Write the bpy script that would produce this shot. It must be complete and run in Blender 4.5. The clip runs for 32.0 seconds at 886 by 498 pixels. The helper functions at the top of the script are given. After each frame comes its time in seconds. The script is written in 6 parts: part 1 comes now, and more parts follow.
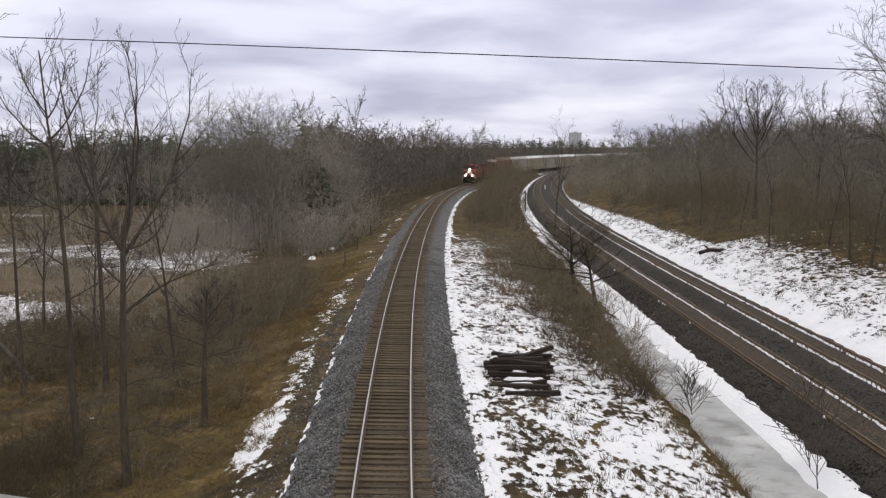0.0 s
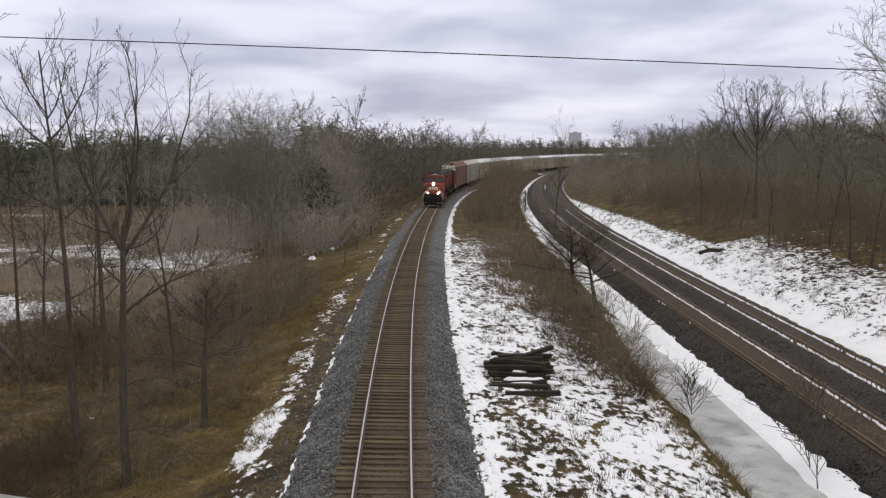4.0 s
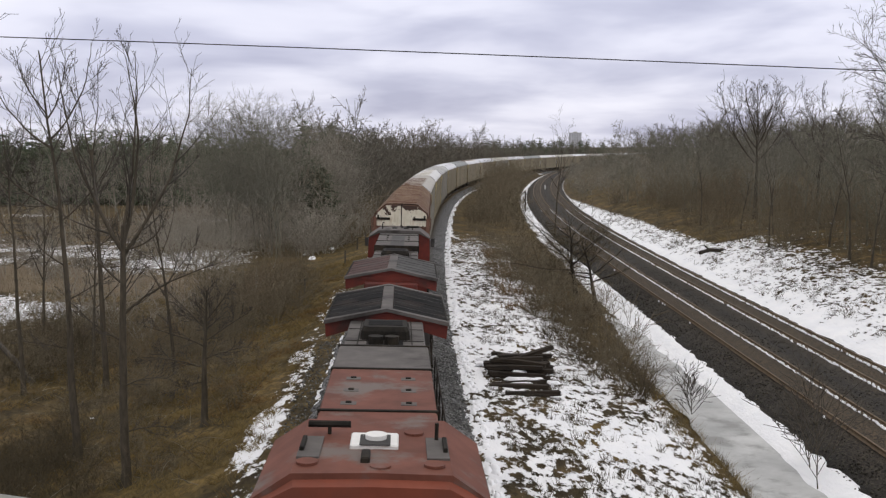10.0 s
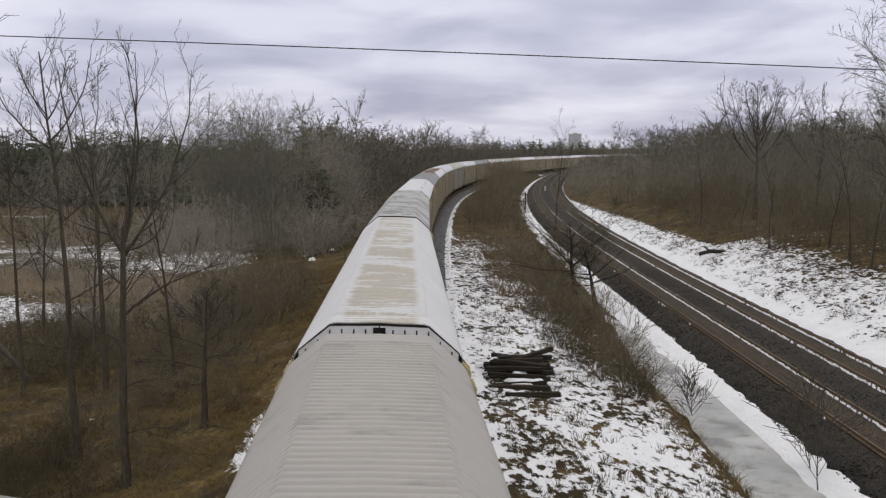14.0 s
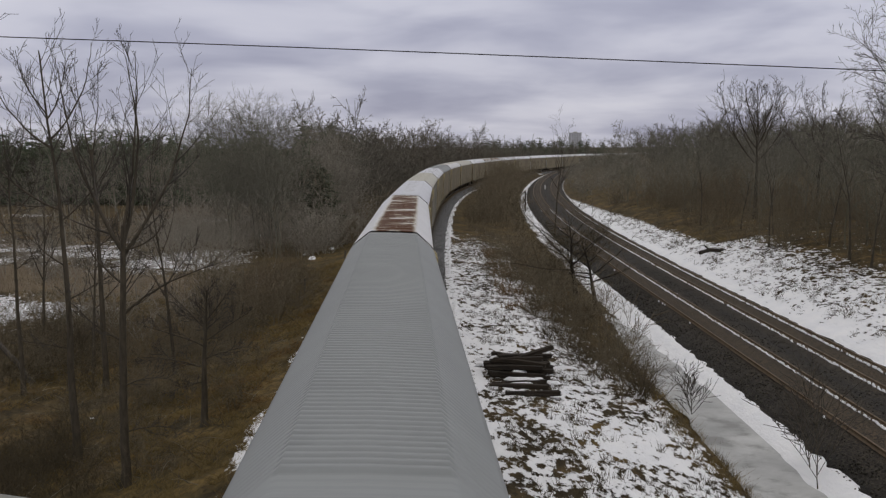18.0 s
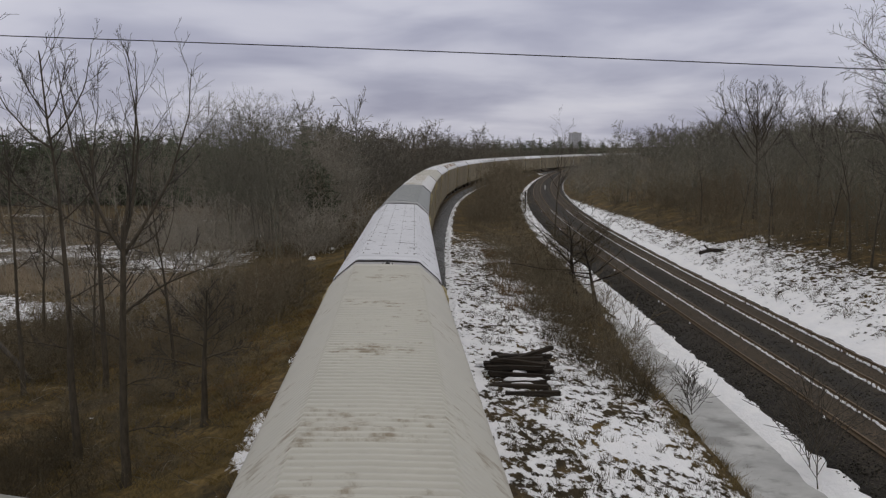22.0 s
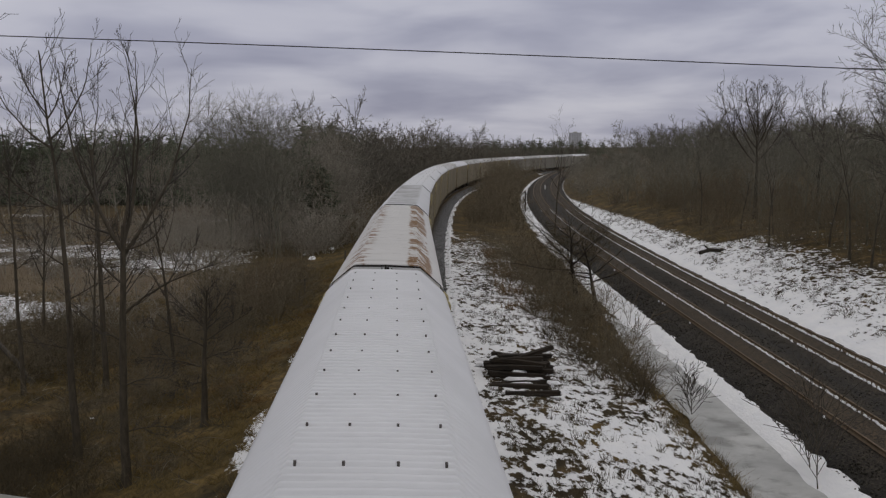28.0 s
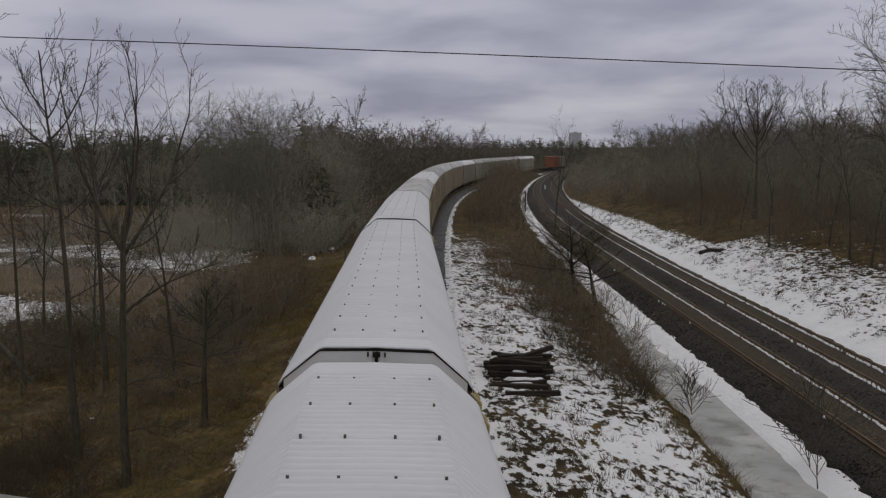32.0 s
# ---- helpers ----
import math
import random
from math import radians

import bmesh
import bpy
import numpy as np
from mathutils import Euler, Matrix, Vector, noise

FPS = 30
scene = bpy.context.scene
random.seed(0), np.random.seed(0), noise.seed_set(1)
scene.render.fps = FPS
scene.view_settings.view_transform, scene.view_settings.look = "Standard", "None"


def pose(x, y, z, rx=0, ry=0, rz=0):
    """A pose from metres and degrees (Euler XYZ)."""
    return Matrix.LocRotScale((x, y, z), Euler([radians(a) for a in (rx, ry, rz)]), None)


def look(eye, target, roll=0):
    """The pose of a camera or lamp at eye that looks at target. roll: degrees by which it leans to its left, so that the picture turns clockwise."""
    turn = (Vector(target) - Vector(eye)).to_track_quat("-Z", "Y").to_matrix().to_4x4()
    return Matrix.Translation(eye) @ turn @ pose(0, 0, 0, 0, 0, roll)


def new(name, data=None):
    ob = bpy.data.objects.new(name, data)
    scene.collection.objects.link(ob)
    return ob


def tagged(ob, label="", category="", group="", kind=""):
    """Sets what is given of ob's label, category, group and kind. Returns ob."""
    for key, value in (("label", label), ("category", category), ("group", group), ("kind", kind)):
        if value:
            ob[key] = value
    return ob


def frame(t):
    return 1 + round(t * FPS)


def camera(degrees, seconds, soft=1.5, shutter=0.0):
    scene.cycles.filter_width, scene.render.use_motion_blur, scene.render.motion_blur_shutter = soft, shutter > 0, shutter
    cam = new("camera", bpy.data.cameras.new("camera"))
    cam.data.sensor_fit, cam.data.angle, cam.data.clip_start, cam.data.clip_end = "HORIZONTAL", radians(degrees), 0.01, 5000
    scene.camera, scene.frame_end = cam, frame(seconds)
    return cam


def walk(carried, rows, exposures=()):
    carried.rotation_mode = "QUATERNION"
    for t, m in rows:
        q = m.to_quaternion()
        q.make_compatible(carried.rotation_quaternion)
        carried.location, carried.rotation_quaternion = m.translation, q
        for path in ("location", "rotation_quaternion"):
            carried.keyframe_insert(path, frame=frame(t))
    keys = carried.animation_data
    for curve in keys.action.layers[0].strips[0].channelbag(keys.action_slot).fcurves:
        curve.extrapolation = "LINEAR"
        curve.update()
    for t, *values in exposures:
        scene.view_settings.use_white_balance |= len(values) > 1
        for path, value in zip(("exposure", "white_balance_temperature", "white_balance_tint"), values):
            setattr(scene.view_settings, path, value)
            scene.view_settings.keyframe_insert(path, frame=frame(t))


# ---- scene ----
# A single-track line seen from a road bridge, a double-track line beside it, bare winter woods, one long freight train.
EYE = (0.0, 0.0, 8.78)
TILT = 90 - 5.747
cam = camera(47.56, 32.0, soft=1.25, shutter=0.0)


def eye_pose(sway=0.0):
    return pose(*EYE, TILT + sway, 0, 0) @ pose(0, 0, 0, 0, 0, -0.28)


# the bridge sways a little while the locomotives pass under it
walk(cam, [(0, eye_pose()), (11.5, eye_pose()), (13.2, eye_pose(0.07)), (14.3, eye_pose(0.07)), (16.0, eye_pose(0.03)),
           (18.0, eye_pose()), (19.5, eye_pose(0.04)), (22.0, eye_pose(0.01)), (24.0, eye_pose(0.04)), (26.5, eye_pose()), (32.0, eye_pose())],
     exposures=[(0, 0.0), (3, -0.03), (7, -0.14), (9, -0.10), (11, 0.03), (13, 0.0), (14, -0.22), (16, -0.62), (17, -0.74), (18, -0.62), (19, -0.32), (20, -0.52), (21, -0.86), (22, -0.66), (23, -0.70), (24, -0.66), (25, -0.34), (26.5, -0.70), (28, -0.88), (29, -0.88), (32, -0.97)])


# ---- light: a closed winter sky ----
def socket(nt, out, sock):
    nt.links.new(out, sock)


def node(nt, kind, **values):
    n = nt.nodes.new(kind)
    for key, value in values.items():
        if key == "operation":
            n.operation = value
        elif key == "sky_type":
            n.sky_type = value
        elif key == "sun_disc":
            n.sun_disc = value
        elif key == "sun_elevation":
            n.sun_elevation = value
        elif key == "sun_rotation":
            n.sun_rotation = value
        elif key == "data_type":
            n.data_type = value
        elif key == "blend_type":
            n.blend_type = value
        elif key == "interpolation_type":
            n.interpolation_type = value
        elif key == "attribute_name":
            n.attribute_name = value
        elif key == "use_clamp":
            n.use_clamp = value
        else:
            n.inputs[key].default_value = value
    return n


def ramp(nt, fac, stops):
    r = nt.nodes.new("ShaderNodeValToRGB")
    while len(r.color_ramp.elements) < len(stops):
        r.color_ramp.elements.new(0.5)
    for e, (p, c) in zip(r.color_ramp.elements, stops):
        e.position = p
        e.color = (*c, 1) if len(c) == 3 else c
    nt.links.new(fac, r.inputs["Fac"])
    return r.outputs["Color"]


def build_sky():
    world = bpy.data.worlds.new("overcast_sky")
    scene.world = world
    world.use_nodes = True
    nt = world.node_tree
    nt.nodes.clear()
    sky = node(nt, "ShaderNodeTexSky", sky_type="NISHITA", sun_disc=False, sun_elevation=radians(28), sun_rotation=radians(200))
    tc = nt.nodes.new("ShaderNodeTexCoord")
    sep = nt.nodes.new("ShaderNodeSeparateXYZ")
    socket(nt, tc.outputs["Generated"], sep.inputs[0])
    low = node(nt, "ShaderNodeMath", operation="MAXIMUM")
    low.inputs[1].default_value = 0.0
    socket(nt, sep.outputs["Z"], low.inputs[0])
    den = node(nt, "ShaderNodeMath", operation="ADD")
    den.inputs[1].default_value = 0.16
    socket(nt, low.outputs[0], den.inputs[0])
    xs = node(nt, "ShaderNodeMath", operation="DIVIDE")
    ys = node(nt, "ShaderNodeMath", operation="DIVIDE")
    socket(nt, sep.outputs["X"], xs.inputs[0])
    socket(nt, sep.outputs["Y"], ys.inputs[0])
    socket(nt, den.outputs[0], xs.inputs[1])
    socket(nt, den.outputs[0], ys.inputs[1])
    flat = nt.nodes.new("ShaderNodeCombineXYZ")
    socket(nt, xs.outputs[0], flat.inputs[0])
    socket(nt, ys.outputs[0], flat.inputs[1])
    big = node(nt, "ShaderNodeTexNoise", Scale=1.15, Detail=4.5, Roughness=0.48, Distortion=0.25)
    socket(nt, flat.outputs[0], big.inputs["Vector"])
    cloud = ramp(nt, big.outputs["Fac"], [(0.30, (0.52, 0.53, 0.66)), (0.44, (0.68, 0.69, 0.81)), (0.57, (0.88, 0.885, 0.98)), (0.70, (0.985, 0.985, 1.06))])
    rise = ramp(nt, sep.outputs["Z"], [(0.0, (0.95, 0.935, 0.96)), (0.10, (0.94, 0.935, 0.99)), (0.16, (0.96, 0.96, 1.01)), (0.34, (1.06, 1.03, 0.92)), (1.0, (1.22, 1.18, 1.05))])
    mul = node(nt, "ShaderNodeMix", data_type="RGBA", blend_type="MULTIPLY")
    mul.inputs["Factor"].default_value = 1.0
    socket(nt, cloud, mul.inputs[6])
    socket(nt, rise, mul.inputs[7])
    bright = node(nt, "ShaderNodeVectorMath", operation="SCALE")
    bright.inputs["Scale"].default_value = 10.3
    socket(nt, mul.outputs[2], bright.inputs[0])
    mix = node(nt, "ShaderNodeMix", data_type="RGBA")
    mix.inputs["Factor"].default_value = 0.95
    socket(nt, sky.outputs[0], mix.inputs[6])
    socket(nt, bright.outputs[0], mix.inputs[7])
    bg = node(nt, "ShaderNodeBackground", Strength=0.1)
    socket(nt, mix.outputs[2], bg.inputs["Color"])
    out = nt.nodes.new("ShaderNodeOutputWorld")
    socket(nt, bg.outputs[0], out.inputs["Surface"])


build_sky()
sun = new("sun", bpy.data.lights.new("sun", "SUN"))
sun.data.energy, sun.data.angle, sun.data.color = 0.6, radians(40), (1.0, 0.97, 0.93)
sun.matrix_world = look((0, 0, 60), (-10, 22, 15))


# ---- materials ----
def finish(nt, color, rough, metallic=0.0, height=None, bump=0.3, dist=0.02, spec=0.4):
    b = nt.nodes.new("ShaderNodeBsdfPrincipled")
    if isinstance(color, tuple):
        b.inputs["Base Color"].default_value = (*color, 1)
    else:
        socket(nt, color, b.inputs["Base Color"])
    if isinstance(rough, float):
        b.inputs["Roughness"].default_value = rough
    else:
        socket(nt, rough, b.inputs["Roughness"])
    b.inputs["Metallic"].default_value = metallic
    b.inputs["Specular IOR Level"].default_value = spec
    if height is not None:
        bp = node(nt, "ShaderNodeBump", Strength=bump, Distance=dist)
        socket(nt, height, bp.inputs["Height"])
        socket(nt, bp.outputs[0], b.inputs["Normal"])
    o = nt.nodes.new("ShaderNodeOutputMaterial")
    socket(nt, b.outputs[0], o.inputs["Surface"])
    return b


def fresh(name):
    m = bpy.data.materials.new(name)
    m.use_nodes = True
    m.node_tree.nodes.clear()
    return m, m.node_tree


def noise_tex(nt, vec, scale, detail=5.0, rough=0.6, stretch=None, dist=0.0):
    n = node(nt, "ShaderNodeTexNoise", Scale=scale, Detail=detail, Roughness=rough, Distortion=dist)
    if stretch:
        mp = nt.nodes.new("ShaderNodeMapping")
        mp.inputs["Scale"].default_value = stretch
        socket(nt, vec, mp.inputs["Vector"])
        vec = mp.outputs[0]
    socket(nt, vec, n.inputs["Vector"])
    return n.outputs["Fac"]


def blend(nt, fac, a, b, kind="MIX"):
    m = node(nt, "ShaderNodeMix", data_type="RGBA", blend_type=kind)
    if isinstance(fac, float):
        m.inputs["Factor"].default_value = fac
    else:
        socket(nt, fac, m.inputs["Factor"])
    for s, v in ((m.inputs[6], a), (m.inputs[7], b)):
        if isinstance(v, tuple):
            s.default_value = (*v, 1)
        else:
            socket(nt, v, s)
    return m.outputs[2]


def calc(nt, op, a, b=None, c=None, clamp=False):
    m = node(nt, "ShaderNodeMath", operation=op, use_clamp=clamp)
    for i, v in enumerate((a, b, c)):
        if v is None:
            continue
        if isinstance(v, (int, float)):
            m.inputs[i].default_value = v
        else:
            socket(nt, v, m.inputs[i])
    return m.outputs[0]


def step(nt, x, lo, hi):
    m = node(nt, "ShaderNodeMapRange", interpolation_type="SMOOTHSTEP")
    m.inputs["From Min"].default_value, m.inputs["From Max"].default_value = lo, hi
    socket(nt, x, m.inputs["Value"])
    return m.outputs[0]


def coords(nt):
    return nt.nodes.new("ShaderNodeTexCoord").outputs["Object"]


def plain(name, c1, c2, scale=3.0, rough=0.7, metallic=0.0, bump=0.2, dist=0.01, c3=None, big=0.3, stretch=None, vary=0.0, spec=0.4):
    """Two tones of grain, a third tone in large stains, and a little relief."""
    m, nt = fresh(name)
    v = coords(nt)
    n1 = noise_tex(nt, v, scale, stretch=stretch)
    col = ramp(nt, n1, [(0.32, c1), (0.68, c2)])
    if c3:
        n2 = noise_tex(nt, v, big, detail=6.0)
        col = blend(nt, step(nt, n2, 0.52, 0.66), col, c3)
    if vary:
        oi = nt.nodes.new("ShaderNodeObjectInfo")
        hsv = node(nt, "ShaderNodeHueSaturation")
        socket(nt, calc(nt, "MULTIPLY_ADD", oi.outputs["Random"], vary, 1 - vary / 2), hsv.inputs["Value"])
        socket(nt, col, hsv.inputs["Color"])
        col = hsv.outputs[0]
    finish(nt, col, rough, metallic, n1, bump, dist, spec)
    return m


BARK = plain("bark", (0.042, 0.035, 0.024), (0.102, 0.084, 0.060), 9.0, 0.9, bump=0.5, stretch=(1, 1, 0.25))
TWIG = plain("twig", (0.185, 0.172, 0.138), (0.305, 0.282, 0.228), 1.3, 0.9, c3=(0.215, 0.175, 0.130), big=0.15)
FINE = plain("dark_twig", (0.046, 0.040, 0.032), (0.092, 0.080, 0.066), 1.3, 0.9)
WEED = plain("dead_weed", (0.050, 0.039, 0.022), (0.105, 0.082, 0.046), 0.8, 0.95)
BRUSH = plain("brush", (0.112, 0.092, 0.060), (0.200, 0.165, 0.108), 0.8, 0.95, c3=(0.165, 0.124, 0.078), big=0.12)
WOODS = plain("woods", (0.130, 0.124, 0.096), (0.215, 0.204, 0.160), 0.4, 0.95, c3=(0.132, 0.130, 0.092), big=0.05)
DUSK = plain("dark_woods", (0.098, 0.088, 0.070), (0.172, 0.156, 0.126), 0.4, 0.95, c3=(0.140, 0.118, 0.090), big=0.05)
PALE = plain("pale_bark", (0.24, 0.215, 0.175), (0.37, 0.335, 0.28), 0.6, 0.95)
NEEDLES = plain("needles", (0.062, 0.078, 0.046), (0.120, 0.142, 0.084), 1.2, 0.95, c3=(0.058, 0.064, 0.034), big=0.1)
DRY = plain("dry_grass", (0.082, 0.058, 0.019), (0.235, 0.168, 0.062), 0.7, 0.95, c3=(0.150, 0.088, 0.030), big=0.2)
REED = plain("reed", (0.19, 0.150, 0.105), (0.34, 0.275, 0.195), 0.6, 0.95)
RUSSET = plain("russet_grass", (0.10, 0.055, 0.020), (0.19, 0.112, 0.045), 0.7, 0.95)
STEEL = plain("rail_head", (0.52, 0.50, 0.47), (0.66, 0.64, 0.60), 6.0, 0.34, 1.0)
RUSTY = plain("rusty_steel", (0.058, 0.040, 0.028), (0.105, 0.074, 0.050), 8.0, 0.8)
RAILRUST = plain("brown_rail", (0.10, 0.068, 0.038), (0.17, 0.12, 0.072), 4.0, 0.7)
TIE = plain("tie_wood", (0.050, 0.036, 0.019), (0.126, 0.092, 0.050), 7.0, 0.9, bump=0.6, stretch=(0.25, 4, 1), vary=0.7)
OLDTIE = plain("old_tie_wood", (0.010, 0.008, 0.006), (0.042, 0.030, 0.019), 6.0, 0.85, bump=0.6, stretch=(0.25, 4, 1), vary=0.4)
ICE = plain("ice", (0.34, 0.343, 0.335), (0.54, 0.542, 0.53), 0.6, 0.5, bump=0.05, c3=(0.25, 0.25, 0.238), big=0.5)
CONCRETE = plain("concrete", (0.42, 0.41, 0.39), (0.52, 0.51, 0.49), 2.0, 0.9)


def ballast_mat(name, dark, light):
    m, nt = fresh(name)
    v = coords(nt)
    vo = node(nt, "ShaderNodeTexVoronoi", Scale=14.0, Randomness=1.0)
    socket(nt, v, vo.inputs["Vector"])
    g = nt.nodes.new("ShaderNodeRGBToBW")
    socket(nt, vo.outputs["Color"], g.inputs[0])
    col = ramp(nt, g.outputs[0], [(0.2, dark), (0.8, light)])
    soil = noise_tex(nt, v, 0.6, 6.0)
    col = blend(nt, step(nt, soil, 0.5, 0.75), col, tuple(a * 0.75 for a in dark))
    # oil, rust and brake dust lie between and beside the rails
    st = node(nt, "ShaderNodeAttribute", attribute_name="stain")
    col = blend(nt, calc(nt, "MULTIPLY", st.outputs["Fac"], 0.9), col, blend(nt, g.outputs[0], tuple(a * b for a, b in zip(dark, (0.62, 0.5, 0.36))), (0.120, 0.086, 0.050)))
    crack = step(nt, vo.outputs["Distance"], 0.0, 0.5)
    finish(nt, col, 0.9, 0.0, calc(nt, "SUBTRACT", 1.0, crack), 0.9, 0.05)
    return m


def stone_mat(name, tone):
    m, nt = fresh(name)
    g = nt.nodes.new("ShaderNodeNewGeometry")
    greys = ((0.0, (0.040, 0.042, 0.041)), (0.45, (0.112, 0.114, 0.110)), (0.85, (0.195, 0.196, 0.190)), (1.0, (0.32, 0.315, 0.305)))
    col = ramp(nt, g.outputs["Random Per Island"], [(p, tuple(a * b for a, b in zip(c, tone))) for p, c in greys])
    n = noise_tex(nt, coords(nt), 30.0, 3.0)
    finish(nt, blend(nt, calc(nt, "MULTIPLY", n, 0.5), col, tuple(a * b for a, b in zip((0.08, 0.075, 0.066), tone))), 0.85, 0.0, n, 0.3, 0.01)
    return m


STONE = stone_mat("crushed_stone", (1.0, 1.0, 1.0))
DARKSTONE = stone_mat("dark_crushed_stone", (0.36, 0.32, 0.26))
BALLAST = ballast_mat("ballast", (0.016, 0.0165, 0.017), (0.235, 0.235, 0.235))
BALLAST2 = ballast_mat("dark_ballast", (0.007, 0.006, 0.0046), (0.038, 0.033, 0.026))


def ground_mat():
    """Dry grass, leaf litter and soil, under snow that lies thick or thin after the attribute snow."""
    m, nt = fresh("winter_ground")
    v = coords(nt)
    a = node(nt, "ShaderNodeAttribute", attribute_name="snow")
    straw = node(nt, "ShaderNodeAttribute", attribute_name="straw")
    fine = noise_tex(nt, v, 3.4, 6.0, 0.66, (1.0, 0.5, 1.0))
    mid = noise_tex(nt, v, 1.2, 6.0, 0.62, (1.0, 0.55, 1.0))
    wide = noise_tex(nt, v, 0.16, 4.0, 0.55)
    grass = ramp(nt, fine, [(0.3, (0.022, 0.0165, 0.006)), (0.5, (0.080, 0.060, 0.022)), (0.72, (0.185, 0.140, 0.058))])
    litter = ramp(nt, fine, [(0.3, (0.030, 0.0225, 0.012)), (0.7, (0.112, 0.084, 0.048))])
    soil = blend(nt, calc(nt, "ADD", straw.outputs["Fac"], calc(nt, "MULTIPLY_ADD", mid, 1.2, -0.6), clamp=True), litter, grass)
    soil = blend(nt, step(nt, wide, 0.45, 0.7), soil, (0.088, 0.065, 0.024))
    patch = noise_tex(nt, v, 0.45, 5.0, 0.6)
    soil = blend(nt, 1.0, soil, ramp(nt, patch, [(0.33, (0.50, 0.48, 0.46)), (0.5, (1.0, 0.97, 0.92)), (0.66, (1.75, 1.55, 1.25))]), "MULTIPLY")
    low = calc(nt, "MULTIPLY_ADD", fine, 0.56, calc(nt, "MULTIPLY_ADD", mid, 0.28, calc(nt, "MULTIPLY", wide, 0.16)))
    edge = calc(nt, "ADD", low, calc(nt, "MULTIPLY_ADD", a.outputs["Fac"], 0.44, -0.22))
    mask = step(nt, edge, 0.500, 0.526)
    snow = ramp(nt, mid, [(0.3, (0.84, 0.85, 0.88)), (0.7, (0.94, 0.94, 0.95))])
    col = blend(nt, mask, soil, snow)
    hgt = calc(nt, "MULTIPLY_ADD", mask, 0.8, calc(nt, "MULTIPLY", fine, 0.6))
    finish(nt, col, 0.9, 0.0, hgt, 0.9, 0.14, 0.2)
    return m


GROUND = ground_mat()


# ---- mesh helpers ----
def mesh_np(name, verts, faces, mats=(), smooth=False):
    """A mesh from arrays: verts (n, 3), faces (m, 3 or 4)."""
    verts, faces = np.asarray(verts, np.float32), np.asarray(faces, np.int32)
    k = faces.shape[1]
    me = bpy.data.meshes.new(name)
    me.vertices.add(len(verts))
    me.vertices.foreach_set("co", verts.ravel())
    me.loops.add(faces.size)
    me.loops.foreach_set("vertex_index", faces.ravel())
    me.polygons.add(len(faces))
    me.polygons.foreach_set("loop_start", np.arange(0, faces.size, k, dtype=np.int32))
    me.update(calc_edges=True)
    if smooth:
        me.polygons.foreach_set("use_smooth", np.ones(len(faces), bool))
    for m in mats:
        me.materials.append(m)
    return me


def bm_mesh(name, bm, mat=None):
    bmesh.ops.recalc_face_normals(bm, faces=bm.faces)
    me = bpy.data.meshes.new(name)
    bm.to_mesh(me)
    bm.free()
    if mat:
        me.materials.append(mat)
    return me


def put(name, me, parent=None, m=None, label=""):
    """Links a mesh as an object under a thing or part."""
    ob = new(name, me)
    if parent:
        ob.parent = parent
    if m is not None:
        ob.matrix_basis = m
    if label:
        ob["label"] = label
    return ob


def part(name, bm, material, parent, label="", m=None):
    return put(name, bm_mesh(name, bm, material), parent, m, label)


def box(bm, x0, x1, y0, y1, z0, z1, bevel=0.0):
    r = bmesh.ops.create_cube(bm, size=1.0, matrix=Matrix.Translation(((x0 + x1) / 2, (y0 + y1) / 2, (z0 + z1) / 2)) @ Matrix.Diagonal((x1 - x0, y1 - y0, z1 - z0, 1)))
    if bevel:
        es = list({e for v in r["verts"] for e in v.link_edges})
        bmesh.ops.bevel(bm, geom=es, offset=bevel, segments=1, affect="EDGES")
    return bm


def boxed(x0, x1, y0, y1, z0, z1, bevel=0.0):
    return box(bmesh.new(), x0, x1, y0, y1, z0, z1, bevel)


def rod(bm, a, b, r, sides=6, r2=None):
    a, b = Vector(a), Vector(b)
    d = b - a
    m = Matrix.Translation((a + b) / 2) @ d.to_track_quat("Z", "Y").to_matrix().to_4x4()
    bmesh.ops.create_cone(bm, cap_ends=True, segments=sides, radius1=r, radius2=r if r2 is None else r2, depth=d.length, matrix=m)
    return bm


def rods(points, r, sides=6):
    bm = bmesh.new()
    for a, b in zip(points[:-1], points[1:]):
        rod(bm, a, b, r, sides)
    return bm


def loft(sections, closed=True, caps=True):
    """Joins rings of equal length into a skin."""
    bm = bmesh.new()
    rings = [[bm.verts.new(p) for p in s] for s in sections]
    n = len(rings[0])
    for a, b in zip(rings[:-1], rings[1:]):
        for i in range(n if closed else n - 1):
            bm.faces.new((a[i], a[(i + 1) % n], b[(i + 1) % n], b[i]))
    if caps and closed:
        bm.faces.new(rings[0])
        bm.faces.new(rings[-1])
    return bm


# ---- the lines of the tracks ----
def line(x0, head, knots, bends, length=1500.0, ds=0.5):
    s = np.arange(0, length, ds)
    k = np.interp(s, knots, bends)
    h = head + np.concatenate([[0], np.cumsum((k[1:] + k[:-1]) / 2 * ds)])
    hm = (h[1:] + h[:-1]) / 2
    x = x0 + np.concatenate([[0], np.cumsum(np.sin(hm) * ds)])
    y = np.concatenate([[0], np.cumsum(np.cos(hm) * ds)])
    back = np.arange(-120, 0, 20.0)
    return (np.concatenate([back, s]), np.concatenate([x0 + back * math.sin(head), x]),
            np.concatenate([back * math.cos(head), y]), np.concatenate([back * 0 + head, h]))


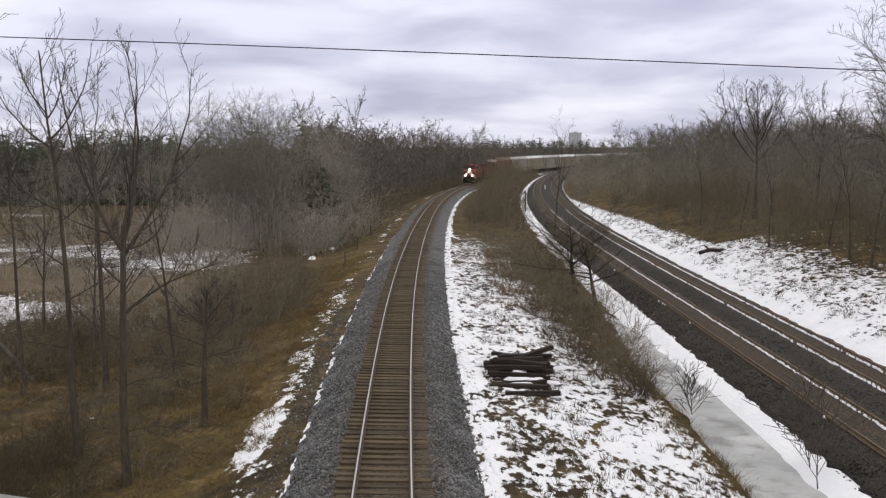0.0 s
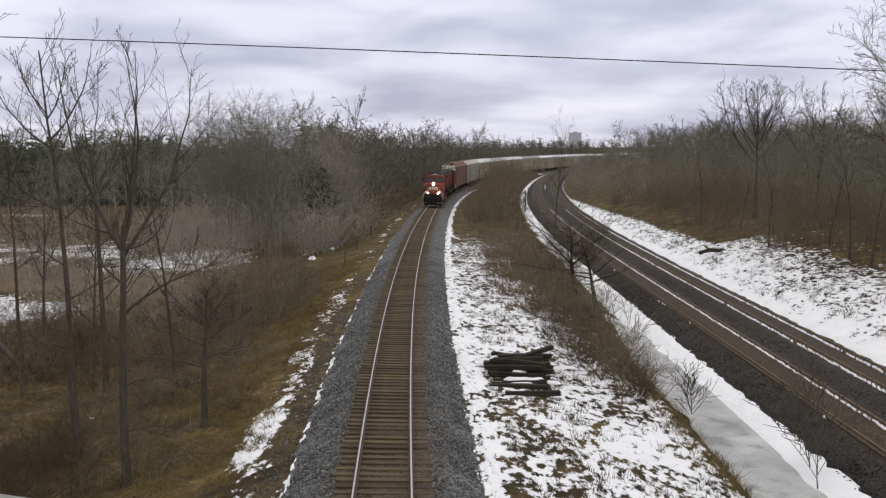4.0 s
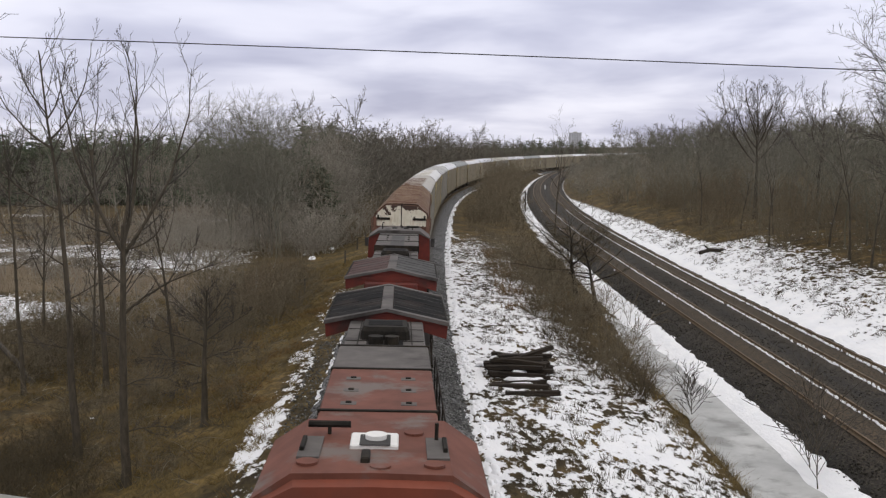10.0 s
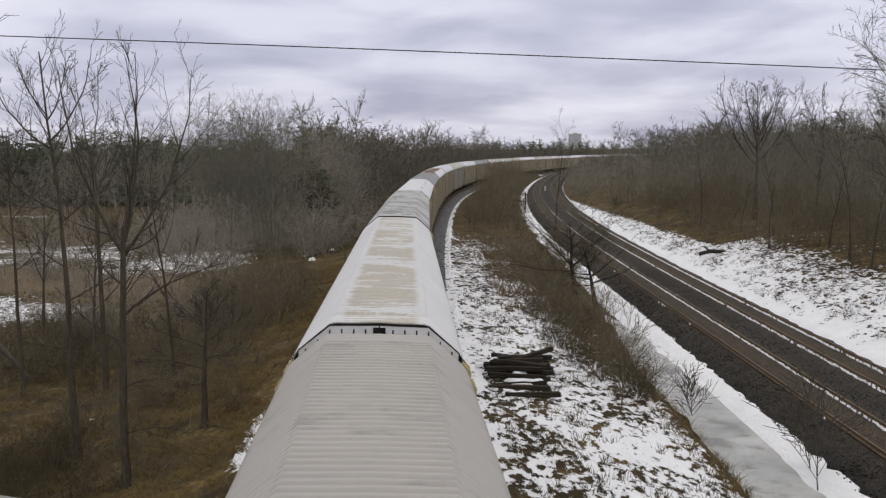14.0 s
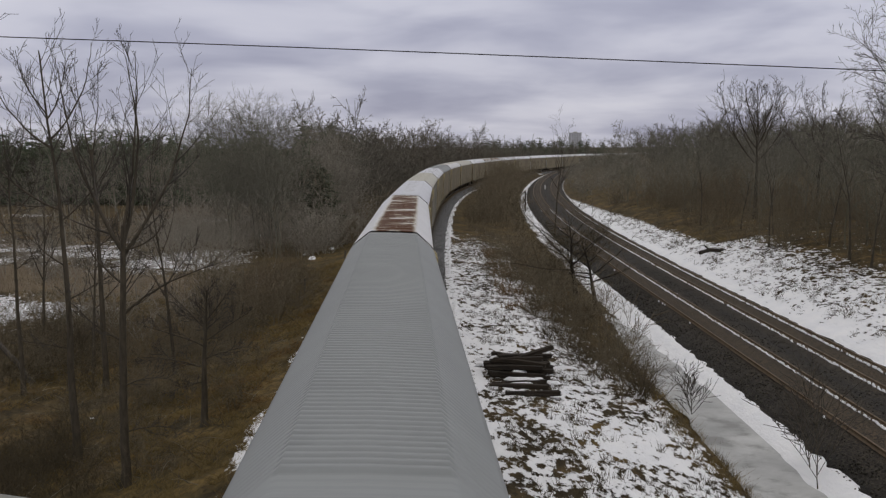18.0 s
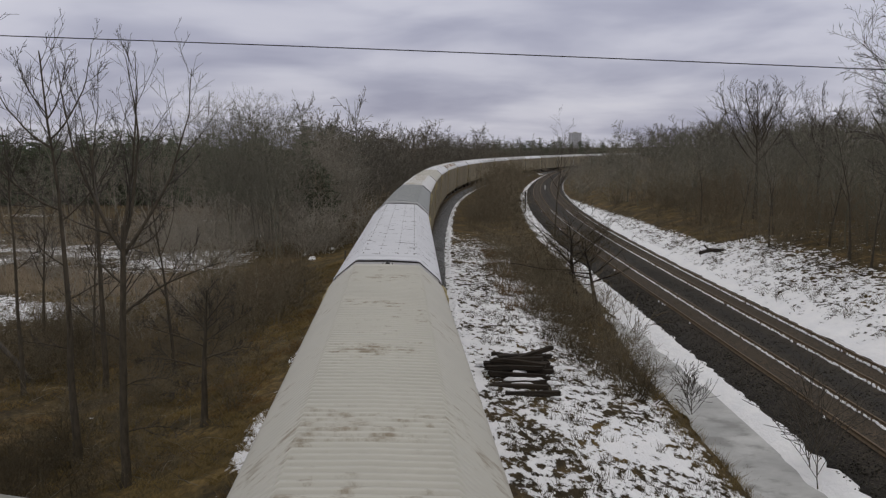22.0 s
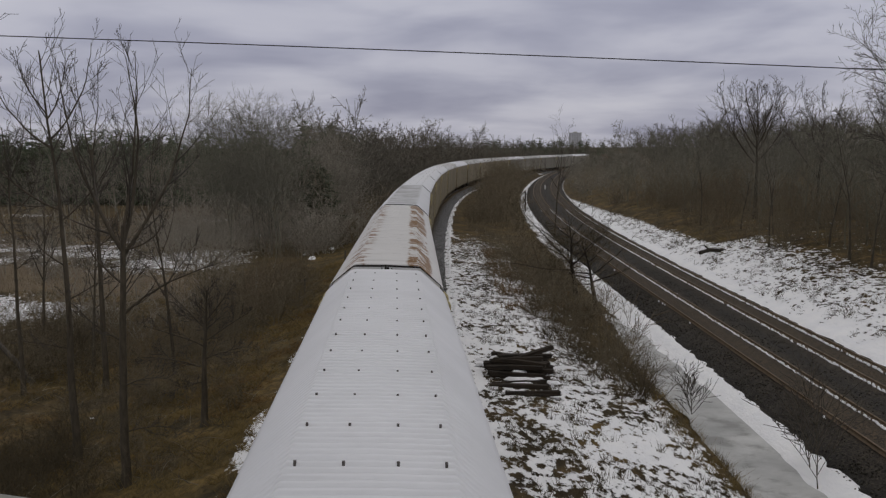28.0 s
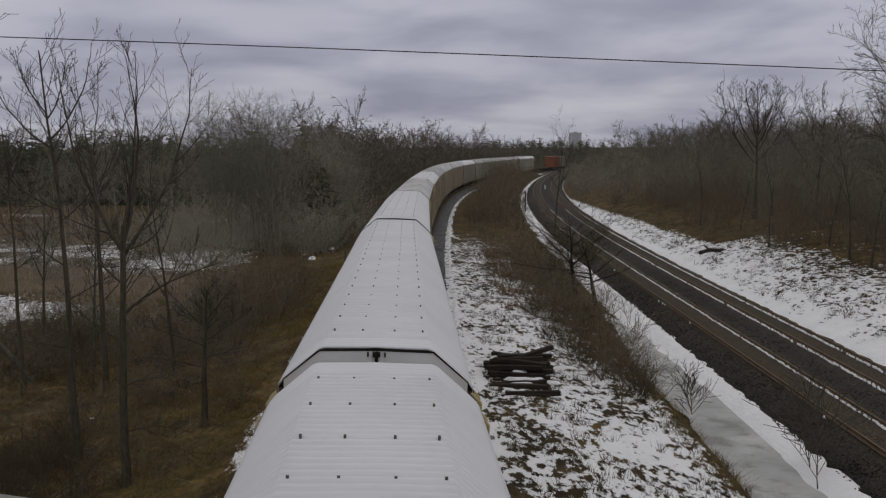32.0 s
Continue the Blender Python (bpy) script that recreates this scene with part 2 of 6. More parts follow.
NEAR = line(-0.444, -0.0534, (0, 60, 120, 180, 250, 330, 430, 600, 640), (0.00061, 0.0007, 0.00038, 0.00112, 0.00137, 0.00121, 0.00115, 0.0011, 0.0))
FAR = line(17.38, -0.0025, (0, 85, 110, 600, 640), (0, 0, 0.00076, 0.00076, 0))
CANT = 0.0329


def far_z(s):
    return np.interp(s, (0, 80, 240, 370, 600), (-1.24, -1.24, -0.6, 0.45, 1.0))


def along(way, s, off=0.0):
    x, y, h = (np.interp(s, way[0], way[i]) for i in (1, 2, 3))
    return x + off * np.cos(h), y - off * np.sin(h), h


def beside(way, x, y):
    """Distance along a line and signed distance to its right, for arrays of points."""
    pts_s = np.arange(-110, 1490, 4.0)
    px, py, ph = along(way, pts_s)
    best = np.full(x.shape, 1e18)
    bs, bu = np.zeros(x.shape), np.zeros(x.shape)
    for i in range(len(pts_s)):
        dx, dy = x - px[i], y - py[i]
        d = dx * dx + dy * dy
        k = d < best
        best = np.where(k, d, best)
        c, sn = math.cos(ph[i]), math.sin(ph[i])
        bu = np.where(k, dx * c - dy * sn, bu)
        bs = np.where(k, pts_s[i] + dx * sn + dy * c, bs)
    return bs, bu


def smooth01(a, b, x):
    t = np.clip((x - a) / (b - a), 0, 1)
    return t * t * (3 - 2 * t)


def wob(x, y, scale, seed):
    """Smooth value noise from a few sines, for arrays."""
    r = np.random.RandomState(seed)
    out = 0
    for i in range(7):
        a, f, p = r.rand() * 6.283, scale * (0.6 + 1.6 * r.rand()), r.rand() * 6.283
        out = out + np.sin((x * math.cos(a) + y * math.sin(a)) * f + p + 1.3 * np.sin((x * math.sin(a) - y * math.cos(a)) * f * 0.7 + p * 2))
    return out / 7


def ground_z(x, y):
    s1, u1 = beside(NEAR, x, y)
    s2, u2 = beside(FAR, x, y)
    zf = far_z(s2)
    left = np.interp(-u1, (0, 2.3, 4.5, 9, 14, 40, 110, 150, 220, 400), (-0.75, -0.75, -1.05, -2.35, -2.9, -2.7, -2.5, -1.6, 1.0, 7.0))
    mid = np.interp(u1, (0, 2.7, 3.2, 6, 9, 14), (-0.75, -0.75, -0.70, -1.0, -1.45, -1.8))
    z = np.where(u1 < 0, left, mid)
    bank = np.interp(u2, (-10.4, -8.0, -7.5, -5.8, -5.1, -4.25, -3.7, 3.6, 4.3, 5.2, 9.5, 14, 30, 60, 120, 300),
                     (-0.35, -0.5, -1.15, -1.25, -0.99, -0.66, -0.95, -0.90, -0.52, -0.3, 1.1, 2.0, 3.2, 4.4, 5.6, 7.0)) + zf
    w = smooth01(-9.9, -8.0, u2) * (u1 > 0)
    z = z * (1 - w) + bank * w
    rough = smooth01(2.8, 4.5, np.abs(u1)) * smooth01(4.2, 6.5, np.abs(u2 + 1.0))
    z = z + rough * (0.10 * wob(x, y, 0.9, 1) + 0.05 * wob(x, y, 2.7, 2) + 0.35 * wob(x, y, 0.11, 3) * smooth01(6, 20, np.abs(u1)))
    return z, s1, u1, s2, u2


def steps(*runs):
    out = [runs[0][0]]
    for lo, hi, d in runs:
        n = max(1, round((hi - lo) / d))
        out += list(lo + (hi - lo) * (np.arange(n) + 1) / n)
    return np.array(out)


def build_ground():
    xs = steps((-2600, -600, 250), (-600, -160, 40), (-160, -50, 5), (-50, -14, 0.9), (-14, 24, 0.34), (24, 60, 0.8), (60, 160, 3), (160, 600, 40), (600, 2600, 250))
    ys = steps((-150, 16, 12), (16, 80, 0.4), (80, 160, 0.9), (160, 480, 2.5), (480, 1000, 20), (1000, 4500, 250))
    X, Y = np.meshgrid(xs, ys)
    x, y = X.ravel(), Y.ravel()
    z, s1, u1, s2, u2 = ground_z(x, y)
    n, m = len(xs), len(ys)
    i = (np.arange(m - 1)[:, None] * n + np.arange(n - 1)[None]).ravel()
    me = mesh_np("ground", np.stack([x, y, z], 1), np.stack([i, i + 1, i + n + 1, i + n], 1), (GROUND,), True)
    # how thick the snow lies
    snow = np.full(x.shape, 0.0)
    snow = np.where((u1 > 2.5) & (u1 < 3.4), 0.62, snow)
    mid = (u1 >= 3.4) & (u2 < -3.4)
    snow = np.where(mid, np.interp(s1, (0, 70, 100, 135), (0.585, 0.60, 0.48, 0.1)) - 0.42 * smooth01(-8.4, -7.9, u2) * (u2 < -6.0) - 0.22 * smooth01(-10.9, -9.4, u2) * smooth01(40, 52, s1) * (u2 < -6), snow)
    # trodden brown patches near the foot of the ballast
    snow = snow - np.where(mid, (0.08 * smooth01(3.8, 4.4, u1) * smooth01(6.8, 5.6, u1) + 0.08 * wob(x, y, 1.3, 72)) * smooth01(46, 36, s1), 0)
    snow = np.where((u2 > -5.6) & (u2 < -3.2), 0.92, snow)
    snow = np.where((u2 > 3.2) & (u2 < 14), np.interp(u2, (3.2, 6, 10, 12.5, 14), (0.95, 0.66, 0.58, 0.45, 0.2)) - 0.02 * smooth01(80, 110, s2) - 0.34 * smooth01(175, 215, s2) * smooth01(3.6, 5.0, u2), snow)
    snow = snow - np.where((u2 > 3.8) & (u2 < 14) & (s2 > 95), 0.55 * smooth01(-0.3, 1.2, u2 - np.interp(s2, (95, 130, 200), (8.6, 7.4, 4.0))), 0)
    snow = np.where((u2 >= 14) & (s2 < 110), 0.32, snow)
    strip = (u1 < -2.2) & (u1 > -5.6)
    snow = np.where(strip, np.interp(-u1, (2.2, 2.5, 2.65, 2.9, 3.1, 3.6, 4.2, 4.9, 5.4), (0.1, 0.4, 0.64, 0.50, 0.18, 0.34, 0.52, 0.44, 0.10)) + 0.40 * wob(s1, u1 * 1.9, 0.62, 71) - 0.16 * smooth01(60, 90, s1), snow)
    # broken strips of snow on the field beyond the slope
    lie = y + 0.35 * (x + 30) + 3.0 * wob(x, y, 0.12, 41)
    field = 0.60 * np.exp(-((lie - 70) / 6.0) ** 2) * smooth01(-20, -26, x) + 0.52 * np.exp(-((lie - 106) / 19.0) ** 2) + 0.30 * np.exp(-((lie - 160) / 7.0) ** 2)
    field = field + (0.34 * wob(x, y, 0.32, 42) + 0.16 * wob(x, y, 1.1, 44)) * (field > 0.10) + 0.02
    snow = np.where(u1 <= -5.6, np.clip(field, -0.2, 0.62) * smooth01(12, 21, -u1), snow)
    straw = np.where(u1 < 0, np.interp(-u1, (3, 6, 12, 18, 24, 40), (0.55, 0.9, 0.6, 0.35, 0.5, 0.1)), 0.45)
    for key, val in (("snow", snow), ("straw", straw)):
        me.attributes.new(key, "FLOAT", "POINT").data.foreach_set("value", val.astype(np.float32))
    tagged(put("ground", me), "brown winter grass and soil under patchy snow", "ground", kind="structure")


build_ground()


def ribbon(way, s, profile, zfun=None, cant=0.0):
    """Sweeps an open profile of (offset, height) along a line."""
    x, y, h = along(way, s)
    base = zfun(s) if zfun else s * 0
    rows = []
    for off, z in profile:
        rows.append(np.stack([x + off * np.cos(h), y - off * np.sin(h), base + z - off * math.sin(cant)], 1))
    v = np.stack(rows, 1)
    n, k = v.shape[:2]
    i = (np.arange(n - 1)[:, None] * k + np.arange(k - 1)[None]).ravel()
    return v.reshape(-1, 3), np.stack([i, i + 1, i + k + 1, i + k], 1)


TRACK_S = steps((-60, 16, 4), (16, 160, 0.5), (160, 520, 2.0), (520, 700, 10))


def stained(me, row):
    me.attributes.new("stain", "FLOAT", "POINT").data.foreach_set("value", np.tile(np.array(row, np.float32), len(me.vertices) // len(row)))
    return me


def build_beds():
    v, f = ribbon(NEAR, TRACK_S, ((-3.2, -1.3), (-2.75, -0.78), (-1.75, -0.26), (-1.3, -0.215), (0, -0.235), (1.3, -0.215), (1.8, -0.26), (2.95, -0.78), (3.4, -1.3)), None, CANT * 0.5)
    r = np.random.RandomState(5)
    v[:, 2] += r.uniform(-0.025, 0.025, len(v))
    v[:, 0] += r.uniform(-0.05, 0.05, len(v))
    for col in (1, 7):
        v[col::9, 0] += 0.12 * wob(v[col::9, 1], v[col::9, 1] * 0.3 + col, 1.1, 31) + r.uniform(-0.10, 0.10, len(v) // 9)
    tagged(put("ballast_bed", stained(mesh_np("ballast_bed", v, f, (BALLAST,)), (0, 0, 0.15, 1, 1, 1, 0.15, 0, 0))), "grey crushed stone ballast under the single track", "ballast", kind="structure")
    v, f = ribbon(FAR, TRACK_S, ((-4.75, -1.3), (-4.2, -0.70), (-3.2, -0.28), (-1.98, -0.155), (0, -0.22), (1.98, -0.155), (3.3, -0.28), (4.15, -0.66), (4.7, -1.3)), far_z)
    v[:, 2] += r.uniform(-0.03, 0.03, len(v))
    v[:, 0] += r.uniform(-0.06, 0.06, len(v))
    for col in (1, 7):
        v[col::9, 0] += 0.20 * wob(v[col::9, 1], v[col::9, 1] * 0.3 + col, 1.3, 33) + r.uniform(-0.14, 0.14, len(v) // 9)
    tagged(put("ballast_bed", stained(mesh_np("ballast_bed", v, f, (BALLAST2,)), (0, 0, 0.3, 1.0, 0.0, 1.0, 0.3, 0, 0))), "dark brown-grey ballast under the double track", "ballast", kind="structure")
    s = steps((20, 66, 0.5))
    x, y, h = along(FAR, s)
    half = np.interp(s, (20, 45, 58, 66), (1.25, 1.2, 0.75, 0.1)) + 0.10 * np.sin(s * 0.9) + 0.08 * np.sin(s * 2.3)
    mid = -6.35 + 0.12 * np.sin(s * 0.35)
    v = np.concatenate([np.stack([x + o, y, far_z(s) - 1.02], 1) for o in (mid - half, mid, mid + half)])
    n = len(s)
    i = np.arange(n - 1)
    f = np.concatenate([np.stack([i + a, i + a + 1, i + b + 1, i + b], 1) for a, b in ((n, 0), (2 * n, n))])
    tagged(put("ice", mesh_np("ice", v, f, (ICE,), True)), "grey frozen water in the ditch", "ice", kind="structure")


build_beds()

RAIL_PROFILE = ((-0.075, -0.18), (-0.07, -0.165), (-0.012, -0.14), (-0.012, -0.05), (-0.036, -0.035), (-0.036, -0.003), (-0.022, 0.0), (0.022, 0.0), (0.036, -0.003), (0.036, -0.035), (0.012, -0.05), (0.012, -0.14), (0.07, -0.165), (0.075, -0.18))


def build_rails():
    def rail(way, off, zfun, cant, label, shiny):
        prof = [(off + a, b) for a, b in RAIL_PROFILE]
        v, f = ribbon(way, TRACK_S, prof, zfun, cant)
        me = mesh_np("rail", v, f, (RUSTY if shiny else RAILRUST, STEEL))
        idx = np.tile((np.arange(len(prof) - 1) == 6).astype(np.int32), len(TRACK_S) - 1)
        me.polygons.foreach_set("material_index", idx if shiny else idx * 0)
        tagged(put("rail", me), label, "rail", "rails of the tracks")
    for off in (-0.7535, 0.7535):
        rail(NEAR, off, None, CANT, "steel rail with a bright worn head on wooden ties", True)
    for c in (-1.98, 1.98):
        for off in (-0.7535, 0.7535):
            rail(FAR, c + off, far_z, 0, "rust-brown steel rail of the double track", False)


build_rails()

# ---- the train ----
RED = plain("loco_red", (0.165, 0.026, 0.011), (0.235, 0.044, 0.019), 1.7, 0.55, bump=0.05, c3=(0.115, 0.024, 0.014), big=0.9)
DUSTRED = plain("dusty_red", (0.105, 0.034, 0.020), (0.178, 0.062, 0.040), 1.6, 0.75, bump=0.08, c3=(0.150, 0.118, 0.104), big=0.9)
SOOT = plain("sooty_roof", (0.008, 0.008, 0.0085), (0.024, 0.023, 0.022), 1.6, 0.95, bump=0.1, c3=(0.036, 0.03, 0.027), big=0.7, spec=0.1)
FADED = plain("faded_red", (0.17, 0.040, 0.020), (0.245, 0.066, 0.036), 1.5, 0.65, bump=0.05, c3=(0.17, 0.05, 0.03), big=0.8)
HOODGREY = plain("dusty_hood", (0.072, 0.064, 0.059), (0.135, 0.121, 0.113), 1.4, 0.8, bump=0.08, c3=(0.040, 0.035, 0.032), big=0.6)
GREYROOF = plain("grey_hood", (0.030, 0.029, 0.028), (0.070, 0.067, 0.064), 1.8, 0.75, bump=0.08, c3=(0.034, 0.032, 0.03), big=0.6)
OLDRED = plain("grimy_red", (0.095, 0.018, 0.012), (0.17, 0.027, 0.016), 2.0, 0.6, bump=0.05, c3=(0.05, 0.022, 0.018), big=0.6)
ENDGREY = plain("grey_end_paint", (0.36, 0.36, 0.36), (0.45, 0.45, 0.45), 2.0, 0.6)
DULLRED = plain("sooty_red", (0.040, 0.016, 0.013), (0.085, 0.034, 0.027), 1.8, 0.8, bump=0.1, c3=(0.05, 0.035, 0.032), big=0.6)
BLACK = plain("black_iron", (0.009, 0.008, 0.0065), (0.026, 0.022, 0.017), 5.0, 0.8, bump=0.15, c3=(0.042, 0.033, 0.023), big=0.8, spec=0.2)
CREAM = plain("cream_paint", (0.62, 0.58, 0.46), (0.74, 0.70, 0.58), 3.0, 0.6, c3=(0.42, 0.30, 0.18), big=1.1)
ENDWHITE = plain("end_panel_paint", (0.66, 0.66, 0.66), (0.76, 0.76, 0.76), 1.2, 0.6, c3=(0.66, 0.64, 0.60), big=0.5)
WHITE = plain("white_paint", (0.70, 0.69, 0.66), (0.80, 0.79, 0.77), 3.0, 0.55)
YELLOW = plain("yellow_paint", (0.42, 0.35, 0.18), (0.52, 0.45, 0.26), 3.0, 0.6)
TREAD = plain("wheel_steel", (0.14, 0.12, 0.10), (0.25, 0.22, 0.19), 6.0, 0.5, 0.8)
TAN = plain("tan_panel", (0.225, 0.190, 0.130), (0.29, 0.248, 0.172), 1.2, 0.75, c3=(0.25, 0.205, 0.14), big=0.35, vary=0.35)
GREYTAN = plain("grey_panel", (0.215, 0.200, 0.168), (0.285, 0.264, 0.222), 1.2, 0.75, c3=(0.24, 0.21, 0.165), big=0.35, vary=0.35)
BROWN = plain("brown_panel", (0.13, 0.065, 0.045), (0.19, 0.10, 0.07), 1.5, 0.8, vary=0.3)
ORANGE = plain("orange_container", (0.21, 0.078, 0.040), (0.27, 0.105, 0.055), 1.5, 0.6)


def glow(name, color, power):
    m, nt = fresh(name)
    e = node(nt, "ShaderNodeEmission", Strength=power)
    e.inputs["Color"].default_value = (*color, 1)
    o = nt.nodes.new("ShaderNodeOutputMaterial")
    socket(nt, e.outputs[0], o.inputs["Surface"])
    return m


def chipped_mat():
    """Cream paint that flakes to rust, most of all along the upper rim."""
    m, nt = fresh("chipped_cream")
    v = coords(nt)
    sep = nt.nodes.new("ShaderNodeSeparateXYZ")
    socket(nt, v, sep.inputs[0])
    n = noise_tex(nt, v, 2.6, 6.0, 0.6)
    run = noise_tex(nt, v, 5.0, 4.0, 0.6, (3.0, 1.0, 0.35))
    rim = calc(nt, "MULTIPLY", step(nt, sep.outputs["Z"], 5.05, 5.62), 0.16)
    k = step(nt, calc(nt, "ADD", n, rim), 0.60, 0.63)
    col = ramp(nt, n, [(0.3, (0.60, 0.56, 0.44)), (0.7, (0.74, 0.70, 0.58))])
    col = blend(nt, calc(nt, "MULTIPLY", step(nt, run, 0.50, 0.70), 0.45), col, (0.36, 0.24, 0.13))
    finish(nt, blend(nt, k, col, (0.055, 0.030, 0.020)), 0.65, 0.0, n, 0.2, 0.01)
    return m


CHIPPED = chipped_mat()
LAMP = glow("lamp_lens", (1.0, 0.88, 0.70), 110.0)
MARKER = glow("marker_lens", (1.0, 0.45, 0.15), 4.0)


def glass_mat():
    m, nt = fresh("cab_glass")
    # blue-grey base colour paints in the sky that the panes reflect
    finish(nt, (0.16, 0.19, 0.205), 0.10, 0.35, spec=1.0)
    return m


GLASS = glass_mat()


def dot(bm, c, r, depth, axis="y", sides=14):
    a = Vector(c)
    d = {"y": Vector((0, depth, 0)), "z": Vector((0, 0, depth)), "x": Vector((depth, 0, 0))}[axis]
    return rod(bm, a - d / 2, a + d / 2, r, sides)


def wheel_pair(parent, y, r, name="wheelset"):
    bm = bmesh.new()
    for x in (-0.72, 0.72):
        dot(bm, (x, y, r), r, 0.13, "x", 20)
        dot(bm, (x * 0.93, y, r), r + 0.03, 0.03, "x", 20)
    rod(bm, (-0.95, y, r), (0.95, y, r), 0.08, 8)
    return part(name, bm, TREAD, parent)


def truck(thing, y, axles, r):
    bm = bmesh.new()
    reach = max(abs(a) for a in axles) + 0.35
    for x in (-1.02, 1.02):
        box(bm, x - 0.09, x + 0.09, y - reach, y + reach, r + 0.06, r + 0.30, 0.03)
        for a in axles:
            box(bm, x - 0.13, x + 0.13, y + a - 0.17, y + a + 0.17, r - 0.2, r + 0.2, 0.04)
        dot(bm, (x, y, r - 0.02), 0.14, 0.2, "z", 10)
    box(bm, -1.0, 1.0, y - 0.2, y + 0.2, r, r + 0.34, 0.03)
    t = part("truck", bm, BLACK, thing)
    for a in axles:
        wheel_pair(t, y + a, r)
    return t


def coupler(thing, y, way):
    bm = boxed(-0.10, 0.10, y - 0.45, y + 0.45, 0.78, 0.98, 0.03)
    box(bm, -0.2, 0.2, y + way * 0.25 - 0.18, y + way * 0.25 + 0.18, 0.74, 1.04, 0.05)
    rod(bm, (-0.75, y - way * 0.35, 1.02), (0.75, y - way * 0.35, 1.02), 0.02)
    return part("coupler", bm, BLACK, thing)


def section(y, pts):
    """A ring from its right half, mirrored."""
    return [(x, y, z) for x, z in pts] + [(-x, y, z) for x, z in reversed(pts) if x > 0.001]


def build_loco(label, roof_mat, hood_mat, lit, RED):
    t = tagged(new("locomotive"), label, "locomotive", "locomotives of the train")
    F = lambda d: d - 11.15
    part("frame", boxed(-1.45, 1.45, F(1.2), F(21.3), 1.02, 1.40, 0.04), BLACK, t)
    part("fuel_tank", boxed(-1.40, 1.40, F(8.2), F(13.6), 0.32, 1.02, 0.18), BLACK, t)
    for y in (F(5.0), F(17.3)):
        truck(t, y, (-1.9, 0, 1.9), 0.53)
    coupler(t, F(0.45), -1)
    coupler(t, F(21.85), 1)
    # plough pilot under the nose
    pilot = part("pilot", loft([section(F(1.3), [(0, 0.25), (1.30, 0.25), (1.48, 0.9), (1.48, 1.38), (0, 1.38)]),
                                section(F(0.85), [(0, 0.18), (1.22, 0.20), (1.42, 0.85), (1.42, 1.30), (0, 1.30)])]), BLACK, t, "sooty black snow plough pilot")
    part("step_edge", boxed(-0.80, 0.80, F(0.72), F(0.82), 0.16, 0.22, 0.01), ENDGREY, pilot, "white-edged bottom strip")
    for x in (-1, 1):
        part("step_edge", boxed(x * 1.36 - 0.14, x * 1.36 + 0.14, F(1.0), F(1.25), 0.50, 0.54), WHITE, pilot)
        part("grab_iron", rods([(x * 0.62, F(0.80), 0.72), (x * 0.75, F(0.74), 0.55), (x * 1.20, F(0.74), 0.62), (x * 1.40, F(0.82), 0.80)], 0.015), ENDGREY, pilot)
        bm = bmesh.new()
        bmesh.ops.create_cone(bm, segments=14, radius1=0.10, radius2=0.10, depth=0.05, cap_ends=True, matrix=pose(x * 1.12, F(0.86), 1.42, 90))
        part("hose_bracket", bm, BLACK, pilot)
    part("anticlimber", boxed(-1.46, 1.46, F(0.95), F(1.75), 1.36, 1.52, 0.05), BLACK, t)
    # short nose, with bevelled corners and a falling top
    nose = part("nose", loft([section(F(1.50), [(0, 1.50), (1.22, 1.50), (1.22, 3.00), (0.95, 3.26), (0, 3.42)]),
                              section(F(1.62), [(0, 1.46), (1.40, 1.46), (1.40, 3.02), (1.05, 3.34), (0, 3.50)]),
                              section(F(3.10), [(0, 1.46), (1.52, 1.46), (1.52, 3.18), (1.45, 3.60), (0, 3.68)])]), RED, t, "red bevelled nose")
    part("nose_door", boxed(-0.36, 0.36, F(1.46), F(1.51), 1.62, 2.62, 0.02), RED, nose)
    part("door_step", boxed(-0.50, 0.50, F(1.30), F(1.52), 1.52, 1.80, 0.02), BLACK, nose)
    part("kick_plate", boxed(-1.10, 1.10, F(1.44), F(1.50), 1.50, 1.92, 0.02), BLACK, nose, "sooty dark foot of the nose")
    part("bell_bracket", boxed(0.22, 0.27, F(1.44), F(1.51), 3.02, 3.40, 0.01), YELLOW, nose, "narrow yellow bracket beside the headlight")
    # plain white blocks and cream bars on the nose
    for x0, x1 in ((-0.62, -0.08), (0.08, 0.62)):
        bm = boxed(x0, x1, F(1.46), F(1.50), 2.86, 2.95)
        box(bm, x0, x1, F(1.46), F(1.50), 2.55, 2.64)
        box(bm, x0, x0 + 0.12, F(1.46), F(1.50), 2.64, 2.86)
        box(bm, x1 - 0.12, x1, F(1.46), F(1.50), 2.64, 2.86)
        part("emblem", bm, WHITE, nose, "plain white block emblem")
    for x in (-1.05, 1.05):
        part("cream_bar", boxed(x * 1.08 - 0.22, x * 1.08 + 0.22, F(1.56), F(1.60), 2.82, 2.95), CREAM, nose)
    part("sign_plate", boxed(0.98, 1.22, F(1.49), F(1.54), 2.10, 2.36), CREAM, nose)
    for z in (3.52, 3.28):
        bm = dot(bmesh.new(), (0, F(1.46), z - 0.02), 0.15, 0.16, "y")
        hd = part("headlight", bm, BLACK, t)
        part("lens", dot(bmesh.new(), (0, F(1.36), z - 0.02), 0.115, 0.02, "y"), LAMP if lit else GLASS, hd)
    for x in (-0.785, 0.785):
        hd = part("ditch_light", boxed(x - 0.15, x + 0.15, F(1.22), F(1.50), 1.89, 2.19, 0.05), RED, t)
        part("lens", dot(bmesh.new(), (x, F(1.20), 2.04), 0.095, 0.02, "y"), LAMP if lit else GLASS, hd)
    mk = part("marker_lamp", boxed(-0.06, 0.06, F(1.44), F(1.50), 2.12, 2.24), BLACK, t)
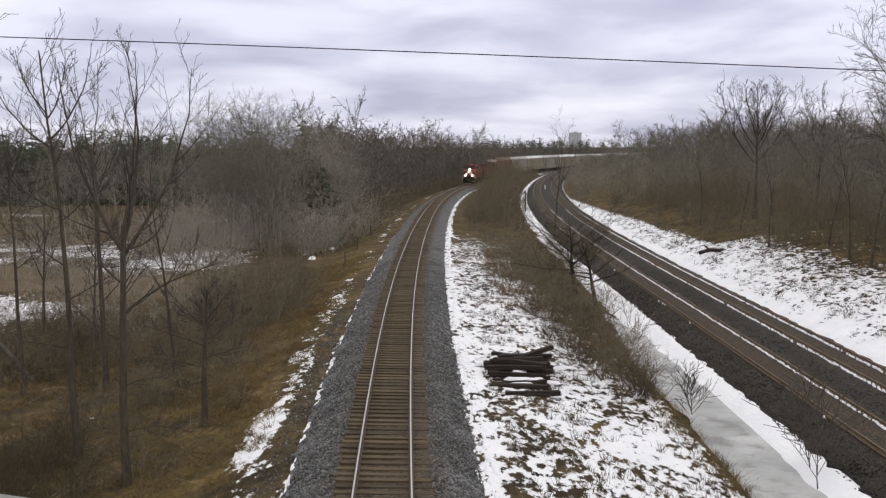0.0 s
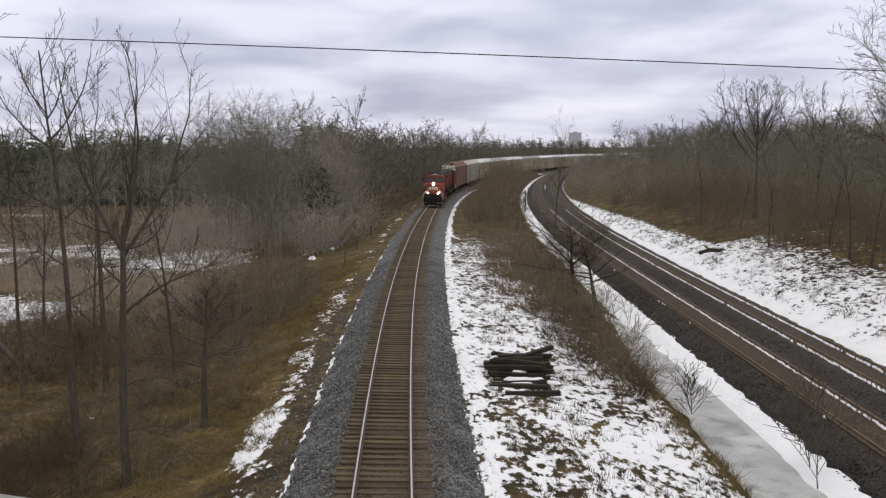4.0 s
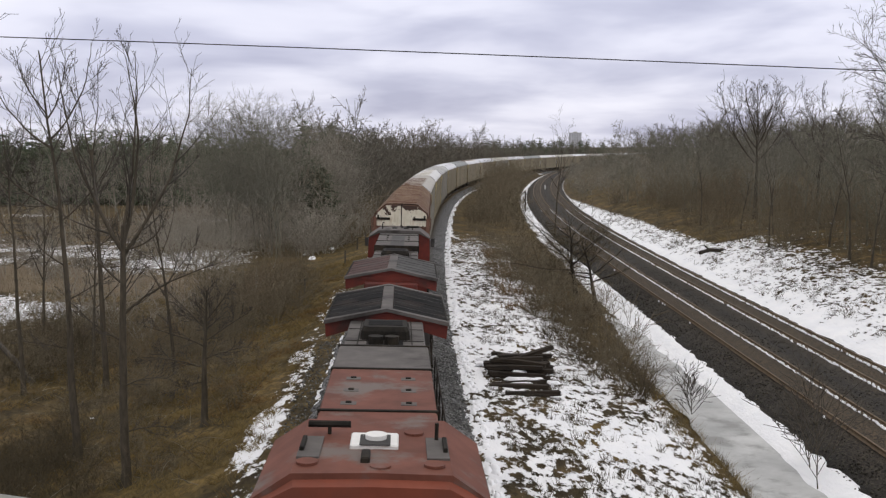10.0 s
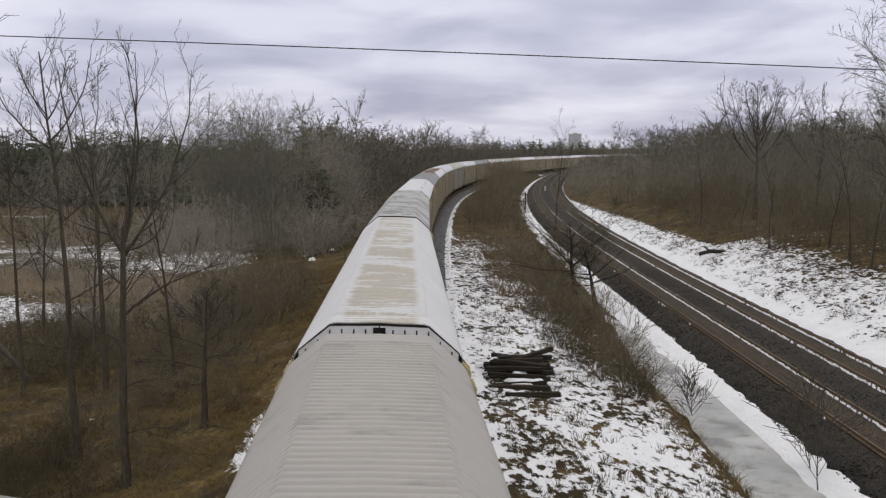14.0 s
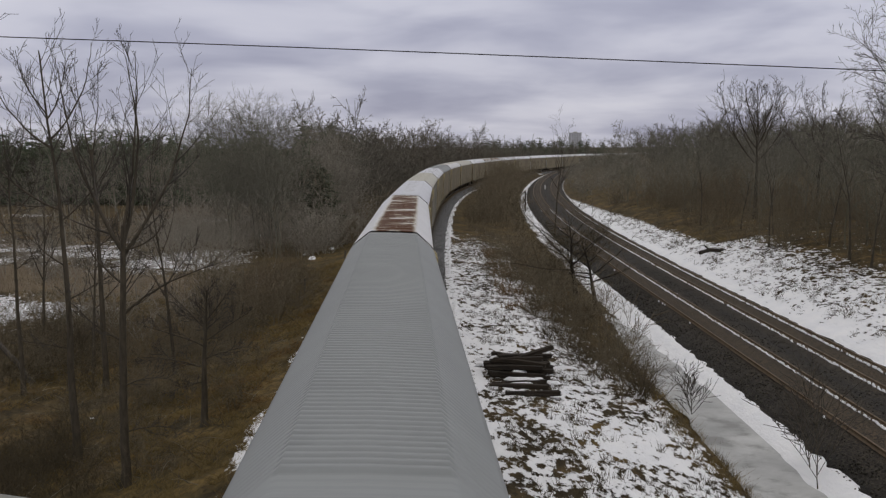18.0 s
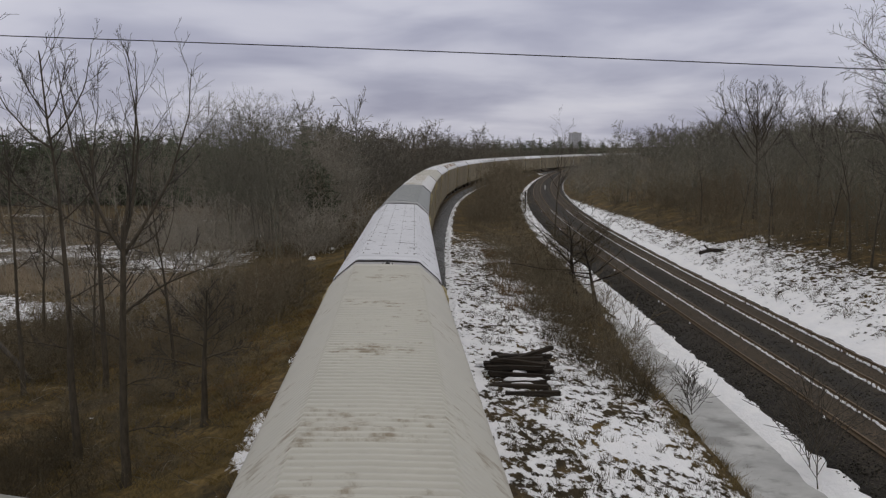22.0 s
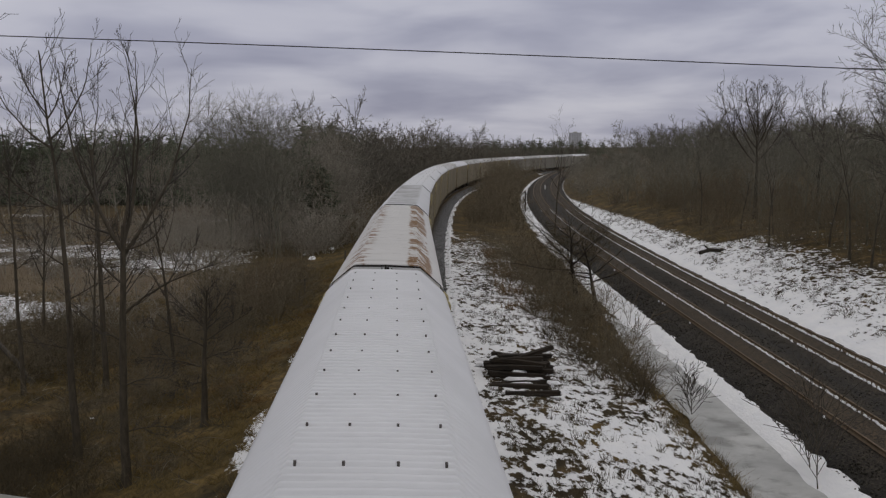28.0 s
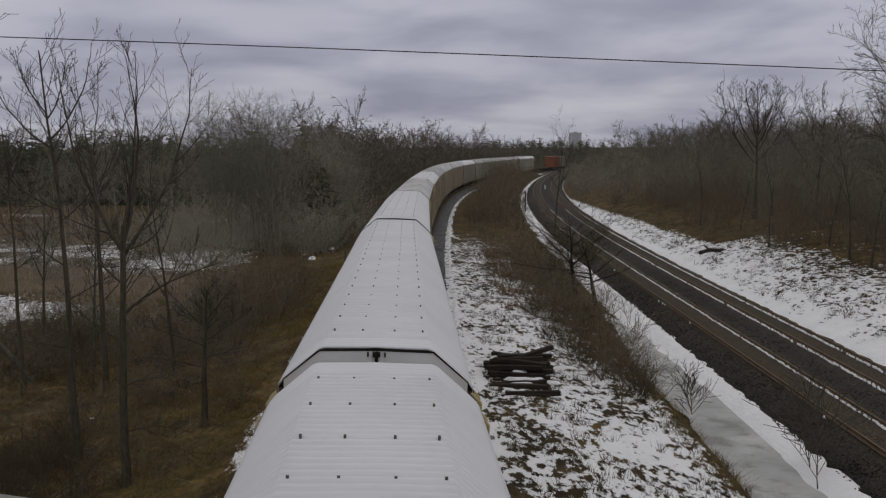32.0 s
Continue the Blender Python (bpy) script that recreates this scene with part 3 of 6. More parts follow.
    part("lens", dot(bmesh.new(), (0, F(1.43), 2.18), 0.04, 0.02, "y"), MARKER if lit else GLASS, mk)
    # cab
    cab = part("cab", loft([section(F(3.00), [(0, 3.55), (1.50, 3.50), (1.52, 3.58), (1.44, 4.34), (0.98, 4.58), (0, 4.60)]),
                            section(F(3.30), [(0, 1.46), (1.53, 1.46), (1.53, 3.60), (1.50, 4.36), (1.00, 4.68), (0, 4.70)]),
                            section(F(5.60), [(0, 1.46), (1.53, 1.46), (1.53, 3.60), (1.50, 4.36), (1.00, 4.68), (0, 4.70)])]), FADED if lit else RED, t, "red wide cab")
    part("cab_roof", loft([section(F(3.15), [(0, 4.60), (1.0, 4.58), (1.46, 4.36), (1.52, 4.37), (1.02, 4.71), (0, 4.73)]),
                           section(F(5.70), [(0, 4.60), (1.0, 4.58), (1.46, 4.36), (1.52, 4.37), (1.02, 4.71), (0, 4.73)])]), roof_mat, cab, "faded red cab roof")
    for x in (-1, 1):
        fr = part("window_frame", loft([[(x * 0.06, F(2.99), 3.68), (x * 1.42, F(2.99), 3.66), (x * 1.36, F(2.95), 4.28), (x * 0.06, F(2.95), 4.30)],
                                        [(x * 0.06, F(2.96), 3.68), (x * 1.42, F(2.96), 3.66), (x * 1.36, F(2.90), 4.28), (x * 0.06, F(2.90), 4.30)]]), BLACK, cab)
        part("windscreen", loft([[(x * 0.13, F(2.965), 3.75), (x * 1.34, F(2.965), 3.73), (x * 1.29, F(2.91), 4.21), (x * 0.13, F(2.91), 4.23)],
                                 [(x * 0.13, F(2.945), 3.75), (x * 1.34, F(2.945), 3.73), (x * 1.29, F(2.885), 4.21), (x * 0.13, F(2.885), 4.23)]]), GLASS, fr)
        part("wiper", rods([(x * 0.55, F(2.86), 4.30), (x * 0.75, F(2.88), 3.98)], 0.015), BLACK, cab)
        part("side_window", boxed(x * 1.535 - 0.02, x * 1.535 + 0.02, F(3.7), F(5.1), 3.66, 4.28, 0.015), GLASS, cab)
        part("sun_visor", boxed(x * 1.70 - 0.10, x * 1.70 + 0.10, F(3.35), F(3.40), 3.70, 4.15, 0.02), GREYROOF, cab)
        part("roof_hook", boxed(x * 0.95 - 0.12, x * 0.95 + 0.12, F(2.72), F(2.80), 3.60, 3.66, 0.02), BLACK, nose)
        # hand rails round the nose
        part("handrail", rods([(x * 0.50, F(1.35), 2.62), (x * 0.62, F(1.28), 2.62), (x * 0.70, F(1.22), 2.42), (x * 1.46, F(1.05), 1.80), (x * 1.50, F(1.02), 1.10), (x * 1.44, F(1.02), 0.95)], 0.019), WHITE, t, "white bent handrail")
        part("handrail", rods([(x * 0.90, F(1.42), 2.75), (x * 0.90, F(1.38), 2.40), (x * 1.52, F(1.20), 1.86), (x * 1.54, F(1.20), 1.20)], 0.017), WHITE, t)
    if lit:
        ac = part("air_conditioner", boxed(-0.33, 0.33, F(4.15), F(4.75), 4.70, 4.79, 0.02), WHITE, cab, "white air conditioner on the cab roof")
        part("intake", boxed(-0.20, 0.22, F(4.13), F(4.62), 4.785, 4.80, 0.004), GREYROOF, ac, "dark square intake")
        part("fan_cover", dot(bmesh.new(), (0.02, F(4.44), 4.83), 0.15, 0.06, "z", 18), WHITE, ac)
        for x in (-0.86, 0.86):
            part("dusty_panel", boxed(x - 0.15, x + 0.15, F(3.75), F(4.7), 4.713 - 0.03, 4.742, 0.004), HOODGREY, cab, "bare dusty roof panel")
            part("roof_bracket", boxed(x * 1.12 - 0.03, x * 1.12 + 0.03, F(4.0), F(4.55), 4.70, 4.80, 0.01), BLACK, cab)
    else:
        for x in (-0.32, 0.25):
            part("air_conditioner", boxed(x - 0.13, x + 0.13, F(4.2), F(4.55), 4.70, 4.80, 0.03), GREYROOF, cab, "small grey roof box")
    part("duct", boxed(-0.16, -0.04, F(3.55), F(3.95), 4.70, 4.80, 0.02), BLACK, cab)
    bm = rods([(-0.95, F(4.9), 4.86), (-0.35, F(4.9), 4.86)], 0.05, 8)
    rod(bm, (-0.65, F(4.9), 4.70), (-0.65, F(4.9), 4.86), 0.03)
    part("horn", bm, BLACK, cab)
    part("antenna", rods([(0.86, F(4.6), 4.70), (0.86, F(4.6), 4.98)], 0.03), BLACK, cab)
    for x, y in ((0.10, 3.42), (-0.85, 3.55), (0.80, 3.50), (0.55, 4.95)):
        part("roof_vent", dot(bmesh.new(), (x, F(y), 4.735), 0.14, 0.035, "z", 14), roof_mat, cab)
    # long hood in its modules
    part("hood", boxed(-0.92, 0.92, F(5.55), F(10.6), 1.40, 4.50, 0.05), RED, t, "red engine hood")
    part("hood_roof", boxed(-0.95, 0.95, F(5.72), F(6.66), 4.50, 4.58, 0.03), roof_mat, t)
    part("hood_roof", boxed(-0.95, 0.95, F(6.76), F(9.75), 4.50, 4.58, 0.03), roof_mat, t)
    part("hood_roof", boxed(-0.95, 0.95, F(9.85), F(12.0), 4.28, 4.58, 0.03), hood_mat, t, "dusty grey hood roof")
    for y in (5.66, 6.71, 9.80, 12.04):
        part("seam", boxed(-0.97, 0.97, F(y) - 0.035, F(y) + 0.035, 4.28, 4.60, 0.01), BLACK, t)
    for y in (7.2, 8.1, 9.0):
        for x in (-0.5, 0.5):
            part("lifting_eye", boxed(x - 0.05, x + 0.05, F(y) - 0.035, F(y) + 0.035, 4.58, 4.61, 0.01), BLACK, t)
            if lit:
                part("worn_patch", boxed(x - 0.13, x + 0.13, F(y) - 0.14, F(y) + 0.08, 4.581, 4.585), HOODGREY, t, "bare dusty patch round a lifting eye")
    if not lit:
        part("soot_stripe", boxed(-0.30, 0.30, F(6.80), F(11.90), 4.582, 4.588), GREYROOF, t, "sooty stripe along the roof")
    part("brake_grid", boxed(-0.93, 0.93, F(10.56), F(11.5), 1.40, 4.52, 0.03), BLACK, t)
    part("hood", boxed(-0.90, 0.90, F(11.5), F(16.6), 1.40, 4.30, 0.05), RED, t)
    part("hood_roof", boxed(-0.93, 0.93, F(11.55), F(16.5), 4.30, 4.36, 0.03), hood_mat, t)
    part("soot_plate", boxed(-0.42, 0.42, F(13.0), F(16.3), 4.362, 4.370), SOOT, t)
    for x in (-0.62, -0.21, 0.21, 0.62):
        part("roof_rib", boxed(x - 0.012, x + 0.012, F(11.6), F(16.4), 4.36, 4.375), BLACK, t)
    for y in (12.6, 13.7, 15.2):
        part("roof_rib", boxed(-0.90, 0.90, F(y) - 0.012, F(y) + 0.012, 4.36, 4.374), BLACK, t)
    stack = part("exhaust_stack", loft([[(x * w, F(14.4) + y * w, z) for x, y in ((-0.58, -0.5), (-0.5, -0.58), (0.5, -0.58), (0.58, -0.5), (0.58, 0.5), (0.5, 0.58), (-0.5, 0.58), (-0.58, 0.5))] for w, z in ((1.0, 4.36), (0.96, 4.56), (0.86, 4.66))]), BLACK, t, "sooty exhaust stack")
    part("outlet", boxed(-0.40, 0.40, F(14.10), F(14.70), 4.655, 4.668, 0.004), SOOT, stack)
    for x in (-0.2, 0.16):
        part("muffler", dot(bmesh.new(), (x, F(13.3), 4.46), 0.17, 0.2, "z", 14), BLACK, t)
    # radiator with overhanging wings
    ring = [(0, 4.20), (0.9, 4.12), (1.55, 3.92), (1.58, 4.30), (0.16, 4.62), (0, 4.62)]
    wing = part("radiator_wing", loft([section(F(16.4), ring), section(F(21.0), ring)]), OLDRED, t, "red overhanging radiator housing with a black top")
    for x in (-1, 1):
        for a, b in ((16.45, 18.65), (18.72, 20.95)):
            part("radiator_grille", loft([[(x * 0.155, F(a), 4.632), (x * 1.55, F(a), 4.325), (x * 1.55, F(a), 4.345), (x * 0.155, F(a), 4.652)],
                                          [(x * 0.155, F(b), 4.632), (x * 1.55, F(b), 4.325), (x * 1.55, F(b), 4.345), (x * 0.155, F(b), 4.652)]]), SOOT if lit else DULLRED if x > 0 else GREYROOF, wing, "sooty radiator grille" if lit else "dusty radiator grille")
    part("ridge_strip", boxed(-0.15, 0.15, F(16.4), F(21.0), 4.62, 4.66, 0.01), HOODGREY, wing)
    for x in (-1, 1):
        for y in (16.30, 20.86):
            part("edge_trim", loft([[(x * 0.0, F(a), 4.62), (x * 1.60, F(a), 4.27), (x * 1.60, F(a), 4.37), (x * 0.0, F(a), 4.70)] for a in (y, y + 0.24)]), HOODGREY, wing, "dusty pale edge of the radiator")
        for a in (17.2, 17.95, 19.5, 20.2):
            part("grille_bar", loft([[(x * 0.16, F(b), 4.650), (x * 1.56, F(b), 4.344), (x * 1.56, F(b), 4.356), (x * 0.16, F(b), 4.662)] for b in (a, a + 0.03)]), GREYROOF, wing)
        part("side_trim", boxed(x * 1.575 - 0.02, x * 1.575 + 0.02, F(16.4), F(21.0), 4.29, 4.37, 0.008), BLACK, wing)
    part("hood", boxed(-0.92, 0.92, F(16.6), F(21.2), 1.40, 4.20, 0.05), RED, t)
    part("rear_lamp", dot(bmesh.new(), (0, F(21.24), 4.05), 0.13, 0.08, "y"), GLASS, t)
    # side walkways and their rails
    for x in (-1.46, 1.46):
        part("walkway", boxed(x - 0.06, x + 0.06, F(5.6), F(21.3), 1.30, 1.42), BLACK, t)
        bm = rods([(x, F(5.7), 2.42), (x, F(21.3), 2.42)], 0.022)
        rod(bm, (x, F(5.7), 1.92), (x, F(21.3), 1.92), 0.016)
        part("side_rail", bm, BLACK, t)
        for d in np.linspace(5.8, 21.2, 9):
            part("rail_post", rods([(x, F(d), 1.40), (x, F(d), 2.42)], 0.022), BLACK, t)
        part("rear_steps", boxed(x * 0.92 - 0.12, x * 0.92 + 0.12, F(21.25), F(21.6), 0.45, 1.35, 0.02), BLACK, t)
    return t


RACK = 28.55
BODY = 13.66
RIB = 0.195


# roofs of the covered car carriers: paint, dust and rust in bands along and streaks across
def roof_mat(name, base, stain=None, amount=0.5, band=None, centre=0.0, grain=(0.5, 5.0, 1.0), flakes=0.0, dirt=0.35, second=None, soft=0.04, rib=0.17, joints=None, trough=0.022, halo=None, reach=None):
    m, nt = fresh(name)
    v = coords(nt)
    sep = nt.nodes.new("ShaderNodeSeparateXYZ")
    socket(nt, v, sep.inputs[0])
    oi = nt.nodes.new("ShaderNodeObjectInfo")
    vec = nt.nodes.new("ShaderNodeVectorMath")
    socket(nt, v, vec.inputs[0])
    off = nt.nodes.new("ShaderNodeCombineXYZ")
    socket(nt, calc(nt, "MULTIPLY", oi.outputs["Random"], 50.0), off.inputs[1])
    socket(nt, off.outputs[0], vec.inputs[1])
    p = vec.outputs[0]
    n0 = noise_tex(nt, p, 0.5, 6.0, 0.6)
    n1 = noise_tex(nt, p, 1.6, 6.0, 0.65, grain)
    fine = noise_tex(nt, p, 9.0, 4.0, 0.7)
    ribs = calc(nt, "SINE", calc(nt, "MULTIPLY_ADD", sep.outputs["Y"], 6.2832 / RIB, 6.2832 * (int((2 * BODY - 1.3) / RIB) / 2 - 0.585)))
    col = ramp(nt, n0, [(0.3, tuple(c * 0.90 for c in base)), (0.7, base)])
    col = blend(nt, calc(nt, "MULTIPLY", step(nt, n1, 0.52, 0.75), dirt), col, tuple(c * 0.62 for c in base))
    # shade and dirt painted in the troughs between ribs, which stop at smooth slopes
    if not joints:
        ribs = calc(nt, "MULTIPLY", ribs, calc(nt, "SUBTRACT", 1.0, step(nt, calc(nt, "ABSOLUTE", sep.outputs["X"]), 0.80, 0.90)))
    col = blend(nt, calc(nt, "MULTIPLY", step(nt, calc(nt, "MULTIPLY_ADD", fine, 0.9, ribs), 0.45, 1.15), rib), col, tuple(c * 0.62 for c in base))
    if stain:
        level = calc(nt, "MULTIPLY_ADD", ribs, trough, calc(nt, "MULTIPLY_ADD", n0, 0.5, calc(nt, "MULTIPLY_ADD", n1, 0.42, calc(nt, "MULTIPLY", fine, 0.12))))
        k = step(nt, level, 0.64 - 0.3 * amount - soft / 2, 0.64 - 0.3 * amount + soft / 2)
        if band:
            d = calc(nt, "ABSOLUTE", calc(nt, "SUBTRACT", sep.outputs["X"], centre))
            edge = calc(nt, "ADD", d, calc(nt, "MULTIPLY_ADD", n1, 0.5, -0.25))
            k = calc(nt, "MULTIPLY", k, calc(nt, "SUBTRACT", 1.0, step(nt, edge, band * 0.85, band * 1.1)))
        if reach is not None:
            k = calc(nt, "MULTIPLY", k, calc(nt, "SUBTRACT", 1.0, step(nt, calc(nt, "MULTIPLY_ADD", n1, 3.0, sep.outputs["Y"]), reach, reach + 4.0)))
        if halo:
            kh = step(nt, level, 0.56 - 0.3 * amount, 0.64 - 0.3 * amount)
            if band:
                kh = calc(nt, "MULTIPLY", kh, calc(nt, "SUBTRACT", 1.0, step(nt, edge, band * 0.85, band * 1.2)))
            col = blend(nt, kh, col, halo)
        rusty = blend(nt, fine, stain, tuple(c * 0.65 for c in stain))
        col = blend(nt, k, col, rusty)
    if joints:
        # pale dust lies along the seams of the roof sheets
        pitch, tint = joints
        w = calc(nt, "PINGPONG", calc(nt, "ADD", sep.outputs["Y"], calc(nt, "MULTIPLY_ADD", n1, 0.5, -0.25)), pitch / 2)
        k3 = calc(nt, "MULTIPLY", calc(nt, "SUBTRACT", 1.0, step(nt, w, 0.05, 0.26)), step(nt, calc(nt, "MULTIPLY_ADD", ribs, 0.07, calc(nt, "MULTIPLY_ADD", fine, 0.75, calc(nt, "MULTIPLY", n0, 0.5))), 0.53, 0.67))
        col = blend(nt, calc(nt, "MULTIPLY", k3, 0.85), col, tint)
    if second:
        d = calc(nt, "ABSOLUTE", calc(nt, "ADD", sep.outputs["X"], centre))
        k2 = calc(nt, "MULTIPLY", step(nt, n1, 0.5, 0.6), calc(nt, "SUBTRACT", 1.0, step(nt, d, 0.16, 0.42)))
        col = blend(nt, k2, col, second)
    if flakes:
        f = noise_tex(nt, p, 2.6, 3.0, 0.55, (0.8, 2.2, 1.0))
        g = noise_tex(nt, p, 0.33, 2.0, 0.5)
        k = calc(nt, "MULTIPLY", step(nt, f, 0.72 - 0.1 * flakes, 0.735 - 0.1 * flakes), step(nt, g, 0.42, 0.5))
        col = blend(nt, k, col, (0.03, 0.03, 0.03))
    finish(nt, col, 0.6, 0.0, fine, 0.06, 0.01, 0.35)
    return m


R_BROWN = roof_mat("roof_brown", (0.108, 0.045, 0.017), (0.20, 0.120, 0.060), 0.27, None, grain=(0.6, 1.6, 1.0), dirt=0.7, soft=0.07, rib=0.5, joints=(1.36, (0.40, 0.31, 0.215)))
R_TANRUST = roof_mat("roof_tan_rust", (0.47, 0.445, 0.41), (0.135, 0.064, 0.026), 0.46, 0.80, grain=(0.6, 1.3, 1), dirt=0.9, soft=0.13, rib=0.3, reach=3.0)
R_CREAM = roof_mat("roof_white_tan", (0.74, 0.74, 0.74), (0.61, 0.57, 0.49), 0.50, 0.70, grain=(0.3, 5.0, 1))
R_SMEAR = roof_mat("roof_grey_smear", (0.60, 0.60, 0.59), (0.33, 0.33, 0.32), 0.40, None, grain=(1.0, 1.4, 1), dirt=0.5, soft=0.12)
R_FLAKE1 = roof_mat("roof_white_flaked", (0.76, 0.77, 0.80), (0.12, 0.11, 0.10), 0.24, 0.13, 0.80, grain=(2.2, 2.4, 1), dirt=0.15, soft=0.06)
R_GREY = roof_mat("roof_grey", (0.305, 0.32, 0.32), None, dirt=0.25)
R_RUST = roof_mat("roof_white_rust", (0.76, 0.76, 0.78), (0.125, 0.054, 0.025), 0.57, 0.74, 0.05, grain=(0.45, 1.1, 1), dirt=0.2, soft=0.05, trough=0.032, halo=(0.60, 0.55, 0.44))
R_SMUDGE = roof_mat("roof_white_smudge", (0.72, 0.73, 0.78), (0.52, 0.51, 0.50), 0.22, 0.45, grain=(0.7, 1.2, 1), dirt=0.2, soft=0.14, trough=0.006)
R_BEIGE = roof_mat("roof_beige", (0.56, 0.545, 0.48), (0.36, 0.31, 0.23), 0.11, None, grain=(2.2, 2.8, 1), dirt=0.16, soft=0.10, trough=0.006)
R_FLAKE2 = roof_mat("roof_white_chipped", (0.74, 0.75, 0.79), None, flakes=0.85, dirt=0.15)
R_WHITE = roof_mat("roof_white", (0.79, 0.80, 0.83), None, dirt=0.15)
R_EDGE = roof_mat("roof_rust_edges", (0.70, 0.69, 0.68), (0.30, 0.185, 0.10), 0.48, 0.34, 0.86, grain=(1.0, 1.5, 1), dirt=0.5, second=(0.25, 0.15, 0.09), soft=0.03)
R_STREAK = roof_mat("roof_grey_centre", (0.72, 0.73, 0.76), (0.47, 0.47, 0.47), 0.46, 0.84, grain=(0.25, 0.7, 1), dirt=0.15, soft=0.2, trough=0.006)
R_OFF = roof_mat("roof_off_white", (0.66, 0.66, 0.66), (0.45, 0.43, 0.40), 0.35, None, grain=(0.5, 3.0, 1))



def rack_roof_mesh(slope=0.0):
    """A cross-corrugated roof with a flat middle and sloping sides, smooth at both ends."""
    prof = [(-1.50, 5.05), (-1.49, 5.16), (-1.40, 5.27), (-0.88, 5.72), (-0.80, 5.75), (0, 5.765), (0.80, 5.75), (0.88, 5.72), (1.40, 5.27), (1.49, 5.16), (1.50, 5.05)]
    ys, zs = [-BODY - 0.03, -BODY + 0.04], [0.0, 0.0]
    n = int((2 * BODY - 1.3) / RIB)
    y0 = -n * RIB / 2
    ys, zs = ys + [y0 - 0.1], zs + [0.0]
    for i in range(n):
        ys += [y0 + i * RIB, y0 + i * RIB + 0.018, y0 + i * RIB + 0.115, y0 + i * RIB + 0.135]
        zs += [0.0, 1.0, 1.0, 0.0]
    ys, zs = ys + [-y0, -y0 + 0.1, BODY - 0.04, BODY + 0.03], zs + [0.0, 0.0, 0.0, 0.0]
    depth = lambda x: float(np.interp(abs(x), (0.8, 0.86, 1.40, 1.49), (0.048, slope, 0.6 * slope, 0.0)))
    v = np.array([[(x, y, z + dz * depth(x)) for x, z in prof] for y, dz in zip(ys, zs)])
    k = len(prof)
    i = (np.arange(len(ys) - 1)[:, None] * k + np.arange(k - 1)[None]).ravel()
    f = np.stack([i, i + 1, i + k + 1, i + k], 1)
    # a plain inner skin and the rims at both ends
    w = np.array([[(x, y, z - 0.035) for x, z in prof] for y in (ys[0], ys[-1])])
    m = len(ys) * k
    e = np.arange(k - 1)
    inner = np.stack([e + m, e + m + k, e + m + k + 1, e + m + 1], 1)
    rims = np.concatenate([np.stack([e, e + m, e + 1 + m, e + 1], 1), np.stack([e + m - k, e + 1 + m - k, e + 1 + m + k, e + m + k], 1)])
    me = mesh_np("roof", np.concatenate([v.reshape(-1, 3), w.reshape(-1, 3)]), np.concatenate([f, inner, rims]))
    return me


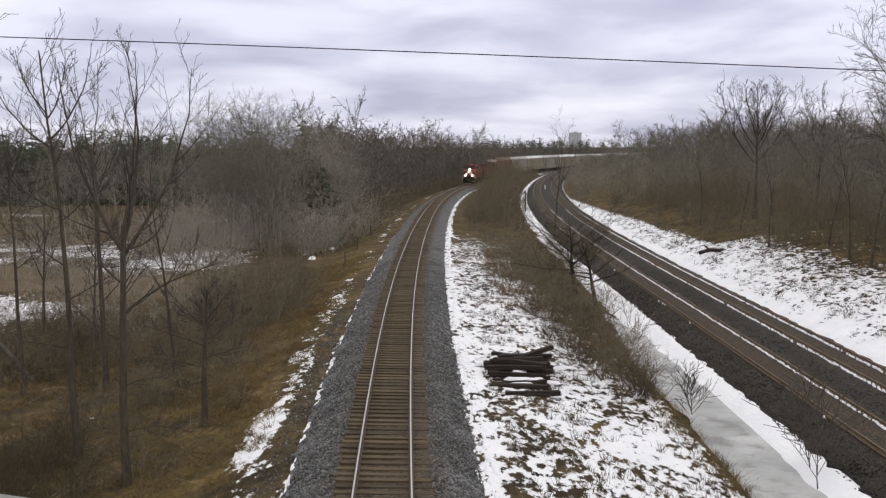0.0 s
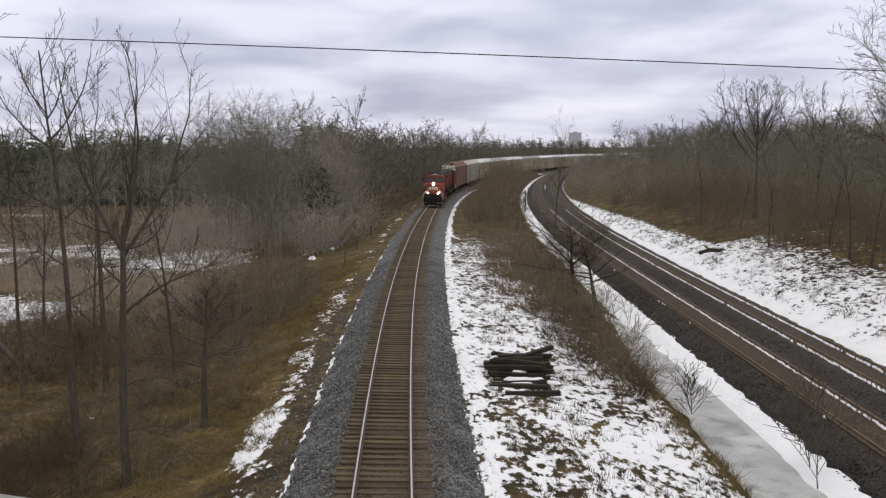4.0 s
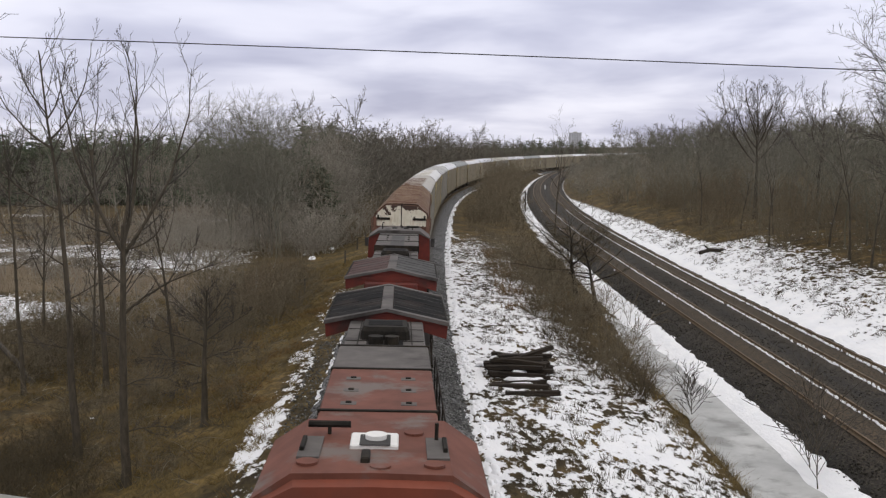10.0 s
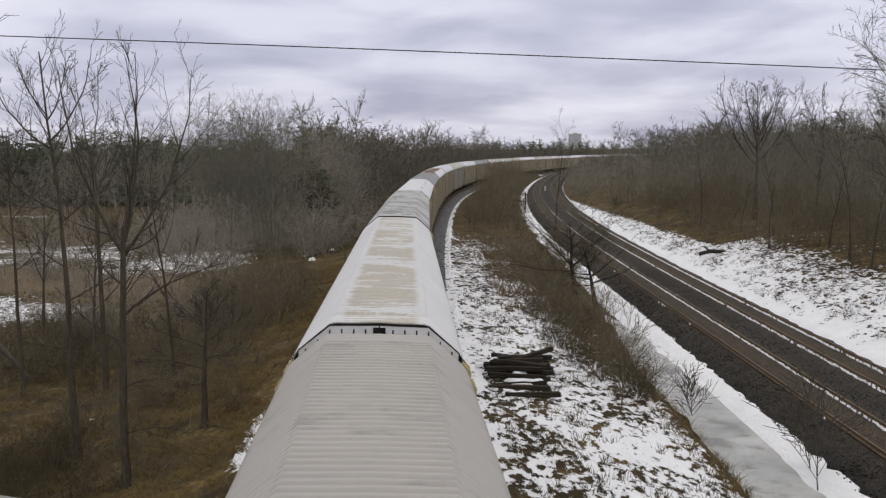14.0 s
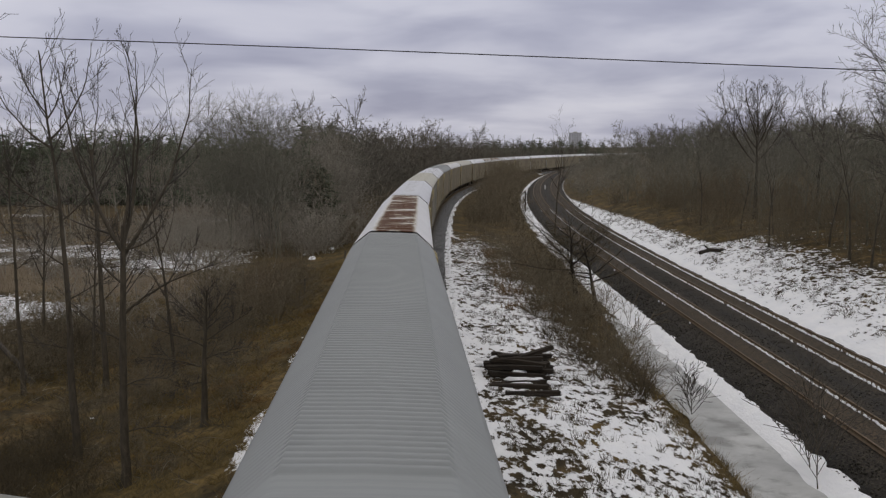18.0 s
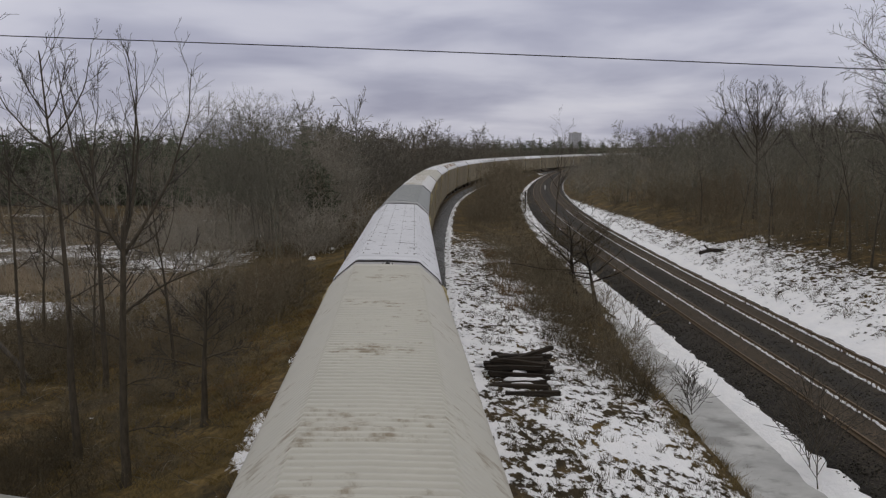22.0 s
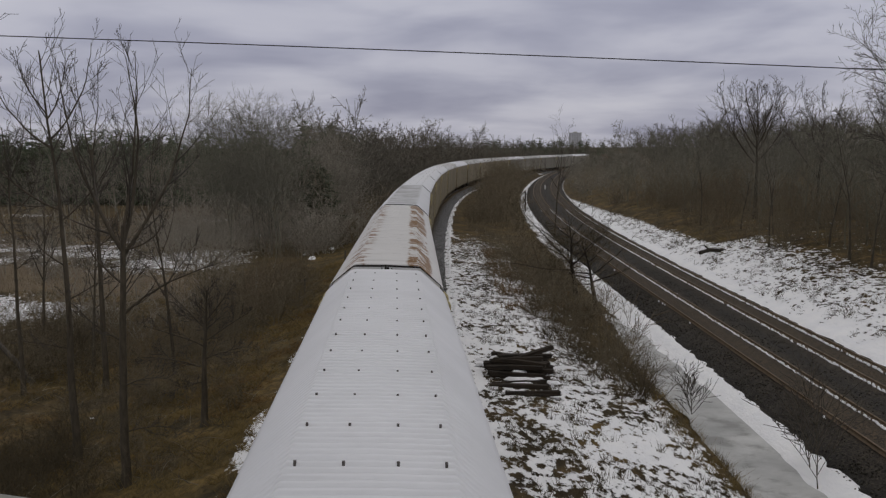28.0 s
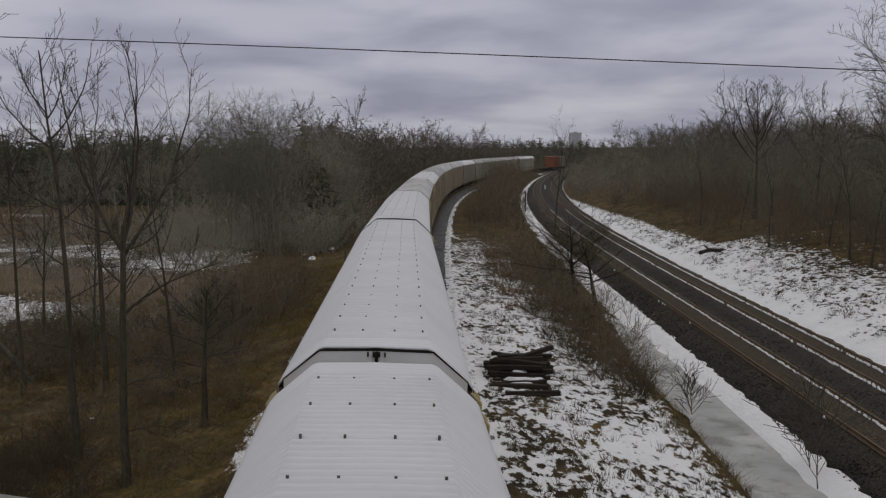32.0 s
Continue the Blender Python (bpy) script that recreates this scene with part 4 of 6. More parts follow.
def rack_meshes():
    M = {"roof": rack_roof_mesh(), "ribbed_roof": rack_roof_mesh(0.018)}
    w = 2 * BODY / 10
    zs = [1.15] + [1.15 + i * 0.65 + d for i in range(1, 6) for d in (-0.05, -0.02, 0.02, 0.05)] + [5.05]
    ring = [(0.03 if i in (0, 21) or i % 4 in (1, 0) else 0.045, z) for i, z in enumerate(zs)]
    ring = ring + [(-x, z) for x, z in reversed(ring)]
    bm = loft([[(x, y, z) for x, z in ring] for y in (-w / 2 + 0.05, w / 2 - 0.05)])
    M["side_panel"] = bm_mesh("side_panel", bm)
    M["side_post"] = bm_mesh("side_post", boxed(-0.06, 0.06, -0.07, 0.07, 0.95, 5.08))
    # each end has two curved-in doors under a gable panel
    bm = bmesh.new()
    prof = [(0.012, 1.2), (1.39, 1.2), (1.412, 5.235), (0.868, 5.695), (0.012, 5.72)]
    a = [bm.verts.new((x, 0.0, z)) for x, z in prof]
    b = [bm.verts.new((x, 0.07, z)) for x, z in prof]
    bm.faces.new(a)
    bm.faces.new(list(reversed(b)))
    for i in range(5):
        bm.faces.new((a[i], b[i], b[(i + 1) % 5], a[(i + 1) % 5]))
    M["end_door"] = bm_mesh("end_door", bm)
    bm = bmesh.new()
    for i in range(20):
        for x in (-0.72, -0.26, 0.26, 0.72):
            box(bm, x - 0.014, x + 0.014, -12.6 + i * 1.32, -12.57 + i * 1.32, 5.74, 5.824)
    M["rivets"] = bm_mesh("rivets", bm, HOODGREY)
    bm = bmesh.new()
    for z in (5.44, 5.56):
        for i in range(7):
            dot(bm, (0.12 + i * 0.11, -0.01, z), 0.014, 0.02, "y", 6)
    M["bolts"] = bm_mesh("bolts", bm, BLACK)
    bm = bmesh.new()
    for i in range(6):
        x = 0.24 + i * 0.21
        top = 5.62 if x < 0.85 else 5.62 - (x - 0.85) * 0.84
        box(bm, x - 0.012, x + 0.012, -0.012, 0.0, top - 0.36, top)
    M["slots"] = bm_mesh("slots", bm, BLACK)
    bm = bmesh.new()
    box(bm, -0.11, 0.11, -0.03, -0.002, 5.36, 5.66, 0.01)
    box(bm, -0.018, 0.018, -0.05, -0.002, 4.6, 5.4)
    M["latch"] = bm_mesh("latch", bm, BLACK)
    bm = bmesh.new()
    box(bm, -0.06, 0.06, -0.05, -0.002, 5.60, 5.68, 0.01)
    box(bm, -0.024, 0.024, -0.03, -0.002, 5.20, 5.67)
    for x in (-0.13, 0.13):
        box(bm, x - 0.012, x + 0.012, -0.02, -0.002, 5.60, 5.67)
    M["door_slit"] = bm_mesh("door_slit", bm, BLACK)
    # black strip that paints the shade under the roof lip, round the door tops
    out = [(-1.43, 5.10), (-1.425, 5.232), (-0.882, 5.698), (0, 5.738), (0.882, 5.698), (1.425, 5.232), (1.43, 5.10)]
    inn = [(-1.418, 5.10), (-1.411, 5.222), (-0.868, 5.672), (0, 5.692), (0.868, 5.672), (1.411, 5.222), (1.418, 5.10)]
    bm = loft([[(a, -0.046, c), (b, -0.046, d), (b, 0.04, d), (a, 0.04, c)] for (a, c), (b, d) in zip(out, inn)])
    M["seal"] = bm_mesh("seal", bm, BLACK)
    M["lock_rod"] = bm_mesh("lock_rod", rods([(0, -0.02, 1.3), (0, -0.02, 5.6)], 0.018), BLACK)
    bm = bmesh.new()
    box(bm, -1.38, 1.38, -BODY + 0.05, BODY - 0.05, 0.95, 1.15)
    for y in (-9.5, 9.5):
        box(bm, -0.5, 0.5, y - 1.0, y + 1.0, 0.8, 0.96)
    M["deck"] = bm_mesh("deck", bm, BLACK)
    bm = bmesh.new()
    for z in np.arange(1.3, 4.85, 0.34):
        rod(bm, (0, -0.19, z), (0, 0.19, z), 0.013, 5)
    for y in (-0.2, 0.2):
        rod(bm, (0, y, 1.1), (0, y, 4.9), 0.018, 5)
    M["ladder"] = bm_mesh("ladder", bm, YELLOW)
    bm = bmesh.new()
    box(bm, -0.02, 0.10, -0.02, 0.22, 4.55, 4.98, 0.02)
    for y in (-0.06, 0.30):
        for a, b in (((0, y, 4.1), (0.15, y, 4.3)), ((0.15, y, 4.3), (0.17, y, 4.9)), ((0.17, y, 4.9), (0.02, y, 5.06))):
            rod(bm, a, b, 0.024, 6)
    rod(bm, (0.17, -0.06, 4.8), (0.17, 0.30, 4.8), 0.02, 6)
    M["grab_iron"] = bm_mesh("grab_iron", bm, YELLOW)
    return M


def own_mat(ob, mat):
    """Its own paint on a shared mesh."""
    if not ob.data.materials:
        ob.data.materials.append(None)
    ob.material_slots[0].link = "OBJECT"
    ob.material_slots[0].material = mat


RM = rack_meshes()


def build_rack(label, roof, side, door, first=False, cap=False, slots=False):
    t = tagged(new("car_carrier"), label, "freight car", "covered car carriers of the train")
    own_mat(put("roof", RM["ribbed_roof" if roof is R_BROWN else "roof"], t), roof)
    if roof is R_WHITE or roof is R_FLAKE2:
        tagged(put("rivets", RM["rivets"], t), kind="stuff")
    put("deck", RM["deck"], t)
    w = 2 * BODY / 10
    for x in (-1.46, 1.46):
        for i in range(10):
            own_mat(put("side_panel", RM["side_panel"], t, pose(x, -BODY + w * (i + 0.5), 0)), side)
        for i in range(11):
            own_mat(put("side_post", RM["side_post"], t, pose(x, -BODY + w * i * 0.996 + 0.06, 0)), RUSTY if i in (0, 10) else side)
    for y, turn in ((-BODY, 0), (BODY, 180)):
        for mirror in (1, -1):
            d = put("end_door", RM["end_door"], t, pose(0, y * 1.0028, 0, 0, 0, turn) @ Matrix.Diagonal((mirror, 1, 1, 1)))
            own_mat(d, ENDWHITE if door is WHITE else door)
            if slots or roof is R_TANRUST:
                put("slots" if slots else "bolts", RM["slots" if slots else "bolts"], d)
        put("seal", RM["seal"], t, pose(0, y, 0, 0, 0, turn))
        put("lock_rod", RM["lock_rod"], t, pose(0, y * 1.0028, 0, 0, 0, turn))
        key = "latch" if slots or door is WHITE and roof is R_TANRUST else "door_slit"
        put(key, RM[key], t, pose(0, y * 1.0028, 0, 0, 0, turn))
        for x in (-1.44, 1.44):
            for o in (put("ladder", RM["ladder"], t, pose(x * 1.045, y * 0.975, 0)), put("grab_iron", RM["grab_iron"], t, pose(x * 1.01, y * 0.998, 0, 0, 0, 0 if x > 0 else 180))):
                own_mat(o, side if side is BROWN else YELLOW)
        coupler(t, y * 1.028, -1 if y < 0 else 1)
    for y in (-9.9, 9.9):
        truck(t, y, (-0.9, 0.9), 0.42)
    if cap:
        prof = [(-1.52, 5.06), (-1.50, 5.19), (-1.41, 5.30), (-0.88, 5.76), (0, 5.81), (0.88, 5.76), (1.41, 5.30), (1.50, 5.19), (1.52, 5.06)]
        ring = lambda y, d: [(x, y, z + d) for x, z in prof] + [(x * 0.98, y, z + d - 0.06) for x, z in reversed(prof)]
        for y0, y1 in ((-BODY - 0.14, -BODY + 1.45), (BODY - 0.95, BODY + 0.14)):
            part("end_cap", loft([ring(y0, 0.0), ring(y1, 0.0)]), ENDGREY, t, "weathered pale end cap over the roof")
            e = y1 if y0 < 0 else y0
            part("cap_seam", loft([ring(e - 0.035, 0.012), ring(e + 0.035, 0.012)]), BLACK, t)
    if first:
        for x in (-1, 1):
            ring = [(0.03, 4.50), (1.38, 4.50), (1.40, 5.14), (0.85, 5.62), (0.03, 5.65)]
            dr = part("door_cover", loft([[(x * a, -BODY - 0.10, b) for a, b in ring], [(x * a, -BODY - 0.045, b) for a, b in ring]]), CHIPPED, t, "rust-chipped cream upper door")
            part("door_bar", boxed(min(x * 0.62, x * 1.36), max(x * 0.62, x * 1.36), -BODY - 0.17, -BODY - 0.10, 4.84, 4.96, 0.01), BLACK, dr)
            part("door_bracket", boxed(x * 1.28 - 0.05, x * 1.28 + 0.05, -BODY - 0.15, -BODY - 0.10, 4.94, 5.10, 0.01), BLACK, dr)
            part("corner_post", boxed(x * 1.45 - 0.09, x * 1.45 + 0.09, -BODY - 0.16, -BODY - 0.06, 1.2, 4.95, 0.02), BROWN, t)
        part("centre_post", boxed(-0.05, 0.05, -BODY - 0.15, -BODY - 0.10, 4.05, 4.55, 0.01), BLACK, t)
        for k in range(4):
            part("white_bar", boxed(0.78 + k * 0.07, 0.81 + k * 0.07, -BODY - 0.060, -BODY - 0.048, 4.30, 4.38), WHITE, t)
        # an older, shorter body: its rear end stays, its front end is drawn back
        k = 0.972
        for o in t.children:
            o.matrix_basis = Matrix.Translation((0, BODY * (1 - k), 0)) @ Matrix.Diagonal((1, k, 1, 1)) @ o.matrix_basis
    return t


RACKS = [("brown rusted corrugated roof", R_BROWN, BROWN, BROWN), ("dusty tan roof rusted along its middle", R_TANRUST, GREYTAN, WHITE), ("white roof with tan dust", R_CREAM, TAN, WHITE),
         ("smeared grey-white roof", R_SMEAR, GREYTAN, WHITE), ("white roof with black scuffs on one edge", R_FLAKE1, TAN, WHITE), ("plain mid-grey roof", R_GREY, TAN, ENDGREY),
         ("white roof with a broad brown rust band", R_RUST, TAN, WHITE), ("white roof with grey smudges", R_SMUDGE, TAN, WHITE), ("beige roof with brown marks", R_BEIGE, GREYTAN, WHITE),
         ("white roof with black chipped paint", R_FLAKE2, TAN, WHITE), ("dark grey roof", R_GREY, TAN, ENDGREY), ("white roof with tan dust", R_CREAM, TAN, WHITE),
         ("beige roof", R_BEIGE, TAN, WHITE), ("clean white riveted roof", R_WHITE, TAN, ENDGREY), ("white roof with orange rust along both edges", R_EDGE, TAN, WHITE),
         ("white roof with grey smears", R_STREAK, TAN, WHITE), ("clean white roof", R_WHITE, TAN, ENDGREY), ("clean white roof", R_WHITE, TAN, WHITE),
         ("clean white roof", R_WHITE, TAN, WHITE), ("off-white roof", R_OFF, TAN, WHITE), ("white roof", R_WHITE, TAN, WHITE), ("dull grey-white roof", R_SMEAR, TAN, WHITE),
         ("off-white roof", R_OFF, TAN, WHITE), ("off-white roof", R_OFF, TAN, WHITE), ("white roof", R_WHITE, GREYTAN, WHITE), ("dull grey-white roof", R_SMEAR, GREYTAN, WHITE),
         ("off-white roof", R_OFF, GREYTAN, WHITE), ("grey-white roof", R_SMEAR, GREYTAN, WHITE), ("white roof", R_WHITE, GREYTAN, WHITE)]


def build_flat(label, boxes):
    t = tagged(new("flat_car"), label, "freight car", "flat cars at the end of the train")
    part("deck", boxed(-1.35, 1.35, -13.4, 13.4, 0.95, 1.25, 0.04), BLACK, t)
    for x in (-1.3, 1.3):
        part("side_sill", boxed(x - 0.06, x + 0.06, -13.4, 13.4, 0.70, 1.24), BLACK, t)
    for y in (-13.95, 13.95):
        coupler(t, y, 1 if y > 0 else -1)
    for y in (-9.9, 9.9):
        truck(t, y, (-0.9, 0.9), 0.42)
    for y0, y1, mat, lb in boxes:
        bm = boxed(-1.2, 1.2, y0, y1, 1.27, 5.3, 0.02)
        for i in range(int((y1 - y0) / 0.5)):
            for x in (-1.21, 1.21):
                box(bm, x - 0.025, x + 0.025, y0 + 0.2 + i * 0.5, y0 + 0.42 + i * 0.5, 1.45, 5.15)
        part("container", bm, mat, t, lb)
    return t


def build_train():
    """Every vehicle with the distance of its middle behind the first coupling of the car carriers, and half its bogie spacing."""
    out = [(build_loco("red diesel locomotive with lit headlights, faded roof", DUSTRED, HOODGREY, True, RED), -62.72, 6.15, 1),
           (build_loco("grimy red diesel locomotive coupled back to front, sooty roof", HOODGREY, HOODGREY, False, OLDRED), -38.9, 6.15, -1)]
    for i, (words, roof, side, door) in enumerate(RACKS):
        lb = f"car carrier, {words}, {'brown' if side is BROWN else 'tan' if side is TAN else 'grey-tan'} sides"
        out.append((build_rack(lb, roof, side, door, i == 0, i == 10, i in (2, 11)), (i - 0.5) * RACK - 0.45, 9.9, 1))
    n = len(RACKS)
    out.append((build_flat("empty black flat car", []), (n - 0.5) * RACK, 9.9, 1))
    out.append((build_flat("flat car with an orange and a grey container", [(-12.6, 3.4, ORANGE, "orange ribbed container"), (3.8, 12.6, GREYTAN, "grey ribbed container")]), (n + 0.5) * RACK, 9.9, 1))
    return out


TRAIN = build_train()


def train_at(t):
    """Where the first coupling of the car carriers is along the line."""
    return -129.66 - 23.783 * (t - 19) - 0.0172 * (t - 19) ** 2


def vehicle_pose(s, half, way):
    (x0, y0, _), (x1, y1, _) = along(NEAR, s - half), along(NEAR, s + half)
    head = math.atan2(x1 - x0, y1 - y0)
    turn = Matrix.Rotation(-head, 4, "Z") @ Matrix.Rotation(CANT, 4, "Y")
    m = Matrix.Translation(((x0 + x1) / 2, (y0 + y1) / 2, 0.0)) @ turn
    return m @ Matrix.Rotation(math.pi, 4, "Z") if way < 0 else m


# ---- plants ----
def unit(v):
    return v / (np.linalg.norm(v) + 1e-9)


def swing(rng, d, angle, az=None):
    """A direction at that angle to d, on a chance side or at a bearing."""
    a = rng.normal(size=3) if az is None else np.array([math.cos(az), math.sin(az), 0.0])
    side = unit(a - d * np.dot(a, d))
    return d * math.cos(angle) + side * math.sin(angle)


def grow(rng, height, radius, spec, lean=(0, 0), wander=0.05, segs=8, bend=0.06):
    """Branch lines by order: lists of (points, radii). spec: for each order (children, first, angle, ratio, rise, segments)."""
    p, d = np.zeros(3), unit(np.array([lean[0], lean[1], 1.0]))
    pts, rad = [p], [radius * 1.25]
    for i in range(segs):
        d = unit(d + rng.normal(size=3) * wander + np.array([0, 0, 0.04]))
        p = p + d * height / segs
        pts.append(p)
        rad.append(radius * (1 - 0.93 * ((i + 1) / segs) ** 0.85))
    return sprout(rng, [[(np.array(pts), np.array(rad), height)]], spec, rng.rand() * 6.283, bend)


def sprout(rng, orders, spec, turn, bend=0.06, start=1):
    """Adds the orders of side branches to those that stand."""
    for count, first, angle, ratio, rise, sg in spec:
        nxt = []
        for q, r, ln in orders[-1]:
            n = max(1, int(count * (0.75 + 0.5 * rng.rand())))
            for j in range(n):
                f = first + (0.98 - first) * ((j + rng.rand()) / n)
                k = f * (len(q) - 1)
                i = min(int(k), len(q) - 2)
                b = q[i] + (q[i + 1] - q[i]) * (k - i)
                r0 = r[i] + (r[i + 1] - r[i]) * (k - i)
                d = swing(rng, unit(q[i + 1] - q[i]), radians(angle) * (0.7 + 0.6 * rng.rand()), j * 2.4 + turn if len(orders) == start else None)
                length = ln * ratio * (1.15 - 0.6 * f) * (0.65 + 0.7 * rng.rand())
                rb = min(r0 * 0.6, 0.0155 * length + 0.004)
                bp, br = [b], [rb]
                for m in range(sg):
                    d = unit(d + rng.normal(size=3) * bend + np.array([0, 0, rise]))
                    b = b + d * length / sg
                    bp.append(b)
                    br.append(max(rb * (1 - 0.85 * (m + 1) / sg), 0.003))
                nxt.append((np.array(bp), np.array(br), length))
        orders.append(nxt)
    return orders


def skin(lines, sides, fat=1.0, least=0.0):
    """Tapered tubes round branch lines, as arrays."""
    a, b, ra, rb = [], [], [], []
    for q, r, _ in lines:
        a.append(q[:-1])
        b.append(q[1:])
        ra.append(r[:-1])
        rb.append(r[1:])
    a, b = np.concatenate(a), np.concatenate(b)
    ra, rb = np.maximum(np.concatenate(ra) * fat, least), np.maximum(np.concatenate(rb) * fat, least * 0.6)
    return tubes(a, b, ra, rb, sides)


def tubes(a, b, ra, rb, sides):
    d = b - a
    d = d / (np.linalg.norm(d, axis=1, keepdims=True) + 1e-9)
    ref = np.where(np.abs(d[:, 2:3]) > 0.9, np.array([[1.0, 0, 0]]), np.array([[0, 0, 1.0]]))
    u = np.cross(d, ref)
    u = u / (np.linalg.norm(u, axis=1, keepdims=True) + 1e-9)
    w = np.cross(d, u)
    n = len(a)
    ang = np.arange(sides) * 2 * math.pi / sides
    ring = u[:, None] * np.cos(ang)[None, :, None] + w[:, None] * np.sin(ang)[None, :, None]
    v = np.concatenate([a[:, None] + ring * ra[:, None, None], b[:, None] + ring * rb[:, None, None]], 1).reshape(-1, 3)
    base = (np.arange(n) * 2 * sides)[:, None]
    i = np.arange(sides)[None]
    j = (i + 1) % sides
    f = np.concatenate([np.stack([base + i, base + j, base + sides + j], 2).reshape(-1, 3), np.stack([base + i, base + sides + j, base + sides + i], 2).reshape(-1, 3)])
    return v, f


def spikes(lines, fat=1.0, least=0.0):
    """The last twigs: three-sided, tapering to a point."""
    a = np.array([q[0] for q, r, _ in lines])
    b = np.array([q[-1] for q, r, _ in lines])
    ra = np.maximum(np.array([r[0] for q, r, _ in lines]) * fat, least)
    v, _ = tubes(a, b, ra, ra * 0.0, 3)
    v = v.reshape(-1, 6, 3)[:, :4].reshape(-1, 3)
    base = (np.arange(len(a)) * 4)[:, None]
    return v, np.concatenate([base + np.array([[0, 1, 3]]), base + np.array([[1, 2, 3]]), base + np.array([[2, 0, 3]])])


def merged(sets):
    vs, fs, n = [], [], 0
    for v, f in sets:
        vs.append(v)
        fs.append(f + n)
        n += len(v)
    return np.concatenate(vs), np.concatenate(fs)


def tree_meshes(rng, height, radius, spec, lean=(0, 0), wander=0.05, bark=BARK, twig=FINE, fine=0.0):
    o = grow(rng, height, radius, spec, lean, wander)
    trunk = mesh_np("trunk", *skin(o[0], 8), (bark,), True)
    limbs = [mesh_np("limb", *skin([l], 5, 1.0, fine), (bark,), True) for l in o[1]]
    crown = mesh_np("crown", *merged([skin(l, 3 if i else 4, 1.0, fine) for i, l in enumerate(o[2:])]), (twig,))
    return trunk, limbs, crown


def limb_line(rng, start, bearing, a0, a1, length, radius, tip=0.012, segs=9, wander=0.05):
    """A limb that leaves at the angle a0 from upright and ends at a1, towards a bearing."""
    b = radians(bearing)
    p, pts, rad = np.array(start, float), [np.array(start, float)], [radius]
    for i in range(segs):
        f = (i + 0.5) / segs
        a = radians(a0 + (a1 - a0) * f)
        d = unit(np.array([math.sin(a) * math.cos(b), math.sin(a) * math.sin(b), math.cos(a)]) + rng.normal(size=3) * wander)
        p = p + d * length / segs
        pts.append(p)
        rad.append(radius + (tip - radius) * ((i + 1) / segs) ** 0.8)
    return np.array(pts), np.array(rad), length * 0.62


def forked_tree(seed, stem, limbs, spec, fine, bark=BARK, twig=FINE):
    """A tree with one stem (length, bearing, a0, a1, radius, tip) and limbs (height, bearing, a0, a1, length, radius)."""
    rng = np.random.RandomState(seed)
    length, bearing, a0, a1, radius, tip = stem
    q, r, _ = limb_line(rng, (0, 0, 0), bearing, a0, a1, length, radius, tip, 12, 0.025)
    r[0] *= 1.25
    first = []
    for h, b, c0, c1, ln, rad in limbs:
        k = min(h / length, 0.999) * 12
        i = int(k)
        p = q[i] + (q[i + 1] - q[i]) * (k - i)
        first.append(limb_line(rng, p, b, c0, c1, ln, min(rad * 0.62, (r[i] + (r[i + 1] - r[i]) * (k - i)) * 0.9), 0.010))
    top = (q[8:], r[8:], length * 0.3)
    o = sprout(rng, [first + [top]], spec, 0.7, 0.06, 0)
    return (mesh_np("trunk", *skin([(q, r, 1)], 9), (bark,), True), [mesh_np("limb", *skin([l], 6), (bark,), True) for l in first],
            mesh_np("crown", *merged([skin(l, 3 if i else 4, 1.0, fine) for i, l in enumerate(o[1:])]), (twig,)))


def place(x, y):
    z = ground_z(np.array([float(x)]), np.array([float(y)]))[0][0]
    return float(z)


def bare_tree(meshes, x, y, turn=0.0, size=1.0, label="bare grey-brown deciduous tree", group="bare trees", name="tree"):
    t = tagged(new(name), label, "tree", group)
    t.matrix_basis = pose(x, y, place(x, y) - 0.08, 0, 0, turn) @ Matrix.Diagonal((size, size, size, 1))
    trunk, limbs, crown = meshes
    put("trunk", trunk, t)
    for me in limbs:
        put("limb", me, t)
    tagged(put("crown", crown, t), kind="stuff")
    return t


SLIM = ((12, 0.36, 36, 0.36, 0.12, 4), (6, 0.2, 38, 0.44, 0.06, 3), (4, 0.2, 38, 0.42, 0.04, 2))
BROAD = ((22, 0.22, 46, 0.44, 0.08, 5), (9, 0.2, 42, 0.46, 0.05, 4), (6, 0.2, 40, 0.45, 0.02, 2), (3, 0.2, 40, 0.5, 0.0, 1))
FAN = ((18, 0.22, 36, 0.54, 0.08, 5), (8, 0.3, 28, 0.42, 0.06, 3), (6, 0.3, 30, 0.42, 0.03, 2), (2, 0.2, 30, 0.5, 0.0, 1))
GNARLED = ((16, 0.35, 66, 0.82, 0.02, 5), (9, 0.15, 52, 0.44, 0.0, 3), (5, 0.2, 48, 0.45, 0.0, 2))


TIPS = ((9, 0.10, 40, 0.56, 0.12, 4), (4.5, 0.15, 36, 0.50, 0.07, 2), (2.4, 0.2, 34, 0.50, 0.03, 1))
SPRAY = ((13, 0.10, 42, 0.55, 0.07, 3), (6, 0.2, 38, 0.55, 0.04, 2), (3, 0.15, 36, 0.60, 0.0, 1))


